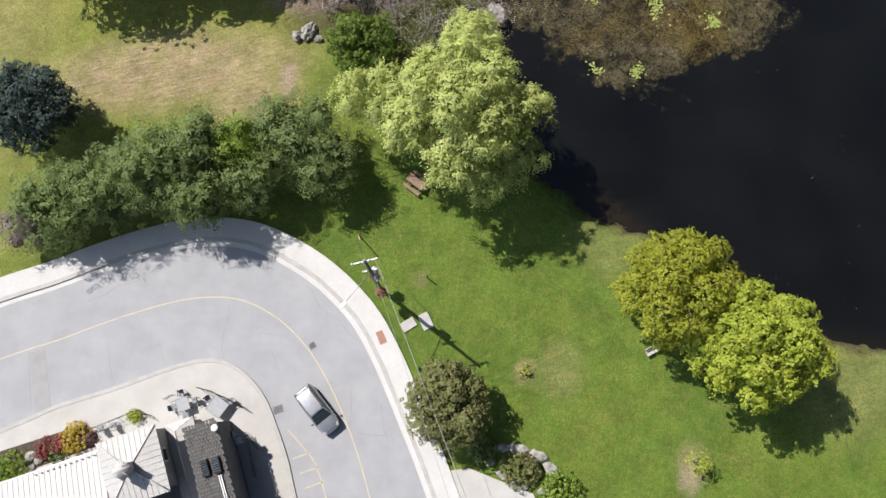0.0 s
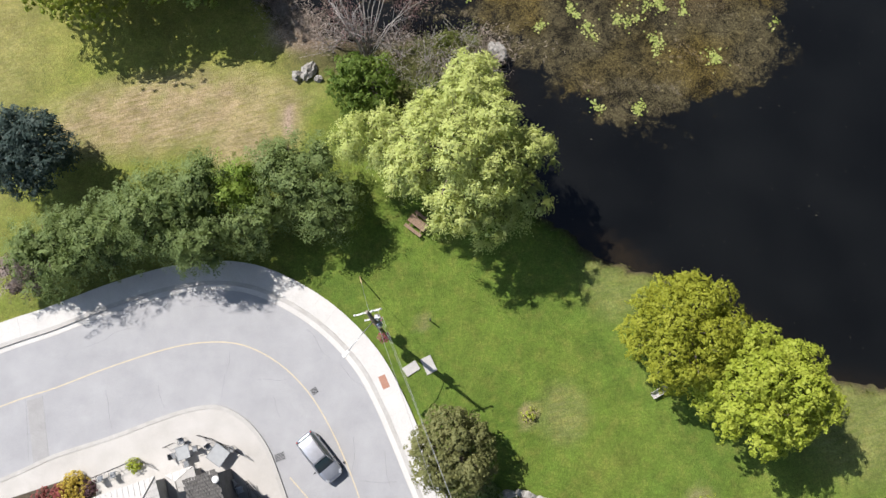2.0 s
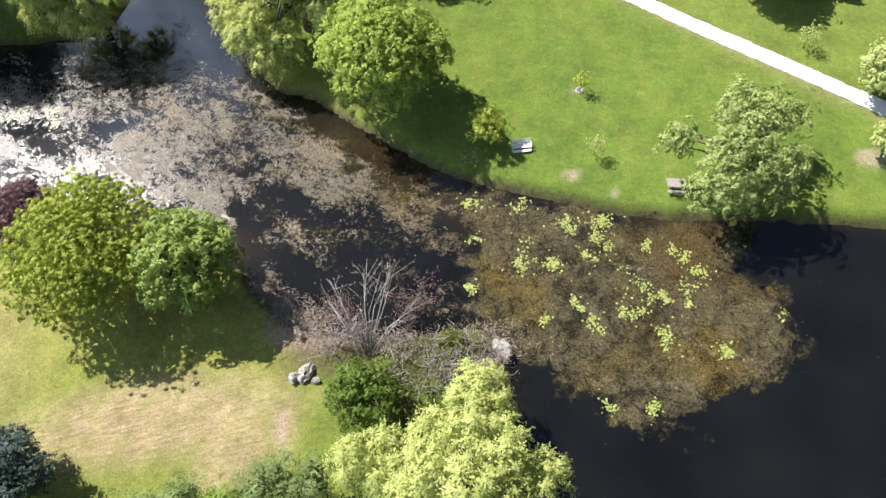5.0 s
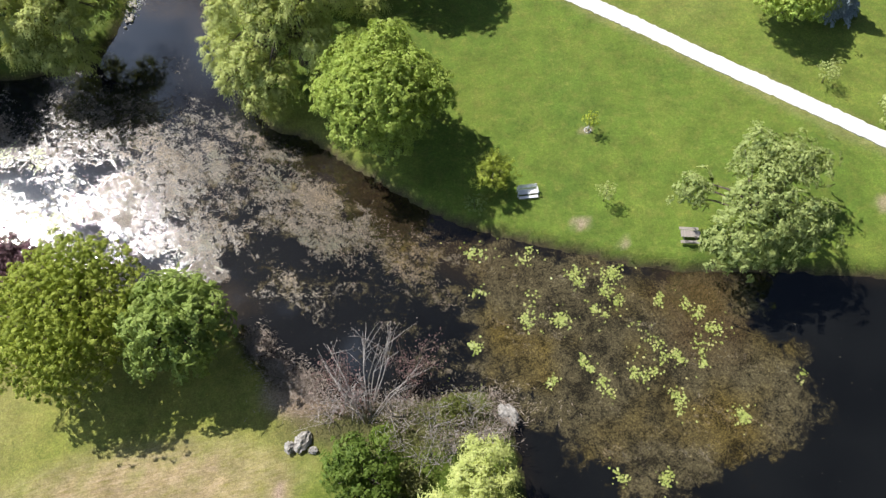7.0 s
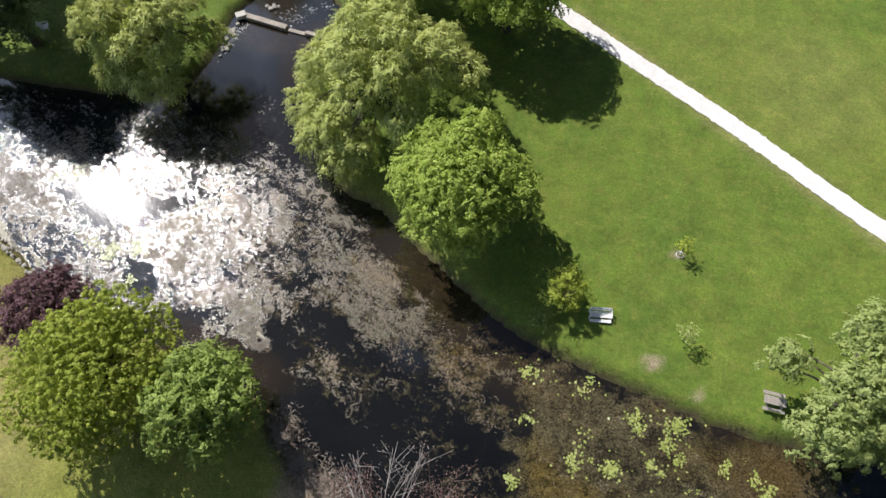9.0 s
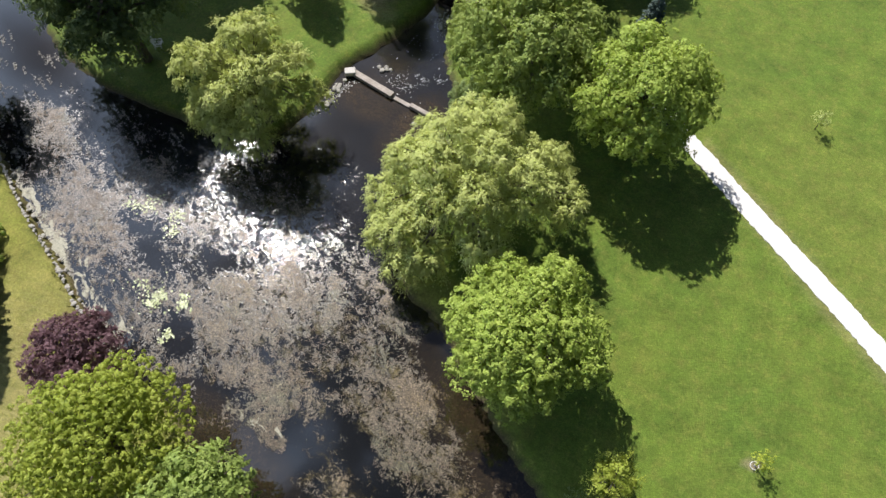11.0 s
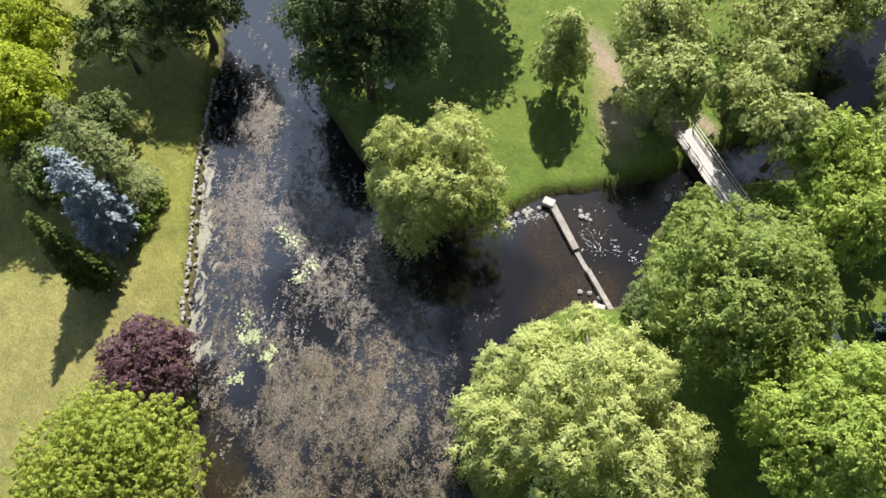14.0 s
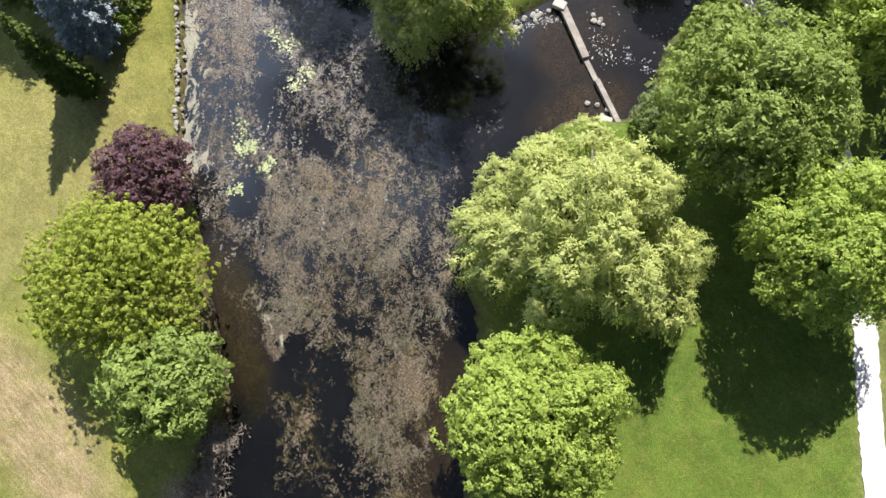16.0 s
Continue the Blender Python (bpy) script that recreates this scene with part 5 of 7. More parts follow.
# ---------------------------------------------------------------- pond growth
def build_weed_bits():
    """Floating shreds of waterweed."""
    rng = np.random.default_rng(70)
    P = np.stack([rng.uniform(-78, 35, 420000), rng.uniform(28, 78, 420000)], 1)
    keep = (rng.uniform(0, 1, len(P)) < np.clip(weed_cover(P) * 1.8 - 0.5, 0, 0.8)) & (outside(P, SHORE) < -0.3)
    P = P[keep]
    clot = wobble(P[:, 0], P[:, 1], 2.2, 71) + 0.8 * wobble(P[:, 0], P[:, 1], 0.8, 72)
    P = P[clot > 0.1][:38000]
    n = len(P)
    a = radians(-58 + 90) + rng.normal(0, 1.3, n)
    along = np.stack([np.cos(a), np.sin(a), np.zeros(n)], 1)
    c = np.concatenate([P, WATER + rng.uniform(0.012, 0.04, (n, 1))], 1)
    nor = unit(np.array((0, 0, 1.0)) + rng.normal(0, 0.2, (n, 3)))
    L = rng.uniform(0.10, 0.40, n)
    q = leaf_quads(c, nor, along, L, rng.uniform(0.022, 0.055, n), rng)
    tagged(new("waterweed", quads_mesh("waterweed", q, LEAF["weed"])), "brown floating shreds of waterweed on the pond", "waterweed", kind="stuff")
    # broad pale leaves drifted into ragged rafts on the river
    P = np.stack([rng.uniform(-78, -24, 150000), rng.uniform(50, 78, 150000)], 1)
    P = P[outside(P, SHORE) < -0.25]
    u = (P[:, 0] * 0.87 - P[:, 1] * 0.5) * 0.55
    w = (P[:, 0] * 0.5 + P[:, 1] * 0.87) * 1.25
    raft = 0.9 * wobble(u, w, 5.5, 171) + 0.8 * wobble(u, w, 1.7, 172) + 0.7 * wobble(P[:, 0], P[:, 1], 0.7, 173)
    raft += 0.5 * np.clip(1.6 - np.abs(outside(P, SHORE)) / 3.2, -0.4, 1) * (P[:, 1] < 74.5 - 0.52 * (P[:, 0] + 76)) - 0.55
    raft -= 1.0 * np.clip((P[:, 0] + 33) / 8, 0, 1)
    P = P[raft > 0.45][:4500]
    n = len(P)
    c = np.concatenate([P, WATER + rng.uniform(0.015, 0.05, (n, 1))], 1)
    L = rng.uniform(0.10, 0.30, n)
    q = leaf_quads(c, unit(np.array((0, 0, 1.0)) + rng.normal(0, 0.22, (n, 3))), rng.normal(0, 1, (n, 3)) * (1, 1, 0), L, L * rng.uniform(0.25, 0.55, n), rng)
    tagged(new("drift_leaves", quads_mesh("drift_leaves", q, LEAF["drift"])), "pale grey-green leaves drifted into rafts on the river", "leaves", kind="stuff")
    # pale leaves and litter adrift on the open water
    m = 130
    P = np.stack([rng.uniform(-30, 42, m * 3), rng.uniform(4, 60, m * 3)], 1)
    P = P[(outside(P, SHORE) < -0.4)][:m]
    m = len(P)
    q = leaf_quads(np.concatenate([P, np.full((m, 1), WATER + 0.02)], 1), np.tile((0, 0, 1.0), (m, 1)), rng.normal(0, 1, (m, 3)) * (1, 1, 0), rng.uniform(0.05, 0.11, m), rng.uniform(0.04, 0.09, m), rng)
    tagged(new("floating_leaves", quads_mesh("floating_leaves", q, LEAF["litter"])), "pale fallen leaves adrift on the water", "leaves", kind="stuff")


def pad_mesh(seed, mat):
    rng = np.random.default_rng(seed)
    verts = [(0, 0, 0.004)]
    for i in range(9):
        t = 0.3 + (2 * math.pi - 0.6) * i / 8
        k = rng.uniform(0.9, 1.08)
        verts.append((math.cos(t) * k, math.sin(t) * k, rng.uniform(-0.02, 0.10)))
    return mesh_of("lily_pad", verts, [(0, 1 + i, 2 + i) for i in range(8)], mat)


def lily_cluster(seed, x, y, r, n, label, pads):
    """Round notched pads lying in a loose patch."""
    rng = np.random.default_rng(seed)
    patch = tagged(new("lily_patch"), label, "lily pads", "lily patches")
    patch.location = (x, y, WATER + 0.02)
    hearts = [(rng.normal(0, 0.42) * r, rng.normal(0, 0.42) * r) for _ in range(3)]
    for k in range(int(n * 1.8)):
        hx, hy = hearts[rng.integers(3)]
        s = r * (0.26 if rng.uniform() < 0.86 else 0.8)
        q = rng.uniform(0.06, 0.135)
        part("lily_pad", pads[k % 5], patch, m=pose(hx + rng.normal(0, s), hy + rng.normal(0, s), 0.002 * (k % 20), rng.normal(0, 5), rng.normal(0, 5), rng.uniform(0, 360)) @ Matrix.Diagonal((q, q * rng.uniform(0.8, 1.0), q, 1)))


def lily_material(name, tones):
    m, n, l, p = material(name)
    info = n.new("ShaderNodeObjectInfo")
    col = ramp(m, info.outputs["Random"], [(0.0, tones[0]), (0.35, tones[1]), (0.75, tones[2]), (1.0, tones[3])])
    l.new(mix(m, 1.0, col, ramp(m, noise_tex(m, coords(m), 9.0, 3, 0.6), [(0.3, (0.8,)), (0.7, (1.15,))]), "MULTIPLY"), p.inputs["Base Color"])
    p.inputs["Roughness"].default_value = 0.38
    return m


LILY = lily_material("lily_pad_skin", ((0.11, 0.135, 0.03), (0.23, 0.28, 0.055), (0.33, 0.385, 0.115), (0.40, 0.38, 0.15)))
PALE_LILY = lily_material("pale_lily_pad_skin", ((0.17, 0.20, 0.09), (0.30, 0.34, 0.15), (0.40, 0.45, 0.21), (0.47, 0.50, 0.27)))
PADS, PALE_PADS = [pad_mesh(k, LILY) for k in range(5)], [pad_mesh(k, PALE_LILY) for k in range(5)]
LILIES = [(3.1, 52.1, 1.3, 50), (16.1, 49.5, 1.6, 110), (12.6, 49.4, 1.0, 60), (10.3, 45.9, 1.3, 85), (16.5, 46.9, 0.9, 30), (14.3, 45.6, 0.9, 35), (7.2, 45.3, 1.0, 40), (8.4, 46.4, 1.3, 22), (22.7, 45.9, 1.2, 60), (20.3, 47.0, 0.8, 30),
          (25.2, 44.0, 0.9, 35), (23.5, 40.8, 0.8, 40), (21.6, 40.9, 0.9, 45), (19.1, 41.0, 1.3, 40), (17.5, 39.5, 1.1, 45), (12.7, 40.9, 0.8, 35), (14.1, 38.7, 1.0, 45), (2.7, 42.3, 0.8, 40), (20.6, 37.5, 1.2, 45), (26.3, 35.4, 0.9, 60),
          (14.5, 30.8, 0.7, 28), (18.3, 30.6, 0.9, 40), (8.5, 51.8, 1.4, 30), (3.0, 48.0, 0.9, 22), (9.5, 39.3, 0.8, 24), (32.7, 39.6, 0.7, 12), (24.2, 42.3, 1.5, 26), (18.9, 43.2, 1.6, 22)]


def build_lilies():
    for i, (x, y, r, n) in enumerate(LILIES):
        lily_cluster(100 + i, x, y, r, n, "yellow-green lily pads in a dense patch on the pond" if n > 38 else "loose scatter of yellow-green lily pads on the pond", PADS)
    for i, (x, y, r, n) in enumerate(((-39.3, 56.1, 1.3, 90), (-37.3, 57.6, 0.9, 45), (-36.9, 54.3, 0.7, 35), (-46.5, 64.8, 1.3, 35), (-43.7, 65.4, 1.2, 30), (-48.4, 64.5, 1.0, 24), (-43.2, 63.9, 1.2, 28), (-41.6, 57.2, 1.4, 26))):
        lily_cluster(140 + i, x, y, r, n, "pale green lily pads near the stone edging", PALE_PADS)


def build_shore_grass():
    """Rank grass and reeds along the water's edge."""
    rng = np.random.default_rng(75)
    n = 60000
    P = np.stack([rng.uniform(-66, 45, n), rng.uniform(0, 92, n)], 1)
    d = outside(P, SHORE) + 0.3 * wobble(P[:, 0], P[:, 1], 2.5, 76)
    P = P[(d > 0.0) & (d < 0.75)]
    c = np.concatenate([P, -0.55 + 0.7 * np.clip((outside(P, SHORE)[:, None]) / 0.8, 0, 1)], 1)
    m = len(c)
    lean = rng.normal(0, 0.7, (m, 3)) * (1, 1, 0) + (0, 0, 0.8)
    q = leaf_quads(c, unit(rng.normal(0, 1, (m, 3)) * (1, 1, 0.3) + (0, 0, 0.5)), lean, 0.45, 0.07, rng)
    tagged(new("shore_grass", quads_mesh("shore_grass", q, LEAF["bank"])), "rank green and straw grass along the water's edge", "grass", kind="stuff")
    # bleached reeds on the spit
    n = 9000
    spots = rng.choice(5, n, p=(0.30, 0.2, 0.14, 0.2, 0.16))
    cx, cy, sx, sy = np.array((-13.4, -3, 4.2, -15.6, -17.6))[spots], np.array((38.7, 36.6, 35.8, 40.4, 42.6))[spots], np.array((1.3, 5.0, 0.9, 0.8, 0.7))[spots], np.array((0.9, 0.7, 1.2, 0.8, 0.9))[spots]
    c = np.stack([cx + sx * rng.normal(0, 1, n), cy + sy * rng.normal(0, 1, n) - 0.25 * sx * rng.normal(0, 0.5, n), np.full(n, -0.25) + rng.uniform(0, 0.35, n)], 1)
    q = leaf_quads(c, unit(rng.normal(0, 1, (n, 3)) + (0, 0, 1.0)), rng.normal(0, 1, (n, 3)) * (1, 1, 0.25), 0.55, 0.05, rng)
    tagged(new("dry_reeds", quads_mesh("dry_reeds", q, LEAF["straw"])), "flattened bleached reeds on the muddy spit", "reeds", kind="stuff")


LEAF["weed"] = leaf_material("drifting_weed", (0.048, 0.037, 0.026), (0.135, 0.108, 0.072), (0.31, 0.26, 0.185), 0.05)
LEAF["drift"] = leaf_material("drifted_leaves", (0.075, 0.072, 0.054), (0.185, 0.178, 0.142), (0.36, 0.35, 0.295), 0.05)
LEAF["litter"] = leaf_material("fallen_leaves", (0.10, 0.095, 0.05), (0.19, 0.18, 0.11), (0.32, 0.31, 0.23), 0.05)
LEAF["bank"] = leaf_material("bank_grass", (0.05, 0.07, 0.012), (0.12, 0.15, 0.03), (0.24, 0.23, 0.08), 0.3)
LEAF["straw"] = leaf_material("bleached_reed", (0.18, 0.15, 0.11), (0.30, 0.26, 0.20), (0.44, 0.39, 0.31), 0.15)
build_weed_bits()
build_lilies()
build_shore_grass()


# ---------------------------------------------------------------- thicket on the spit
def dead_shrub(seed, x, y, reach, height, stems, label, leaf=None, lean=(0, 0), leaves=9, wood=BARK):
    rng = np.random.default_rng(seed)
    runs, tips = [], []
    for k in range(stems):
        a = rng.uniform(0, 6.28)
        end = Vector((math.cos(a) * reach * rng.uniform(0.4, 1) + lean[0], math.sin(a) * reach * rng.uniform(0.4, 1) + lean[1], height * rng.uniform(0.6, 1)))
        mid = end * 0.5 + Vector((0, 0, height * 0.12))
        runs.append([(Vector((rng.normal(0, 0.15), rng.normal(0, 0.15), -0.15)), 0.06), (mid + Vector((rng.normal(0, 0.25), rng.normal(0, 0.25), 0)), 0.036), (end, 0.014)])
        for j in range(5):
            s = mid.lerp(end, rng.uniform(0, 0.9))
            e = s + Vector((rng.normal(0, 0.8), rng.normal(0, 0.8), rng.uniform(0.1, 0.9))) + (end - mid) * 0.3
            runs.append([(s, 0.024), (s.lerp(e, 0.5) + Vector((0, 0, 0.1)), 0.017), (e, 0.010)])
            tips.append(e)
            tips.append(s.lerp(e, 0.6))
    shrub = new("bare_shrub")
    shrub.location = (x, y, -0.1)
    tagged(shrub, label, "shrub", "thicket on the spit")
    part("bare_wood", tubes("bare_wood", runs, wood, 5), shrub)
    if leaf:
        c = np.repeat(np.array([tuple(t) for t in tips]), leaves, 0) + rng.normal(0, 0.3, (len(tips) * leaves, 3))
        q = leaf_quads(c, unit(rng.normal(0, 1, c.shape) + (0, 0, 0.8)), rng.normal(0, 1, c.shape), 0.17, 0.09, rng)
        part("foliage", quads_mesh("foliage", q, LEAF[leaf]), shrub)


def build_thicket():
    dead_shrub(80, -7.2, 35.4, 4.6, 5.4, 17, "bare silvery branching shrub leaning over the water", "thicket", (0.2, 4.4), 2, DEADWOOD)
    dead_shrub(81, -3.6, 38.0, 1.9, 3.0, 8, "reddish withered shrub at the water's edge", "rosy", (0.4, 2.2))
    dead_shrub(82, -10.0, 38.2, 1.4, 2.2, 6, "reddish withered shrub at the water's edge", "rosy", (-0.3, 2.0))
    for i, (x, y, r, h, leaf) in enumerate(((-4.2, 35.8, 1.7, 2.2, "thicket"), (-1.4, 35.0, 1.8, 2.2, "bank"), (1.6, 35.8, 1.7, 1.8, "bank"), (-5.4, 33.2, 1.5, 2.0, "bank"), (3.0, 33.8, 1.4, 1.8, "thicket"), (-1.8, 32.2, 1.6, 2.4, "bank"), (-10.4, 36.4, 1.5, 1.8, "thicket"), (-8.6, 37.6, 1.5, 2.0, "rosy"), (0.2, 33.2, 1.6, 2.2, "thicket"))):
        dead_shrub(83 + i, x, y, r, h, 11, "tangled withered shrub on the muddy spit" if leaf != "bank" else "rank green and brown shrub on the muddy spit", leaf, wood=DEADWOOD, leaves=5)
    for i, (x, y, r, h, leaf) in enumerate(((-5.6, 34.0, 1.1, 1.6, "bushy"), (0.4, 36.4, 1.3, 1.6, "bank"), (-8.8, 33.4, 1.0, 1.2, "bank"), (2.2, 31.0, 1.2, 1.8, "bank"), (-3.6, 30.2, 1.5, 2.2, "olive"))):
        bush(95 + i, "shrub", x, y, r, h, leaf, "low green shrub in the thicket", 0.15, 0.32, 0.1, 3, "thicket on the spit")


LEAF["rosy"] = leaf_material("withered_rosy_leaves", (0.10, 0.06, 0.05), (0.21, 0.13, 0.11), (0.31, 0.21, 0.18), 0.2)
build_thicket()


# ---------------------------------------------------------------- rocks and edging
def rock_mesh(seed, size=(1, 1, 0.7), mat=ROCK, rough=0.22, level=2):
    rng = np.random.default_rng(seed)
    bm = bmesh.new()
    bmesh.ops.create_icosphere(bm, subdivisions=level, radius=0.5)
    cuts = unit(rng.normal(0, 1, (7, 3)))
    for v in bm.verts:
        p = np.array(v.co)
        for c in cuts:
            over = p @ c - 0.36
            if over > 0:
                p = p - c * over * 0.85
        p = p + rng.normal(0, 0.03 * rough / 0.22, 3)
        v.co = Vector(p * np.array(size) * 1.25)
    return finish(bm, "rock", mat)


def build_rocks():
    slab = new("flat_stone", rock_mesh(205, (1.9, 1.3, 0.8), ROCK, 0.3, 3))
    slab.matrix_basis = pose(5.2, 36.0, -0.2, 8, 0, -35)
    tagged(slab, "pale grey stone at the tip of the spit", "rock")
    for i, (x, y, s, turn) in enumerate(((-13.75, 33.4, (0.8, 0.95, 0.8), 10), (-12.7, 33.95, (1.15, 1.6, 1.0), -25), (-11.7, 33.1, (0.65, 0.55, 0.5), 0))):
        ob = new("boulder", rock_mesh(200 + i, s, ROCK, 0.35, 3))
        ob.matrix_basis = pose(x, y, 0.18, 0, 0, turn)
        tagged(ob, "pale grey boulder on the lawn beside the thicket", "rock", "boulders")
    for i, (x, y, s, turn) in enumerate(((7.9, -4.8, (1.7, 0.9, 0.5), -20), (9.0, -5.8, (1.3, 0.8, 0.5), -40), (6.4, -4.2, (1.6, 0.8, 0.5), -10), (4.9, -4.1, (1.4, 0.7, 0.4), 10), (5.0, -6.3, (1.3, 0.5, 0.4), -30), (6.3, -7.0, (1.5, 0.6, 0.4), -25), (3.9, -5.2, (0.7, 0.6, 0.4), 0), (8.3, -7.4, (1.0, 0.6, 0.4), 20))):
        ob = new("border_stone", rock_mesh(210 + i, s))
        ob.matrix_basis = pose(x, y, 0.12, 0, 0, turn)
        tagged(ob, "flat grey stone edging the planted bed", "rock", "bed stones")
    bush(230, "shrub", 6.3, -5.8, 1.6, 1.4, "olive", "low brownish shrub among the stones", 0.14, 0.3)
    bush(231, "shrub", 9.8, -7.3, 1.6, 1.4, "bushy", "low bright green shrub beside the stones", 0.14, 0.3)
    bush(232, "shrub", 3.4, -4.3, 1.2, 0.9, "hedge", "low green shrub under the crabapple", 0.14, 0.3)
    # stone edging along the west bank
    line = resample(curve_through([(-70.5, 66.6), (-64, 62.6), (-58, 59.1), (-50.1, 55.3), (-44, 52.1), (-38, 50.2)]), 125)
    d = np.gradient(line, axis=0)
    edging = tagged(new("stone_edging"), "pale rough stones edging the lawn at the water", "stone edging", kind="structure")
    meshes = [rock_mesh(240 + k, (1, 1, 0.8), EDGE, 0.22, 1) for k in range(6)]
    rng = random.Random(5)
    for row, (off, z) in enumerate(((0.25, -0.15), (-0.2, -0.62))):
        for i, (p, t) in enumerate(zip(line, d)):
            if rng.random() < (0.05 if row == 0 else 0.8):
                continue
            t = t / np.hypot(*t)
            nrm = np.array((t[1], -t[0]))
            q = p + nrm * (off + rng.uniform(-0.12, 0.12)) + t * rng.uniform(-0.1, 0.1)
            s = rng.uniform(0.18, 0.46)
            part("stone", meshes[rng.randrange(6)], edging, m=pose(q[0], q[1], z - 0.06 + rng.uniform(-0.1, 0.05), rng.uniform(-15, 15), rng.uniform(-15, 15), rng.uniform(0, 360)) @ Matrix.Diagonal((s, s * rng.uniform(0.6, 1.6), s * 0.8, 1)))
    # riprap at the weir and along the point
    for i in range(48):
        if i >= 32:
            x, y = (-30.8 + rng.gauss(0, 0.8), 102.1 + rng.gauss(0, 0.8)) if i >= 38 else (-34.3 + rng.uniform(-1, 1), 92.2 + rng.uniform(-0.4, 0.8))
        elif i < 26:
            x, y = -37.5 + rng.uniform(-0.5, 0.5), 83.5 + rng.uniform(0, 5.6)
        else:
            x, y = -26.3 + rng.uniform(-1.2, 1.2), 86.8 + rng.uniform(-1.2, 1.2)
        s = rng.uniform(0.25, 0.55)
        ob = new("bank_stone", meshes[i % 6])
        ob.matrix_basis = pose(x, y, WATER + 0.1, 0, 0, rng.uniform(0, 360)) @ Matrix.Diagonal((s, s, s, 1))
        tagged(ob, "pale stone at the water's edge near the weir", "rock", "bank stones")


build_rocks()


# ---------------------------------------------------------------- weir and footbridge
def build_weir():
    weir = tagged(new("weir"), "low timber weir of weathered beams with white water below", "weir")
    def beam(a, b, z, w, name="beam"):
        mid, L = ((a[0] + b[0]) / 2, (a[1] + b[1]) / 2), math.dist(a, b)
        part(name, box(name, (L, w, 0.5), PLANK, edge=0.03), weir, m=pose(mid[0], mid[1], z, 0, 0, math.degrees(math.atan2(b[1] - a[1], b[0] - a[0]))))
    beam((-36.9, 90.0), (-31.25, 88.95), -0.75, 0.72)
    beam((-28.8, 88.6), (-24.0, 87.9), -0.75, 0.5)
    beam((-31.25, 88.95), (-28.8, 88.6), -1.10, 0.5, "spillway")
    for x, y, turn, size in ((-37.2, 89.8, 32, (1.25, 0.9, 0.55)), (-24.9, 86.9, 40, (1.2, 0.9, 0.5)), (-23.8, 86.9, 10, (1.1, 0.7, 0.5))):
        part("abutment", box("abutment", size, CONCRETE, edge=0.08), weir, "pale concrete block", pose(x, y, -0.58, 0, 0, turn))
    rng = np.random.default_rng(77)
    def strewn(n, x, y, sx, sy, turn=0.0):
        d = rng.normal(0, 1, (n, 2)) * (sx, sy)
        ca, sa = math.cos(radians(turn)), math.sin(radians(turn))
        return np.stack([x + d[:, 0] * ca - d[:, 1] * sa, y + d[:, 0] * sa + d[:, 1] * ca, np.full(n, WATER + 0.02)], 1)
    # the chute, eddies below it, froth along the bank above it and rapids at the footbridge
    c = np.concatenate([strewn(90, -30.9, 91.0, 0.9, 1.3, 15), strewn(36, -29.2, 92.7, 0.5, 0.35), strewn(30, -27.4, 93.6, 0.4, 0.3), strewn(36, -32.6, 91.3, 1.5, 0.4, -25), strewn(30, -33.4, 95.6, 2.4, 0.35, 70), strewn(24, -30, 96, 2.2, 3.0),
                        strewn(110, -37.1, 86.4, 0.25, 1.3, -12), strewn(50, -36.5, 88.4, 0.5, 0.3, 50), strewn(210, -30.6, 102.0, 0.9, 1.0), strewn(40, -29.4, 99.6, 1.0, 1.4)])
    q = leaf_quads(c, unit(np.array((0, 0, 1.0)) + rng.normal(0, 0.3, c.shape)), rng.normal(0, 1, c.shape) * (0.7, 1, 0), rng.uniform(0.05, 0.28, len(c)), rng.uniform(0.02, 0.07, len(c)), rng)
    tagged(new("foam", quads_mesh("foam", q, FOAM)), "flecks of white foam below the weir", "foam", kind="stuff")


def build_bridge():
    a, b = Vector((-36.6, 107.2, 0)), Vector((-23.6, 105.0, 0))
    L, turn = (b - a).length, math.degrees(math.atan2(b.y - a.y, b.x - a.x))
    bridge = tagged(new("footbridge"), "weathered wooden footbridge with slim railings over the stream", "bridge")
    bridge.matrix_basis = pose(a.x, a.y, 0.35, 0, 0, turn)
    for y in (-0.8, 0.8):
        part("girder", box("girder", (L, 0.18, 0.4), BROWNWOOD, (L / 2, y, -0.24), edge=0.01), bridge)
    plank = box("plank", (0.19, 2.4, 0.05), DECK, edge=0.006)
    n = int(L / 0.21)
    for i in range(n):
        part("plank", plank, bridge, m=pose((i + 0.5) * L / n, 0.02 * ((i * 7) % 3 - 1), 0.0, 0, 0, 0.4 * ((i * 5) % 3 - 1)))
    post = box("post", (0.09, 0.09, 1.15), BROWNWOOD, edge=0.008)
    # rails take the pale deck tone to paint in the sunshine on them
    rail = box("rail", (L, 0.09, 0.09), DECK, edge=0.008)
    for y in (-1.16, 1.16):
        for i in range(6):
            part("post", post, bridge, m=pose(0.1 + i * (L - 0.2) / 5, y, 0.5))
        for z in (0.55, 1.06):
            part("rail", rail, bridge, m=pose(L / 2, y * 0.93, z))


DECK = mottled("bleached_deck", (0.40, 0.37, 0.34), (0.62, 0.58, 0.54), 2.0, 0.85, 12, 0.4)
FOAM = mottled("foam", (0.65, 0.66, 0.66), (0.85, 0.86, 0.86), 3.0, 0.6)
build_weir()
build_bridge()


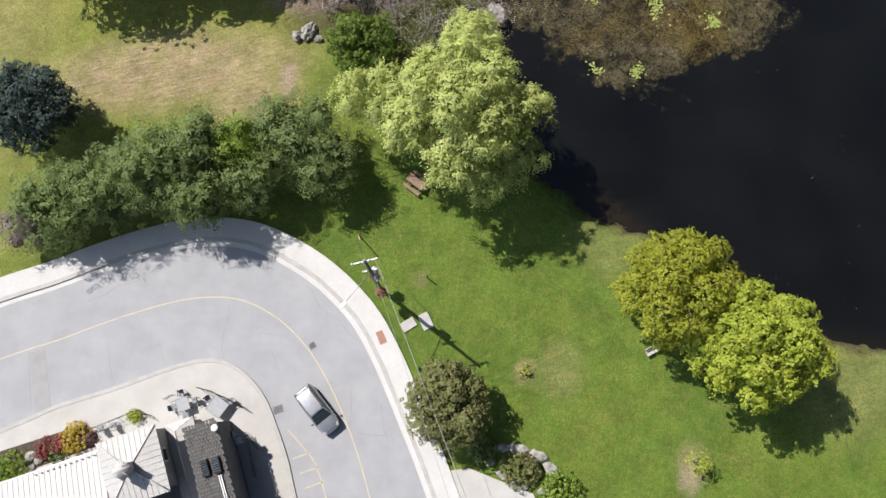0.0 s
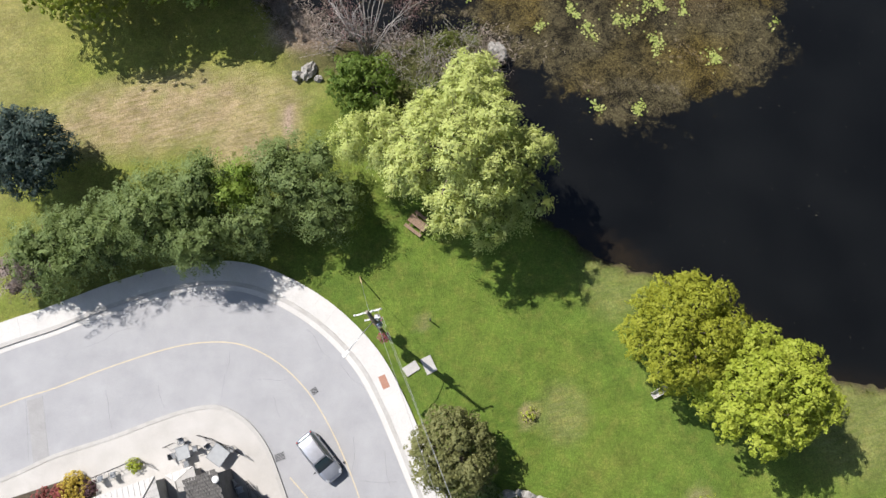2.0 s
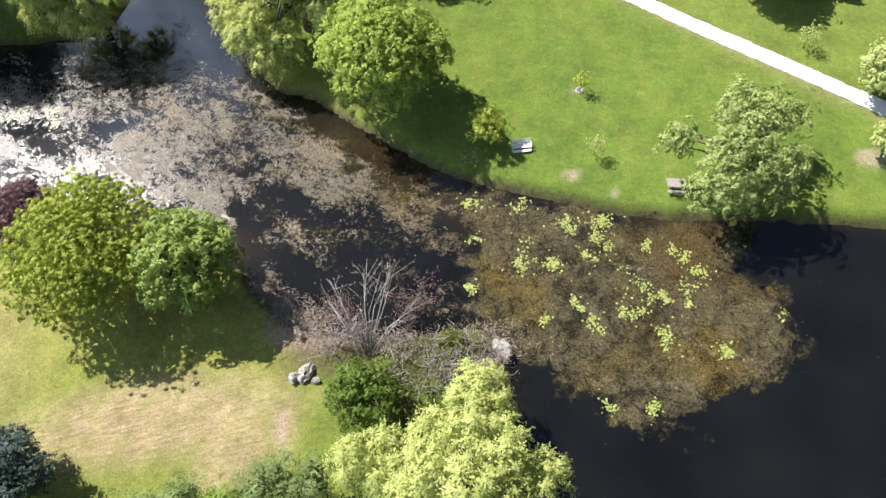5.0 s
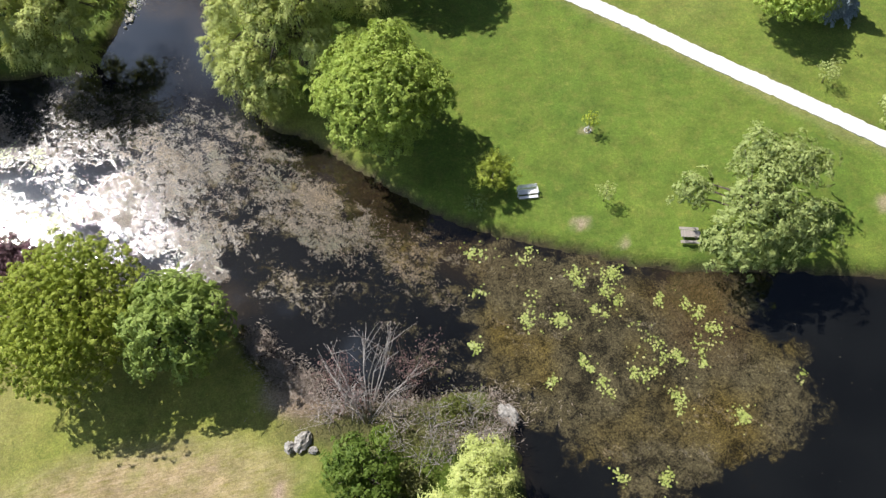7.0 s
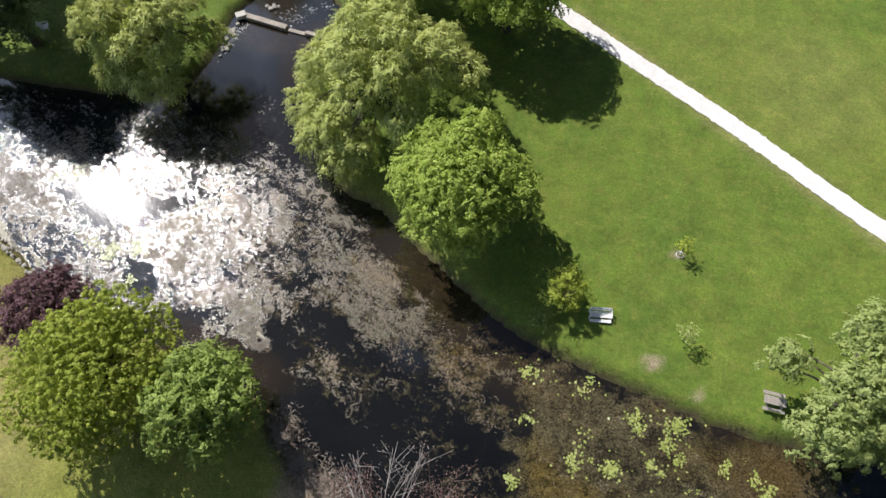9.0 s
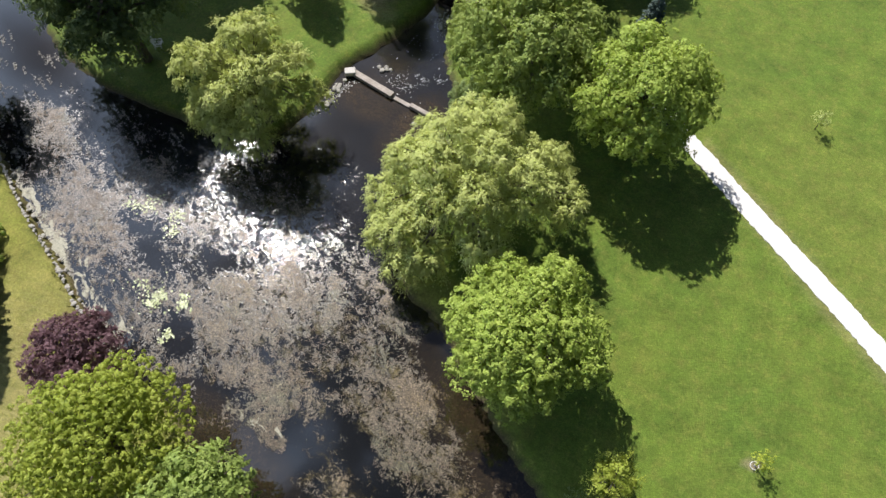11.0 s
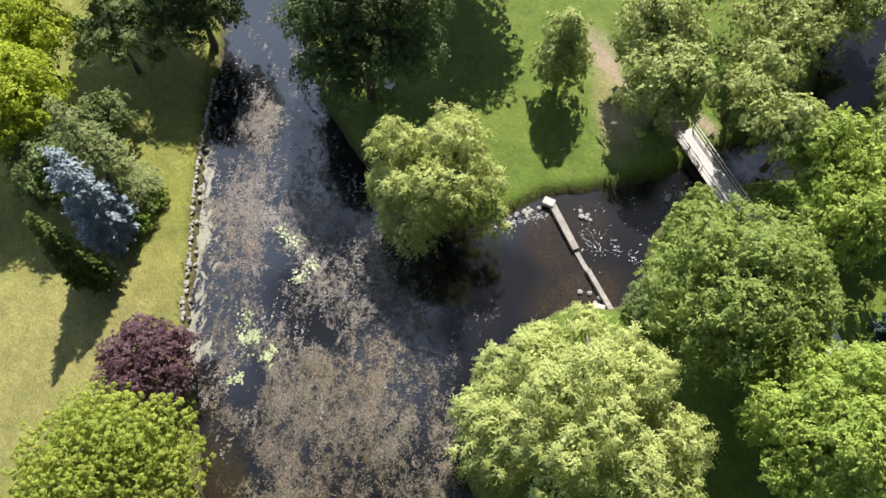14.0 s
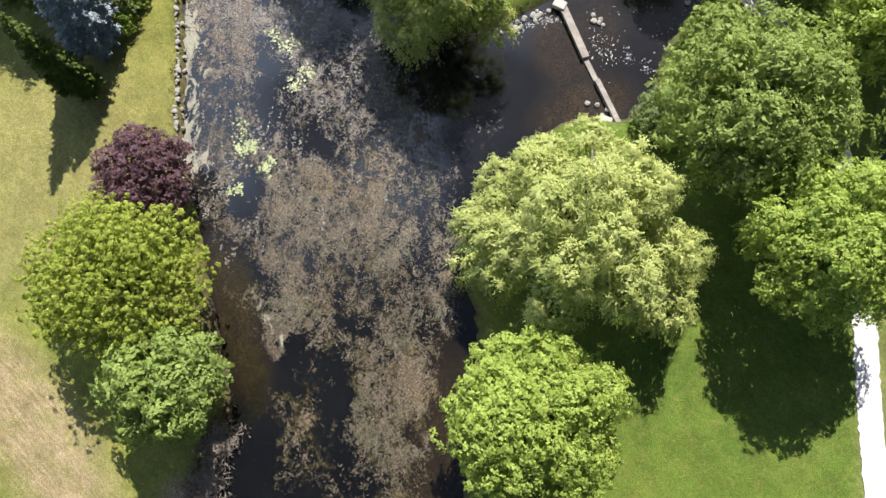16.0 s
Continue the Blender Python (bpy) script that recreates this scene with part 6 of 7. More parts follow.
# ---------------------------------------------------------------- park furniture
def picnic_table(x, y, turn, mat, label, length=1.9):
    t = tagged(new("picnic_table"), label, "picnic table")
    t.matrix_basis = pose(x, y, 0.0, 0, 0, turn)
    board = box("board", (length, 0.14, 0.045), mat, edge=0.008)
    for k in range(5):
        part("tabletop_board", board, t, m=pose(0, (k - 2) * 0.152, 0.75))
    for side in (-1, 1):
        for k in range(2):
            part("bench_board", board, t, m=pose(0, side * (0.68 + 0.15 * k), 0.44))
    for x0 in (-0.62 * length / 1.9, 0.62 * length / 1.9):
        part("crossbeam", box("crossbeam", (0.06, 1.62, 0.09), mat, edge=0.006), t, m=pose(x0, 0, 0.38))
        part("crossbeam", box("crossbeam", (0.06, 0.74, 0.08), mat, edge=0.006), t, m=pose(x0, 0, 0.69))
        for side in (-1, 1):
            part("leg", box("leg", (0.06, 0.09, 0.86), mat, edge=0.006), t, m=pose(x0 + 0.05, side * 0.46, 0.36, side * 32, 0, 0))
    return t


def white_bench(x, y, turn):
    t = tagged(new("garden_bench"), "wide white slatted garden bench on the lawn", "bench")
    t.matrix_basis = pose(x, y, 0, 0, 0, turn)
    for k in range(5):
        part("seat_slat", box("seat_slat", (2.0, 0.11, 0.035), WHITE, edge=0.006), t, m=pose(0, -0.24 + 0.125 * k, 0.44))
    for k in range(4):
        part("back_slat", box("back_slat", (2.0, 0.03, 0.10), WHITE, edge=0.006), t, m=pose(0, 0.40 + 0.03 * k, 0.55 + 0.13 * k, -12, 0, 0))
    for sx in (-1.02, 1.02):
        part("arm", box("arm", (0.09, 0.78, 0.05), WHITE, edge=0.01), t, m=pose(sx, 0.05, 0.68))
        for sy in (-0.3, 0.38):
            part("leg", box("leg", (0.08, 0.08, 0.68), WHITE, edge=0.008), t, m=pose(sx, sy, 0.33))
    part("footrest", box("footrest", (2.0, 0.3, 0.04), WHITE, edge=0.008), t, m=pose(0, -0.55, 0.26))
    return t


def park_bench(x, y, turn):
    t = tagged(new("park_bench"), "pale weathered park bench beside the maple", "bench")
    t.matrix_basis = pose(x, y, 0, 0, 0, turn)
    for k in range(4):
        part("seat_slat", box("seat_slat", (1.5, 0.1, 0.04), DECK, edge=0.006), t, m=pose(0, -0.18 + 0.12 * k, 0.45))
    for k in range(3):
        part("back_slat", box("back_slat", (1.5, 0.035, 0.1), DECK, edge=0.006), t, m=pose(0, 0.32 + 0.03 * k, 0.58 + 0.14 * k, -10, 0, 0))
    for sx in (-0.6, 0.6):
        part("frame", box("frame", (0.06, 0.6, 0.06), DARKMETAL, edge=0.006), t, m=pose(sx, 0.05, 0.40))
        for sy in (-0.2, 0.28):
            part("leg", box("leg", (0.06, 0.06, 0.42), DARKMETAL, edge=0.006), t, m=pose(sx, sy, 0.2))


def sapling(seed, x, y, h, r, leaf, label, guard=False):
    rng = np.random.default_rng(seed)
    tree = tagged(new("sapling"), label, "tree", "saplings")
    tree.location = (x, y, 0)
    part("trunk", tubes("trunk", [[(Vector((0, 0, -0.1)), 0.05), (Vector((0.05, 0.02, h * 0.6)), 0.03), (Vector((0, 0.05, h)), 0.01)]], BARK, 6), tree)
    part("crown", quads_mesh("crown", crown_quads([(0, 0, h * 0.68, r, h * 0.3), (r * 0.4, -r * 0.3, h * 0.5, r * 0.6, h * 0.18)], rng, 0.28, 0.13, 0.5, ragged=0.25, gaps=0.35), LEAF[leaf]), tree)
    if guard:
        part("trunk_guard", tubes("trunk_guard", [[(Vector((0, 0, 0)), 0.09), (Vector((0, 0, 0.7)), 0.085)]], WHITE, 8), tree, "white plastic trunk guard")
        rim = [(Vector((0.36 * math.cos(a), 0.36 * math.sin(a), 0.045)), 0.045) for a in np.linspace(0, 2 * math.pi, 13)]
        part("mulch_ring", tubes("mulch_ring", [rim], GRAVEL, 6), tree, "pale stone ring")


WHITE = mottled("white_paint", (0.70, 0.70, 0.69), (0.80, 0.80, 0.79), 2.0, 0.5, 12, 0.1)
DARKMETAL = mottled("dark_metal", (0.03, 0.03, 0.032), (0.06, 0.06, 0.062), 4.0, 0.45, 20, 0.1, 0.6)
STEEL = mottled("galvanised_steel", (0.42, 0.43, 0.44), (0.58, 0.59, 0.60), 5.0, 0.4, 20, 0.1, 0.8)


def build_park_things():
    picnic_table(-2.4, 18.9, -38, BROWNWOOD, "brown wooden picnic table at the willow's edge", 1.8)
    picnic_table(24.1, 53.2, -4, PLANK, "grey weathered picnic table beside the airy tree", 1.9)
    white_bench(8.5, 58.6, 6)
    park_bench(18.0, 4.0, 28)
    sapling(300, 15.6, 66.5, 2.6, 0.7, "yellow_maple", "thin yellow-green sapling with a pale stone ring", True)
    sapling(301, 16.2, 57.6, 2.8, 0.8, "pale", "thin pale green sapling on the lawn")
    sapling(302, 20.8, -5.2, 2.4, 0.8, "yellow_maple", "yellow-green sapling on a straw-dry patch")
    sapling(303, 6.9, 2.3, 0.7, 0.5, "yellow_maple", "tiny yellowing seedling on the lawn")
    sapling(304, 12.4, 104.5, 2.6, 0.7, "pale", "thin sapling beyond the gravel path")
    sapling(305, 42.5, 72.5, 3.0, 1.0, "pale", "slim sapling beside the gravel path")
    sapling(306, 3.0, 57.0, 1.4, 0.9, "hedge", "grey-green seedling at the water's edge")
    post = tagged(new("marker_post"), "short dark wooden post on the lawn", "post")
    post.location = (-1.35, 10.3, 0)
    part("shaft", tubes("shaft", [[(Vector((0, 0, -0.1)), 0.06), (Vector((0, 0, 1.1)), 0.055)]], BARK, 8), post)
    part("cap", tubes("cap", [[(Vector((0, 0, 1.1)), 0.075), (Vector((0, 0, 1.15)), 0.06)]], DARKMETAL, 8), post)
    for x, y, turn, s in ((-3.0, 6.2, 32, (1.3, 0.85, 0.12)), (-1.5, 6.5, 25, (0.95, 1.45, 0.12))):
        ob = new("concrete_slab", box("concrete_slab", s, KERB, edge=0.02))
        ob.matrix_basis = pose(x, y, 0.05, 0, 0, turn)
        tagged(ob, "flat grey concrete slab lying in the grass", "slab")
    # garden ornament: a stone basin on a round plinth
    prof = [(0.95, 0), (0.95, 0.12), (0.35, 0.16), (0.22, 0.3), (0.2, 0.75), (0.6, 0.95), (0.62, 1.02), (0.5, 1.0), (0.1, 0.92), (0.12, 1.3), (0.0, 1.45)]
    seg = 20
    verts = [(r * math.cos(2 * math.pi * k / seg), r * math.sin(2 * math.pi * k / seg), z) for r, z in prof for k in range(seg)]
    faces = [(i * seg + k, i * seg + (k + 1) % seg, (i + 1) * seg + (k + 1) % seg, (i + 1) * seg + k) for i in range(len(prof) - 1) for k in range(seg)]
    ob = new("garden_fountain", mesh_of("garden_fountain", verts, faces, ROCK))
    ob.location = (-50.2, 32.9, 0)
    tagged(ob, "pale stone fountain basin on a round plinth", "fountain")
    chair = tagged(new("garden_chair"), "white garden chair in deep shade", "chair")
    chair.matrix_basis = pose(-58.8, 83.0, 0, 0, 0, 120)
    for k in range(5):
        part("seat_slat", box("seat_slat", (0.9, 0.13, 0.03), WHITE, edge=0.006), chair, m=pose(0, -0.3 + 0.15 * k, 0.4 - 0.03 * k))
    for k in range(5):
        part("back_slat", box("back_slat", (0.15, 0.03, 0.95), WHITE, edge=0.006), chair, m=pose(-0.34 + 0.17 * k, 0.5, 0.72, -22, 0, 0))
    for sx in (-0.5, 0.5):
        part("arm", box("arm", (0.14, 0.85, 0.03), WHITE, edge=0.006), chair, m=pose(sx, 0.05, 0.6))
        part("leg", box("leg", (0.1, 0.05, 0.6), WHITE, edge=0.006), chair, m=pose(sx, -0.32, 0.3))
        part("leg", box("leg", (0.1, 0.05, 0.4), WHITE, edge=0.006), chair, m=pose(sx, 0.4, 0.2))


build_park_things()


# ---------------------------------------------------------------- street things
def strip(name, pts, w, z, mat):
    a, b = ribbon(np.array(pts, float), w / 2, w / 2)
    return slab_between(name, a, b, z, z - 0.02, mat)


def utility_pole():
    pole = tagged(new("utility_pole"), "weathered wooden utility pole with crossarms, lamp and flower baskets", "utility pole")
    base, top = Vector((-5.46, 9.32, -0.3)), Vector((-5.50, 9.38, 12.7))
    def at(z):
        return base.lerp(top, (z - base.z) / (top.z - base.z))
    part("shaft", tubes("shaft", [[(at(-0.3), 0.18), (at(6), 0.16), (at(12.7), 0.12)]], POLEWOOD, 12), pole)
    for z, half, turn in ((12.4, 1.0, 14), (8.9, 0.6, 12)):
        part("crossarm", box("crossarm", (half * 2, 0.1, 0.12), WHITE, edge=0.01), pole, "pale painted crossarm", pose(*at(z), 0, 0, turn))
        for s in (-0.9, -0.35, 0.35, 0.9):
            c = at(z) + Vector((math.cos(radians(turn)), math.sin(radians(turn)), 0)) * half * s
            part("insulator", tubes("insulator", [[(c + Vector((0, 0, 0.06)), 0.05), (c + Vector((0, 0, 0.14)), 0.07), (c + Vector((0, 0, 0.24)), 0.035)]], WHITE, 8), pole)
        for s in (-1, 1):
            c = at(z) + Vector((math.cos(radians(turn)), math.sin(radians(turn)), 0)) * half * 0.6 * s
            part("arm_brace", tubes("arm_brace", [[(c, 0.018), (at(z - 0.7), 0.018)]], STEEL, 5), pole)
    for dx, dy, z in ((0.28, 0.22, 8.0), (0.34, -0.16, 6.8)):
        c = at(z) + Vector((dx, dy, 0))
        can = part("transformer", tubes("transformer", [[(c + Vector((0, 0, -0.5)), 0.22), (c + Vector((0, 0, 0.42)), 0.22), (c + Vector((0, 0, 0.48)), 0.16)]], STEEL, 14), pole, "grey steel transformer can")
        part("bushing", tubes("bushing", [[(c + Vector((0.08, 0, 0.46)), 0.035), (c + Vector((0.08, 0, 0.68)), 0.022)]], WHITE, 6), can)
    arm0, arm1 = at(7.9), Vector((-7.5, 6.85, 8.3))
    part("lamp_arm", tubes("lamp_arm", [[(arm0, 0.035), (arm0.lerp(arm1, 0.5) + Vector((0, 0, 0.3)), 0.032), (arm1, 0.03)]], STEEL, 8), pole)
    part("lamp_head", box("lamp_head", (0.62, 0.28, 0.14), WHITE, edge=0.05), pole, "pale street lamp head", pose(*arm1, 0, 0, 49))
    # two hanging flower baskets, one on each side of the shaft
    rng = np.random.default_rng(90)
    for s in (-1, 1):
        hook = at(3.1) + Vector((0.27, -0.70, 0)) * s
        part("basket_bracket", tubes("basket_bracket", [[(at(3.3), 0.02), (hook + Vector((0, 0, 0.30)), 0.018), (hook, 0.012)]], DARKMETAL, 6), pole)
        bm = bmesh.new()
        bmesh.ops.create_uvsphere(bm, u_segments=14, v_segments=8, radius=0.28)
        bmesh.ops.translate(bm, vec=hook - Vector((0, 0, 0.42)), verts=bm.verts)
        basket = part("flower_basket", finish(bm, "flower_basket", BARK, True), pole, "round hanging basket of red and pink flowers")
        c = np.array(tuple(hook)) + (0, 0, -0.35) + unit(rng.normal(0, 1, (620, 3))) * rng.uniform(0.2, 0.5, (620, 1))
        part("blossom", quads_mesh("blossom", leaf_quads(c[:320], unit(rng.normal(0, 1, (320, 3)) + (0, 0, 1)), rng.normal(0, 1, (320, 3)), 0.12, 0.11, rng), LEAF["blossom"]), basket)
        part("foliage", quads_mesh("foliage", leaf_quads(c[320:], unit(rng.normal(0, 1, (300, 3)) + (0, 0, 1)), rng.normal(0, 1, (300, 3)), 0.14, 0.09, rng), LEAF["bushy"]), basket)
    # stay wire with a tan guard
    foot, head = Vector((-7.54, 14.25, 0)), at(10.8)
    part("stay_wire", tubes("stay_wire", [[(foot, 0.014), (head, 0.014)]], STEEL, 6), pole)
    part("stay_guard", tubes("stay_guard", [[(foot, 0.05), (foot.lerp(head, 0.2), 0.05)]], TAN, 8), pole, "tan plastic guard")
    for dz, dx, far, r in ((12.6, 0.7, (9.3, -26, 12.6), 0.013), (9.1, 0.72, (9.0, -26, 9.4), 0.014), (7.2, 0.1, (7.0, -26, 7.6), 0.014)):
        a, e = at(dz) + Vector((dx, 0.18, 0)), Vector(far)
        run = [(a.lerp(e, s) - Vector((0, 0, 1.0 * 4 * s * (1 - s) * 0.7)), r) for s in np.linspace(0, 1, 15)]
        part("cable", tubes("cable", [run], CABLE, 5), pole)


def street_marks():
    for pts in ([(-13.0, -2.6), (-10.9, -4.9), (-10.2, -6.3), (-9.5, -8.4)],):
        ob = new("bay_line", strip("bay_line", curve_through(pts, 6), 0.1, 0.077, YELLOW))
        tagged(ob, "worn yellow parking bay line", "road marking", kind="structure")
    for a, c in (((-12.5, -4.95), (-11.0, -4.45)), ((-11.9, -6.15), (-10.3, -5.6)), ((-11.4, -7.3), (-9.85, -6.75)), ((-11.1, -8.6), (-9.5, -8.1))):
        ob = new("bay_line", strip("bay_line", [a, c], 0.1, 0.077, YELLOW))
        tagged(ob, "worn yellow parking bay line", "road marking", kind="structure")
    rng = random.Random(8)
    starts = [(-28.9, 4.6, -72, 3.4), (-18.6, 8.0, -84, 4.2), (-7.2, -2.9, -8, 3.2), (-9.0, 6.6, -50, 3.0), (-31, 8.2, 20, 5), (-12.0, 9.6, -40, 3.5), (-24.5, 5.0, -70, 2.2), (-35.6, 3.9, -77, 5.2), (-34.2, 4.2, -77, 5.2), (-7.8, 0.6, -100, 3.0), (-5.2, -0.6, -70, 3.0), (-16.0, 5.4, 10, 2.5), (-14.6, 3.9, -60, 2.0), (-22, 11.6, 8, 3)]
    for x, y, a, L in starts:
        pts, ang = [(x, y)], radians(a)
        for k in range(int(L / 0.3)):
            ang += rng.uniform(-0.35, 0.35) * (0.2 if L > 5 else 1)
            ang += (radians(a) - ang) * 0.25
            pts.append((pts[-1][0] + 0.3 * math.cos(ang), pts[-1][1] + 0.3 * math.sin(ang)))
        ob = new("road_crack", strip("road_crack", pts, 0.028, 0.0745, CRACK))
        tagged(ob, "dark sealed crack in the asphalt", "crack", kind="structure")
    a, c = np.array([(-35.5, 3.8), (-34.3, -1.3)]), np.array([(-34.2, 4.1), (-33.0, -0.9)])
    tagged(new("road_patch", slab_between("road_patch", resample(a, 6), resample(c, 6), 0.0735, 0.05, PATCH)), "paler repaired strip across the lane", "road patch", kind="structure")
    for x, y, turn, s in ((-13.9, -0.95, 20, (0.9, 0.7, 0.03)), (-11.2, 4.4, 35, (0.6, 0.6, 0.02)), (-8.9, -1.9, 0, (0.5, 0.5, 0.02))):
        grate = tagged(new("drain_grate"), "dark iron drain grate in the road", "drain")
        grate.matrix_basis = pose(x, y, 0.068, 0, 0, turn)
        part("frame", box("frame", s, CRACK, edge=0.004), grate)
        for k in range(5):
            part("bar", box("bar", (s[0] * 0.86, 0.05, 0.02), DARKMETAL), grate, m=pose(0, (k - 2) * s[1] * 0.17, s[2] / 2))
    plate = tagged(new("tactile_plate"), "rusty red tactile plate set in the pavement", "tactile plate")
    plate.matrix_basis = pose(-5.3, 5.1, 0.19, 0, 0, 24)
    part("panel", box("panel", (0.62, 1.15, 0.02), RUSTY, edge=0.004), plate)
    for i in range(5):
        for j in range(9):
            part("stud", STUD, plate, m=pose(-0.24 + 0.12 * i, -0.48 + 0.12 * j, 0.012))
    drive = [(0.55, -5.9), (2.2, -5.7), (4.2, -6.5), (7.4, -7.7), (9.5, -12), (6, -24), (3.4, -19.5), (-0.9, -7.2)]
    bm = bmesh.new()
    f = bm.faces.new([bm.verts.new((x, y, 0.1)) for x, y in drive])
    g = bmesh.ops.extrude_face_region(bm, geom=[f])
    bmesh.ops.translate(bm, vec=(0, 0, -0.3), verts=[v for v in g["geom"] if isinstance(v, bmesh.types.BMVert)])
    tagged(new("driveway", finish(bm, "driveway", CONCRETE)), "pale concrete driveway beside the planted bed", "driveway", kind="structure")


POLEWOOD = mottled("pole_wood", (0.16, 0.13, 0.10), (0.30, 0.26, 0.22), 4.0, 0.9, 14, 0.4)
CABLE = mottled("grey_cable", (0.25, 0.25, 0.24), (0.40, 0.40, 0.38), 4.0, 0.6)
TAN = mottled("tan_plastic", (0.45, 0.34, 0.18), (0.58, 0.46, 0.27), 4.0, 0.5)
CRACK = mottled("dark_sealant", (0.18, 0.18, 0.185), (0.30, 0.30, 0.305), 3.0, 0.7)
PATCH = mottled("pale_patch", (0.29, 0.285, 0.28), (0.34, 0.335, 0.33), 0.8, 0.9)
RUSTY = mottled("rusty_iron", (0.32, 0.16, 0.11), (0.44, 0.25, 0.18), 6.0, 0.8)
LEAF["blossom"] = leaf_material("blossom", (0.22, 0.02, 0.04), (0.50, 0.08, 0.16), (0.55, 0.22, 0.30), 0.2)
STUD = tubes("stud", [[(Vector((0, 0, 0)), 0.03), (Vector((0, 0, 0.012)), 0.022)]], RUSTY, 6)
utility_pole()
street_marks()


# ---------------------------------------------------------------- car
def loft(name, sections, mat, cap=True):
    """A skin over cross-sections of equal length: (x, [(y, z), ...]) for one half, mirrored."""
    rings = [[(x, y, z) for y, z in half] + [(x, -y, z) for y, z in reversed(half) if abs(y) > 1e-6] for x, half in sections]
    k = len(rings[0])
    verts = [v for r in rings for v in r]
    faces = [(i * k + j, i * k + (j + 1) % k, (i + 1) * k + (j + 1) % k, (i + 1) * k + j) for i in range(len(rings) - 1) for j in range(k)]
    if cap:
        faces += [tuple(reversed(range(k))), tuple((len(rings) - 1) * k + j for j in range(k))]
    me = mesh_of(name, verts, faces, mat, True)
    bm = bmesh.new()
    bm.from_mesh(me)
    bmesh.ops.recalc_face_normals(bm, faces=bm.faces)
    bm.to_mesh(me)
    bm.free()
    return me


def paint(name, col, rough=0.25, metal=0.5, coat=1.0):
    m, n, l, p = material(name)
    l.new(mix(m, 1.0, col, ramp(m, noise_tex(m, coords(m), 3.0, 3, 0.5), [(0.3, (0.93,)), (0.7, (1.05,))]), "MULTIPLY"), p.inputs["Base Color"])
    p.inputs["Roughness"].default_value, p.inputs["Metallic"].default_value, p.inputs["Coat Weight"].default_value = rough, metal, coat
    p.inputs["Coat Roughness"].default_value = 0.05
    return m


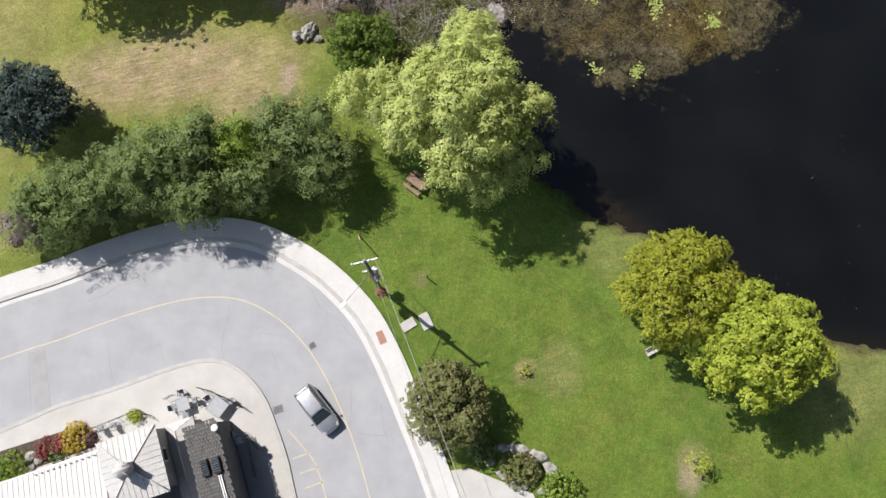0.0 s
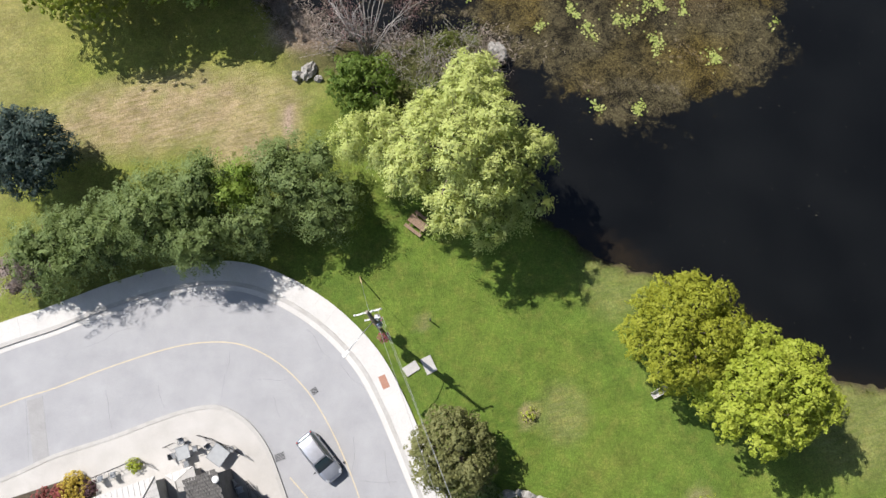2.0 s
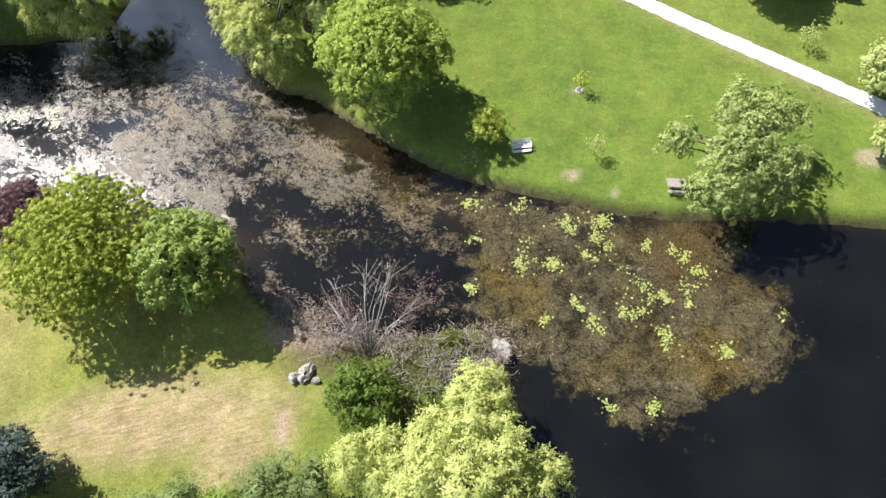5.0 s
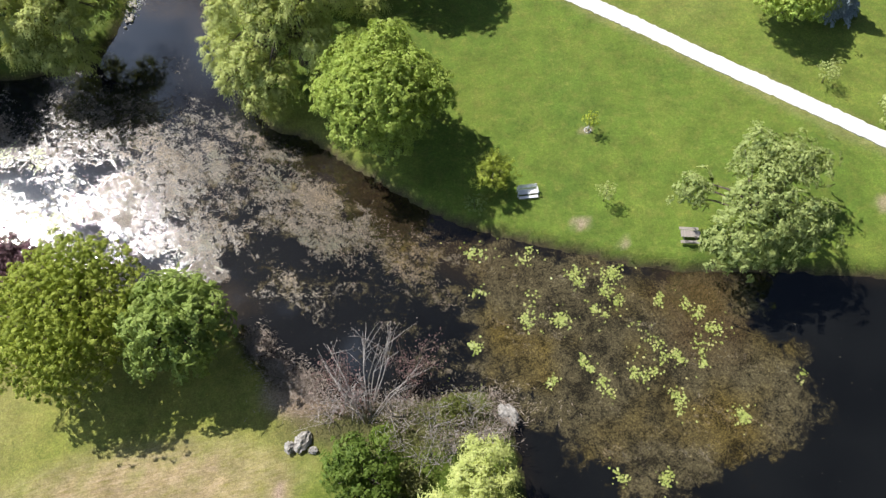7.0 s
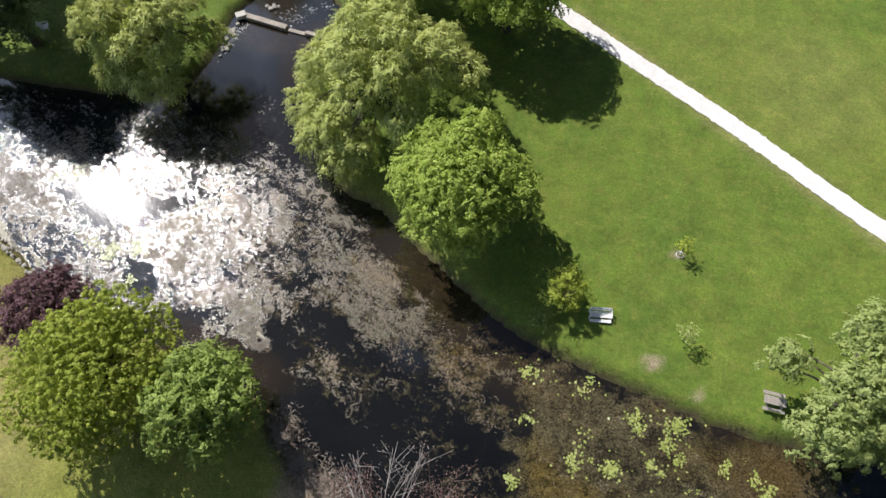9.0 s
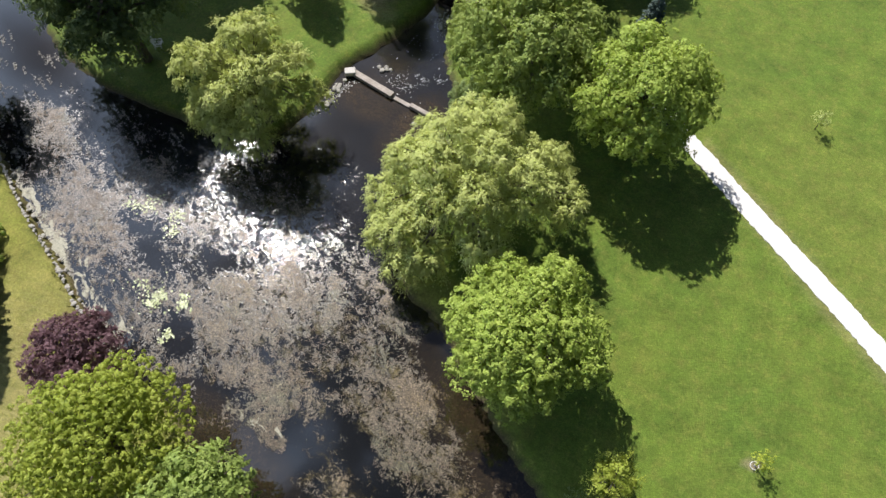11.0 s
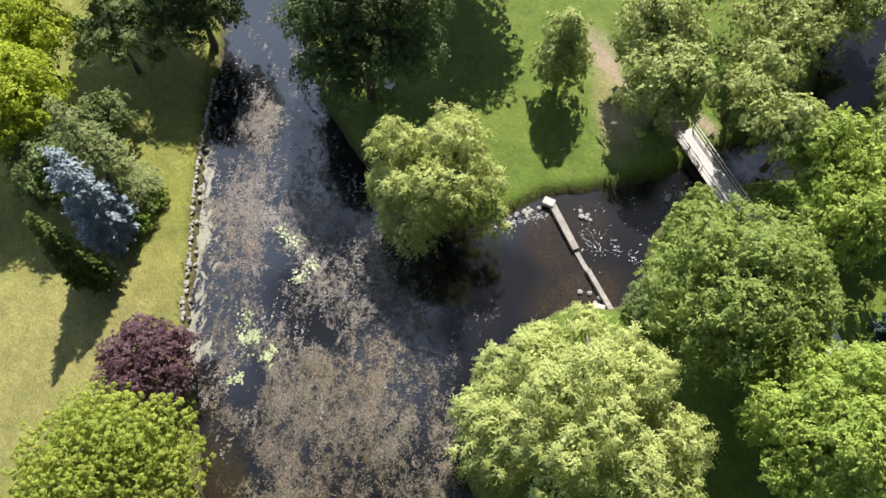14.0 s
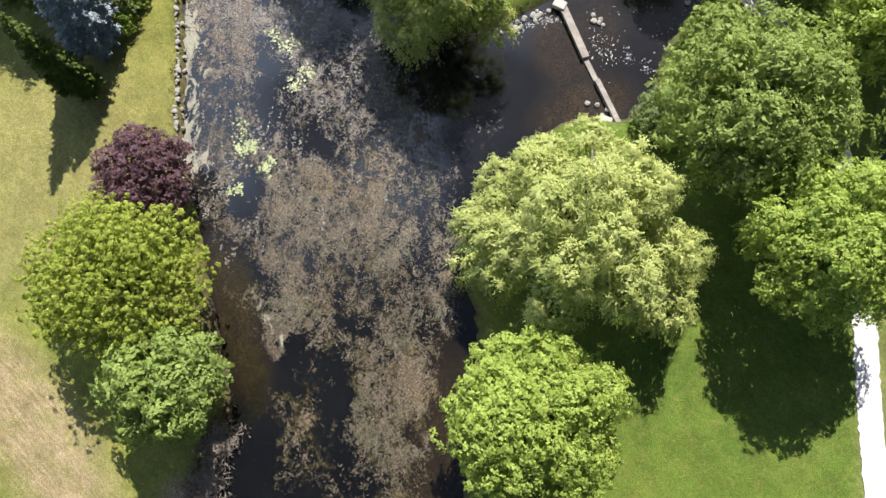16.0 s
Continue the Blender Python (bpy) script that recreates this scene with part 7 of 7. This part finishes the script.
def build_car():
    # sky mirrored in the silver body is painted as grey-blue; roof stays silver
    SILVER = paint("sky_toned_car_paint", (0.36, 0.38, 0.42))
    ROOFC = paint("silver_roof_paint", (0.60, 0.60, 0.62))
    GLASS = paint("tinted_glass", (0.045, 0.07, 0.075), 0.06, 0.0, 0.0)
    TYRE = mottled("tyre", (0.02, 0.02, 0.02), (0.035, 0.035, 0.035), 8, 0.85)
    LAMP = paint("headlamp_glass", (0.42, 0.43, 0.45), 0.2, 0.1)
    TAIL = paint("tail_lamp_red", (0.45, 0.02, 0.02), 0.2, 0.0)
    car = tagged(new("car"), "small silver sport-utility car on the road", "car")
    car.matrix_basis = pose(-10.5, -0.95, 0.07, 0, 0, -50.7)
    def half(w, lo, belt, top, crown):
        return [(0, lo), (w * 0.8, lo), (w * 0.97, lo + 0.12), (w, (lo + belt) / 2), (w * 0.985, belt), (w * 0.9, top), (w * 0.55, crown), (0, crown + 0.02)]
    body = part("body", loft("body", [(-2.18, half(0.62, 0.42, 0.72, 0.82, 0.84)), (-2.12, half(0.78, 0.34, 0.80, 0.95, 0.97)), (-1.9, half(0.87, 0.26, 0.85, 0.98, 1.0)), (-1.2, half(0.9, 0.22, 0.86, 0.97, 0.99)), (0.0, half(0.9, 0.22, 0.85, 0.94, 0.96)), (0.9, half(0.9, 0.22, 0.83, 0.93, 0.97)),
                             (1.4, half(0.89, 0.24, 0.78, 0.88, 0.93)), (1.85, half(0.84, 0.26, 0.70, 0.79, 0.84)), (2.1, half(0.72, 0.30, 0.60, 0.69, 0.73)), (2.2, half(0.5, 0.38, 0.54, 0.60, 0.62))], SILVER), car)
    cabin = [(-2.0, 0.94, 0.78, 0.98, 0.72), (-1.78, 0.95, 0.80, 1.50, 0.66), (-1.5, 0.95, 0.82, 1.60, 0.66), (-0.4, 0.94, 0.83, 1.64, 0.67), (0.25, 0.94, 0.83, 1.58, 0.66), (1.05, 0.93, 0.80, 0.98, 0.70)]
    part("window_band", loft("window_band", [(x, [(0, zl), (wl, zl), (wl * 0.99, zl + 0.03), ((wl + wt) / 2, (zl + zt) / 2), (wt, zt - 0.03), (wt * 0.8, zt), (0, zt + 0.01)]) for x, zl, wl, zt, wt in cabin], GLASS), car, "dark tinted glass")
    part("roof", loft("roof", [(x, [(0, z - 0.05), (w, z - 0.06), (w + 0.01, z), (w * 0.8, z + 0.035), (0, z + 0.05)]) for x, z, w in ((-1.86, 1.44, 0.62), (-1.7, 1.54, 0.66), (-1.3, 1.62, 0.68), (-0.4, 1.645, 0.685), (0.1, 1.61, 0.67), (0.3, 1.56, 0.64))], ROOFC), car, "bright silver roof")
    for s in (-1, 1):
        part("roof_rail", tubes("roof_rail", [[(Vector((-1.55, s * 0.62, 1.66)), 0.02), (Vector((-0.6, s * 0.63, 1.74)), 0.022), (Vector((0.15, s * 0.61, 1.65)), 0.02)]], DARKMETAL, 6), car)
        part("pillar", tubes("pillar", [[(Vector((0.28, s * 0.65, 1.57)), 0.035), (Vector((1.05, s * 0.76, 0.97)), 0.04)]], SILVER, 6), car)
        part("headlight", box("headlight", (0.34, 0.22, 0.12), LAMP, edge=0.04), car, "clear headlight", pose(1.93, s * 0.64, 0.74, 0, 12, -s * 28))
        part("tail_light", box("tail_light", (0.10, 0.13, 0.3), TAIL, edge=0.04), car, "red tail light", pose(-2.06, s * 0.7, 0.92, 0, 0, s * 20))
        part("mirror", box("mirror", (0.12, 0.20, 0.15), DARKMETAL, edge=0.04), car, m=pose(0.78, s * 1.0, 1.02))
        for x in (-1.35, 1.32):
            wheel = part("wheel", tubes("wheel", [[(Vector((0, -0.10, 0)), 0.30), (Vector((0, -0.08, 0)), 0.335), (Vector((0, 0.08, 0)), 0.335), (Vector((0, 0.10, 0)), 0.30)]], TYRE, 20), car, "black tyre", pose(x, s * 0.80, 0.335))
            part("rim", tubes("rim", [[(Vector((0, s * 0.09, 0)), 0.20), (Vector((0, s * 0.112, 0)), 0.18)]], STEEL, 14), wheel)
    part("rear_bumper", box("rear_bumper", (0.16, 1.5, 0.2), DARKMETAL, edge=0.05), car, m=pose(-2.12, 0, 0.46))
    part("wiper", box("wiper", (0.03, 0.62, 0.02), DARKMETAL), car, m=pose(0.98, 0.3, 1.02, 0, 30, 0))


build_car()


# ---------------------------------------------------------------- house and terrace
def roof_face(house, e0, e1, t0, t1, mat, seams, name="roof_panel", label=""):
    """A sheet from the eave e0-e1 up to t0-t1, with standing seams."""
    e0, e1, t0, t1 = (Vector(v) for v in (e0, e1, t0, t1))
    nrm = (e1 - e0).cross(t0 - e0).normalized()
    if nrm.z < 0:
        nrm = -nrm
    q = [e0, e1, t1, t0] if (t1 - t0).length > 0.01 else [e0, e1, t0]
    k = len(q)
    verts = [v for v in q] + [v - nrm * 0.07 for v in q]
    faces = [tuple(range(k)), tuple(reversed(range(k, 2 * k)))] + [(i, (i + 1) % k, k + (i + 1) % k, k + i) for i in range(k)]
    bm = bmesh.new()
    vs = [bm.verts.new(v) for v in verts]
    for f in faces:
        bm.faces.new([vs[i] for i in f])
    panel = part(name, finish(bm, name, mat), house, label)
    along, L = (e1 - e0).normalized(), (e1 - e0).length
    up = (t0 - e0) - along * (t0 - e0).dot(along)
    s0, s1 = (t0 - e0).dot(along), (t1 - e0).dot(along)
    for i in range(1, seams):
        d = L * i / seams
        h = 1.0
        if d < s0:
            h = d / s0
        elif d > s1:
            h = (L - d) / max(L - s1, 1e-6)
        if h > 0.06:
            a = e0 + along * d + nrm * 0.02
            part("seam", tubes("seam", [[(a, 0.014), (a + up * (h - 0.02), 0.014)]], mat, 4), panel)
    return panel


def chair(x, y, turn, z=0.17):
    c = tagged(new("terrace_chair"), "grey metal terrace chair", "chair", "terrace chairs")
    c.matrix_basis = pose(x, y, z, 0, 0, turn)
    part("seat", box("seat", (0.46, 0.46, 0.04), GREYMETAL, edge=0.012), c, m=pose(0, 0, 0.44))
    part("backrest", box("backrest", (0.46, 0.04, 0.42), GREYMETAL, edge=0.012), c, m=pose(0, 0.23, 0.68, -10, 0, 0))
    for sx in (-0.2, 0.2):
        part("armrest", box("armrest", (0.04, 0.42, 0.03), DARKMETAL, edge=0.006), c, m=pose(sx * 1.15, 0, 0.64))
        for sy in (-0.2, 0.2):
            part("leg", box("leg", (0.03, 0.03, 0.44), DARKMETAL), c, m=pose(sx, sy, 0.22))


def white_chair(x, y, turn):
    c = tagged(new("patio_chair"), "white moulded patio chair in the wing's shade", "chair", "patio chairs")
    c.matrix_basis = pose(x, y, 0.17, 0, 0, turn)
    part("seat", box("seat", (0.48, 0.46, 0.05), WHITE, edge=0.02), c, m=pose(0, 0, 0.42))
    part("backrest", box("backrest", (0.48, 0.05, 0.46), WHITE, edge=0.02), c, m=pose(0, 0.24, 0.68, -14, 0, 0))
    for sx in (-0.25, 0.25):
        part("armrest", box("armrest", (0.05, 0.46, 0.04), WHITE, edge=0.015), c, m=pose(sx, 0, 0.64))
        for sy in (-0.2, 0.2):
            part("leg", box("leg", (0.04, 0.04, 0.44), WHITE, edge=0.008), c, m=pose(sx * 0.9, sy, 0.22))


def terrace_table(x, y, turn, size):
    t = tagged(new("terrace_table"), "glass-topped terrace table with a dark metal frame", "table", "terrace tables")
    t.matrix_basis = pose(x, y, 0.17, 0, 0, turn)
    part("tabletop", box("tabletop", (size, size, 0.02), TABLEGLASS, edge=0.005), t, m=pose(0, 0, 0.73))
    for a in range(4):
        part("frame_rail", box("frame_rail", (size + 0.05, 0.05, 0.04), GREYMETAL, edge=0.005), t, m=pose(0, 0, 0.73, 0, 0, 90 * a) @ pose(0, size / 2 + 0.02, 0))
        part("leg", box("leg", (0.05, 0.05, 0.72), GREYMETAL), t, m=pose(0, 0, 0, 0, 0, 90 * a + 45) @ pose(size * 0.66, 0, 0.36))


def railing(points, label="thin black metal railing round the terrace"):
    r = tagged(new("railing"), label, "railing")
    pts = [Vector((x, y, 0.17)) for x, y in points]
    for p in pts:
        part("post", tubes("post", [[(p, 0.022), (p + Vector((0, 0, 1.0)), 0.022)]], DARKMETAL, 6), r)
    for a, b in zip(pts, pts[1:]):
        for z in (0.5, 1.0):
            part("rail", tubes("rail", [[(a + Vector((0, 0, z)), 0.02), (b + Vector((0, 0, z)), 0.02)]], DARKMETAL, 6), r)
        for k in range(1, 5):
            c = a.lerp(b, k / 5)
            part("baluster", tubes("baluster", [[(c + Vector((0, 0, 0.1)), 0.009), (c + Vector((0, 0, 1.0)), 0.009)]], DARKMETAL, 4), r)


def build_house():
    house = tagged(new("house"), "low house with pale standing-seam metal roofs and a grey shingled wing", "house")
    house.matrix_basis = pose(-22.4, -2.0, 0.17, 0, 0, 18.5)
    for name, size, at in (("wall", (4.1, 4.6, 4.3), (-2.35, -2.6, 2.15)), ("wall", (14.6, 9.2, 3.9), (-11.9, -5.6, 1.95)), ("wall", (1.9, 9.2, 1.7), (1.05, -5.0, 0.85)), ("wing_wall", (2.3, 8.9, 4.3), (3.2, -5.75, 2.15))):
        part("wall", box("wall", size, SHADED_STUCCO if name == "wing_wall" else STUCCO, at, edge=0.01), house)
    N, E = (-4.7, 0, 4.45), (0, 0, 4.45)
    S, Wc = (0, -5.2, 4.45), (-4.7, -5.2, 4.45)
    apex = (-2.5, -2.6, 4.78)
    for a, b in ((N, E), (E, S), (S, Wc), (Wc, N)):
        roof_face(house, a, b, apex, apex, METALROOF, 11, "hip_roof", "pale ribbed metal roof")
    for c in (N, E, S, Wc):
        part("hip_cap", tubes("hip_cap", [[(Vector(c) + Vector((0, 0, 0.03)), 0.06), (Vector(apex) + Vector((0, 0, 0.03)), 0.06)]], METALROOF, 6), house)
    vent = part("roof_vent", box("roof_vent", (0.85, 0.85, 1.2), STUCCO, (-2.5, -2.6, 5.45), edge=0.03), house, "square roof vent with a pointed cap")
    part("vent_cap", tubes("vent_cap", [[(Vector((-2.5, -2.6, 6.02)), 0.86), (Vector((-2.5, -2.6, 6.10)), 0.86), (Vector((-2.5, -2.6, 6.75)), 0.05)]], METALROOF, 4), vent, "pale pointed metal cap")
    for turn in (45, -45):
        part("cap_ridge", box("cap_ridge", (1.25, 0.05, 0.07), METALROOF, edge=0.01), vent, m=pose(-2.5, -2.6, 6.44, 0, 0, turn))
    roof_face(house, (-19.5, -0.55, 3.9), (-4.6, -0.55, 3.9), (-19.5, -5.7, 4.9), (-4.6, -5.7, 4.9), METALROOF, 36, "main_roof", "pale ribbed metal roof")
    roof_face(house, (-19.5, -10.9, 3.9), (-2.4, -10.9, 3.9), (-19.5, -5.72, 4.9), (-2.4, -5.72, 4.9), METALROOF, 36, "main_roof", "pale ribbed metal roof")
    part("gutter", box("gutter", (14.9, 0.13, 0.12), WHITE, (-12.05, -0.47, 3.8), edge=0.02), house)
    for i in range(11):
        part("snow_guard", box("snow_guard", (0.16, 0.05, 0.14), GREYMETAL, (-9.8 + 0.46 * i, -0.72, 4.04), edge=0.01), house, "small grey snow guard")
    # low link roof with a ridge between the hip roof and the shingled wing
    roof_face(house, (-0.28, -9.6, 1.86), (-0.28, -0.15, 1.86), (0.45, -9.6, 2.06), (0.45, -0.85, 2.06), METALROOF, 1, "link_roof", "dull grey roof strip")
    roof_face(house, (2.05, -0.15, 1.78), (2.05, -9.6, 1.78), (0.45, -0.85, 2.06), (0.45, -9.6, 2.06), METALROOF, 8, "link_roof", "pale ribbed metal roof")
    roof_face(house, (-0.28, -0.10, 1.82), (2.05, -0.10, 1.76), (0.45, -0.83, 2.07), (0.45, -0.83, 2.07), METALROOF, 4, "link_roof", "pale ribbed metal roof")
    part("ridge_cap", tubes("ridge_cap", [[(Vector((0.45, -0.85, 2.10)), 0.06), (Vector((0.45, -9.6, 2.10)), 0.06)]], METALROOF, 6), house)
    w = part("window", box("window", (0.06, 1.1, 0.7), WHITE, (-0.28, -2.4, 3.2), edge=0.01), house)
    part("pane", box("pane", (0.03, 0.9, 0.55), PANE, (-0.235, -2.4, 3.2)), w)
    # shingled wing: overlapping courses of uneven split shakes
    rng = random.Random(41)
    for k in range(30):
        y = -1.15 - k * 0.28
        for s in range(11):
            part("shingle", SHINGLES[(k * 5 + s * 3 + k // 3) % 5], house, m=pose(2.02 + s * 0.235 + (0.11 if k % 2 else 0), y + rng.uniform(-0.04, 0.04), 4.45 + rng.uniform(-0.01, 0.02), 7 + rng.uniform(-3, 3), rng.uniform(-5, 5), rng.uniform(-3, 3)))
    for x, y in ((2.95, -4.4), (3.85, -4.45)):
        sky_light = part("skylight", box("skylight", (0.56, 1.25, 0.3), DARKMETAL, (x, y, 4.61), edge=0.02), house, "dark framed skylight")
        part("pane", box("pane", (0.44, 1.1, 0.02), PANE, (x, y, 4.77)), sky_light)
        for k in range(6):
            part("glazing_bar", box("glazing_bar", (0.46, 0.025, 0.02), GREYMETAL, (x, y - 0.45 + 0.18 * k, 4.785)), sky_light)
    for x in (3.8, 3.96):
        part("downpipe", tubes("downpipe", [[(Vector((x, -5.25, 4.6)), 0.045), (Vector((x + 0.1, -9.5, 4.6)), 0.045)]], WHITE, 8), house, "white pipe")
    d = tubes("dish", [[(Vector((4.42, -1.75, 4.3)), 0.05), (Vector((4.42, -1.75, 4.75)), 0.28), (Vector((4.42, -1.75, 4.78)), 0.26)]], WHITE, 14)
    part("dish", d, house, "round white dish")
    # terrace
    terrace_table(-21.7, -0.5, 18, 1.0)
    for a in range(4):
        chair(-21.7 + 0.95 * math.cos(radians(18 + 90 * a)), -0.5 + 0.95 * math.sin(radians(18 + 90 * a)), 18 + 90 * a - 90)
    terrace_table(-18.8, -0.7, -35, 1.35)
    chair(-19.7, -0.1, 40)
    chair(-17.8, -0.3, -60)
    chair(-28.4, -2.5, 200)
    white_chair(-17.5, -3.0, -40)
    white_chair(-16.9, -3.5, 20)
    chair(-27.4, -2.2, 190)
    railing([(-28.9, -2.4), (-27.2, -1.7), (-25.5, -1.0), (-24.5, -1.4)])
    railing([(-23.3, -0.1), (-22.6, 0.25)])
    railing([(-20.6, 0.85), (-19.6, 0.6), (-18.2, 0.0), (-16.7, -0.75)])
    railing([(-16.4, -2.8), (-15.2, -4.1)], "short black handrail at the ramp")
    railing([(-16.3, -3.0), (-15.8, -4.6), (-15.4, -6.2)], "short black handrail at the ramp")
    ob = new("ramp", box("ramp", (0.7, 3.4, 0.12), KERB, edge=0.02))
    ob.matrix_basis = pose(-15.55, -4.9, 0.2, 0, 0, 16)
    tagged(ob, "pale concrete ramp beside the house", "ramp")
    for i, (x, y, r, h, leaf, label) in enumerate(((-35.6, -5.6, 1.4, 1.1, "bushy", "dark green shrub in the house bed"), (-32.9, -4.0, 0.9, 0.9, "red", "red-leaved shrub in the house bed"), (-31.7, -3.8, 0.8, 1.0, "red", "rusty red shrub in the house bed"), (-30.5, -3.2, 1.3, 1.2, "gold", "yellow-leaved shrub in the house bed"),
                                                  (-32.0, -4.6, 0.8, 0.7, "hedge", "low green shrub in the house bed"), (-29.4, -3.3, 0.7, 0.8, "purple", "dark purple shrub in the house bed"), (-25.8, -1.5, 0.6, 0.9, "yellow_maple", "potted yellow-green shrub on the terrace"))):
        bush(320 + i, "shrub", x, y, r, h, leaf, label, 0.12, 0.24, 0, 3, "house shrubs")
    for i, (x, y, s) in enumerate(((-34.2, -4.7, 0.8), (-33.5, -5.0, 0.7), (-34.0, -5.6, 0.5))):
        ob = new("bed_rock", rock_mesh(330 + i, (s, s * 0.9, s * 0.7)))
        ob.matrix_basis = pose(x, y, 0.25, 0, 0, 40 * i)
        tagged(ob, "pale rock in the house bed", "rock", "bed rocks")
    bed = [(-37, -6.9), (-30, -4.3), (-28.8, -3.9), (-28.9, -2.9), (-30.5, -2.3), (-37, -4.4)]
    bm = bmesh.new()
    f = bm.faces.new([bm.verts.new((x, y, 0.2)) for x, y in bed])
    g = bmesh.ops.extrude_face_region(bm, geom=[f])
    bmesh.ops.translate(bm, vec=(0, 0, -0.2), verts=[v for v in g["geom"] if isinstance(v, bmesh.types.BMVert)])
    tagged(new("planting_bed", finish(bm, "planting_bed", SOIL)), "dark soil bed along the house", "planting bed", kind="structure")


# stucco of the wing wall, its shade put into a darker colour
SHADED_STUCCO = mottled("shaded_grey_stucco", (0.07, 0.07, 0.075), (0.12, 0.12, 0.125), 1.5, 0.9)
STUCCO = mottled("grey_stucco", (0.30, 0.29, 0.27), (0.40, 0.39, 0.37), 1.5, 0.9)
METALROOF = mottled("pale_metal_roof", (0.44, 0.425, 0.40), (0.50, 0.485, 0.46), 0.8, 0.55, 10, 0.05, 0.0)
SHINGLEMAT = mottled("grey_shingle", (0.06, 0.056, 0.053), (0.20, 0.19, 0.175), 2.5, 0.95, 16, 0.8)
SHINGLES = [box("shingle", (0.24 - 0.022 * k, 0.36, 0.025), SHINGLEMAT) for k in range(5)]
GREYMETAL = mottled("grey_metal", (0.16, 0.17, 0.18), (0.26, 0.27, 0.28), 5.0, 0.45, 20, 0.1, 0.5)
SOIL = mottled("dark_soil", (0.05, 0.038, 0.026), (0.10, 0.08, 0.055), 3.0, 0.95, 12, 0.6)
PANE = paint("window_pane", (0.02, 0.025, 0.03), 0.05, 0.0, 0.0)
TABLEGLASS = paint("table_glass", (0.36, 0.37, 0.37), 0.25, 0.0, 0.0)
build_house()
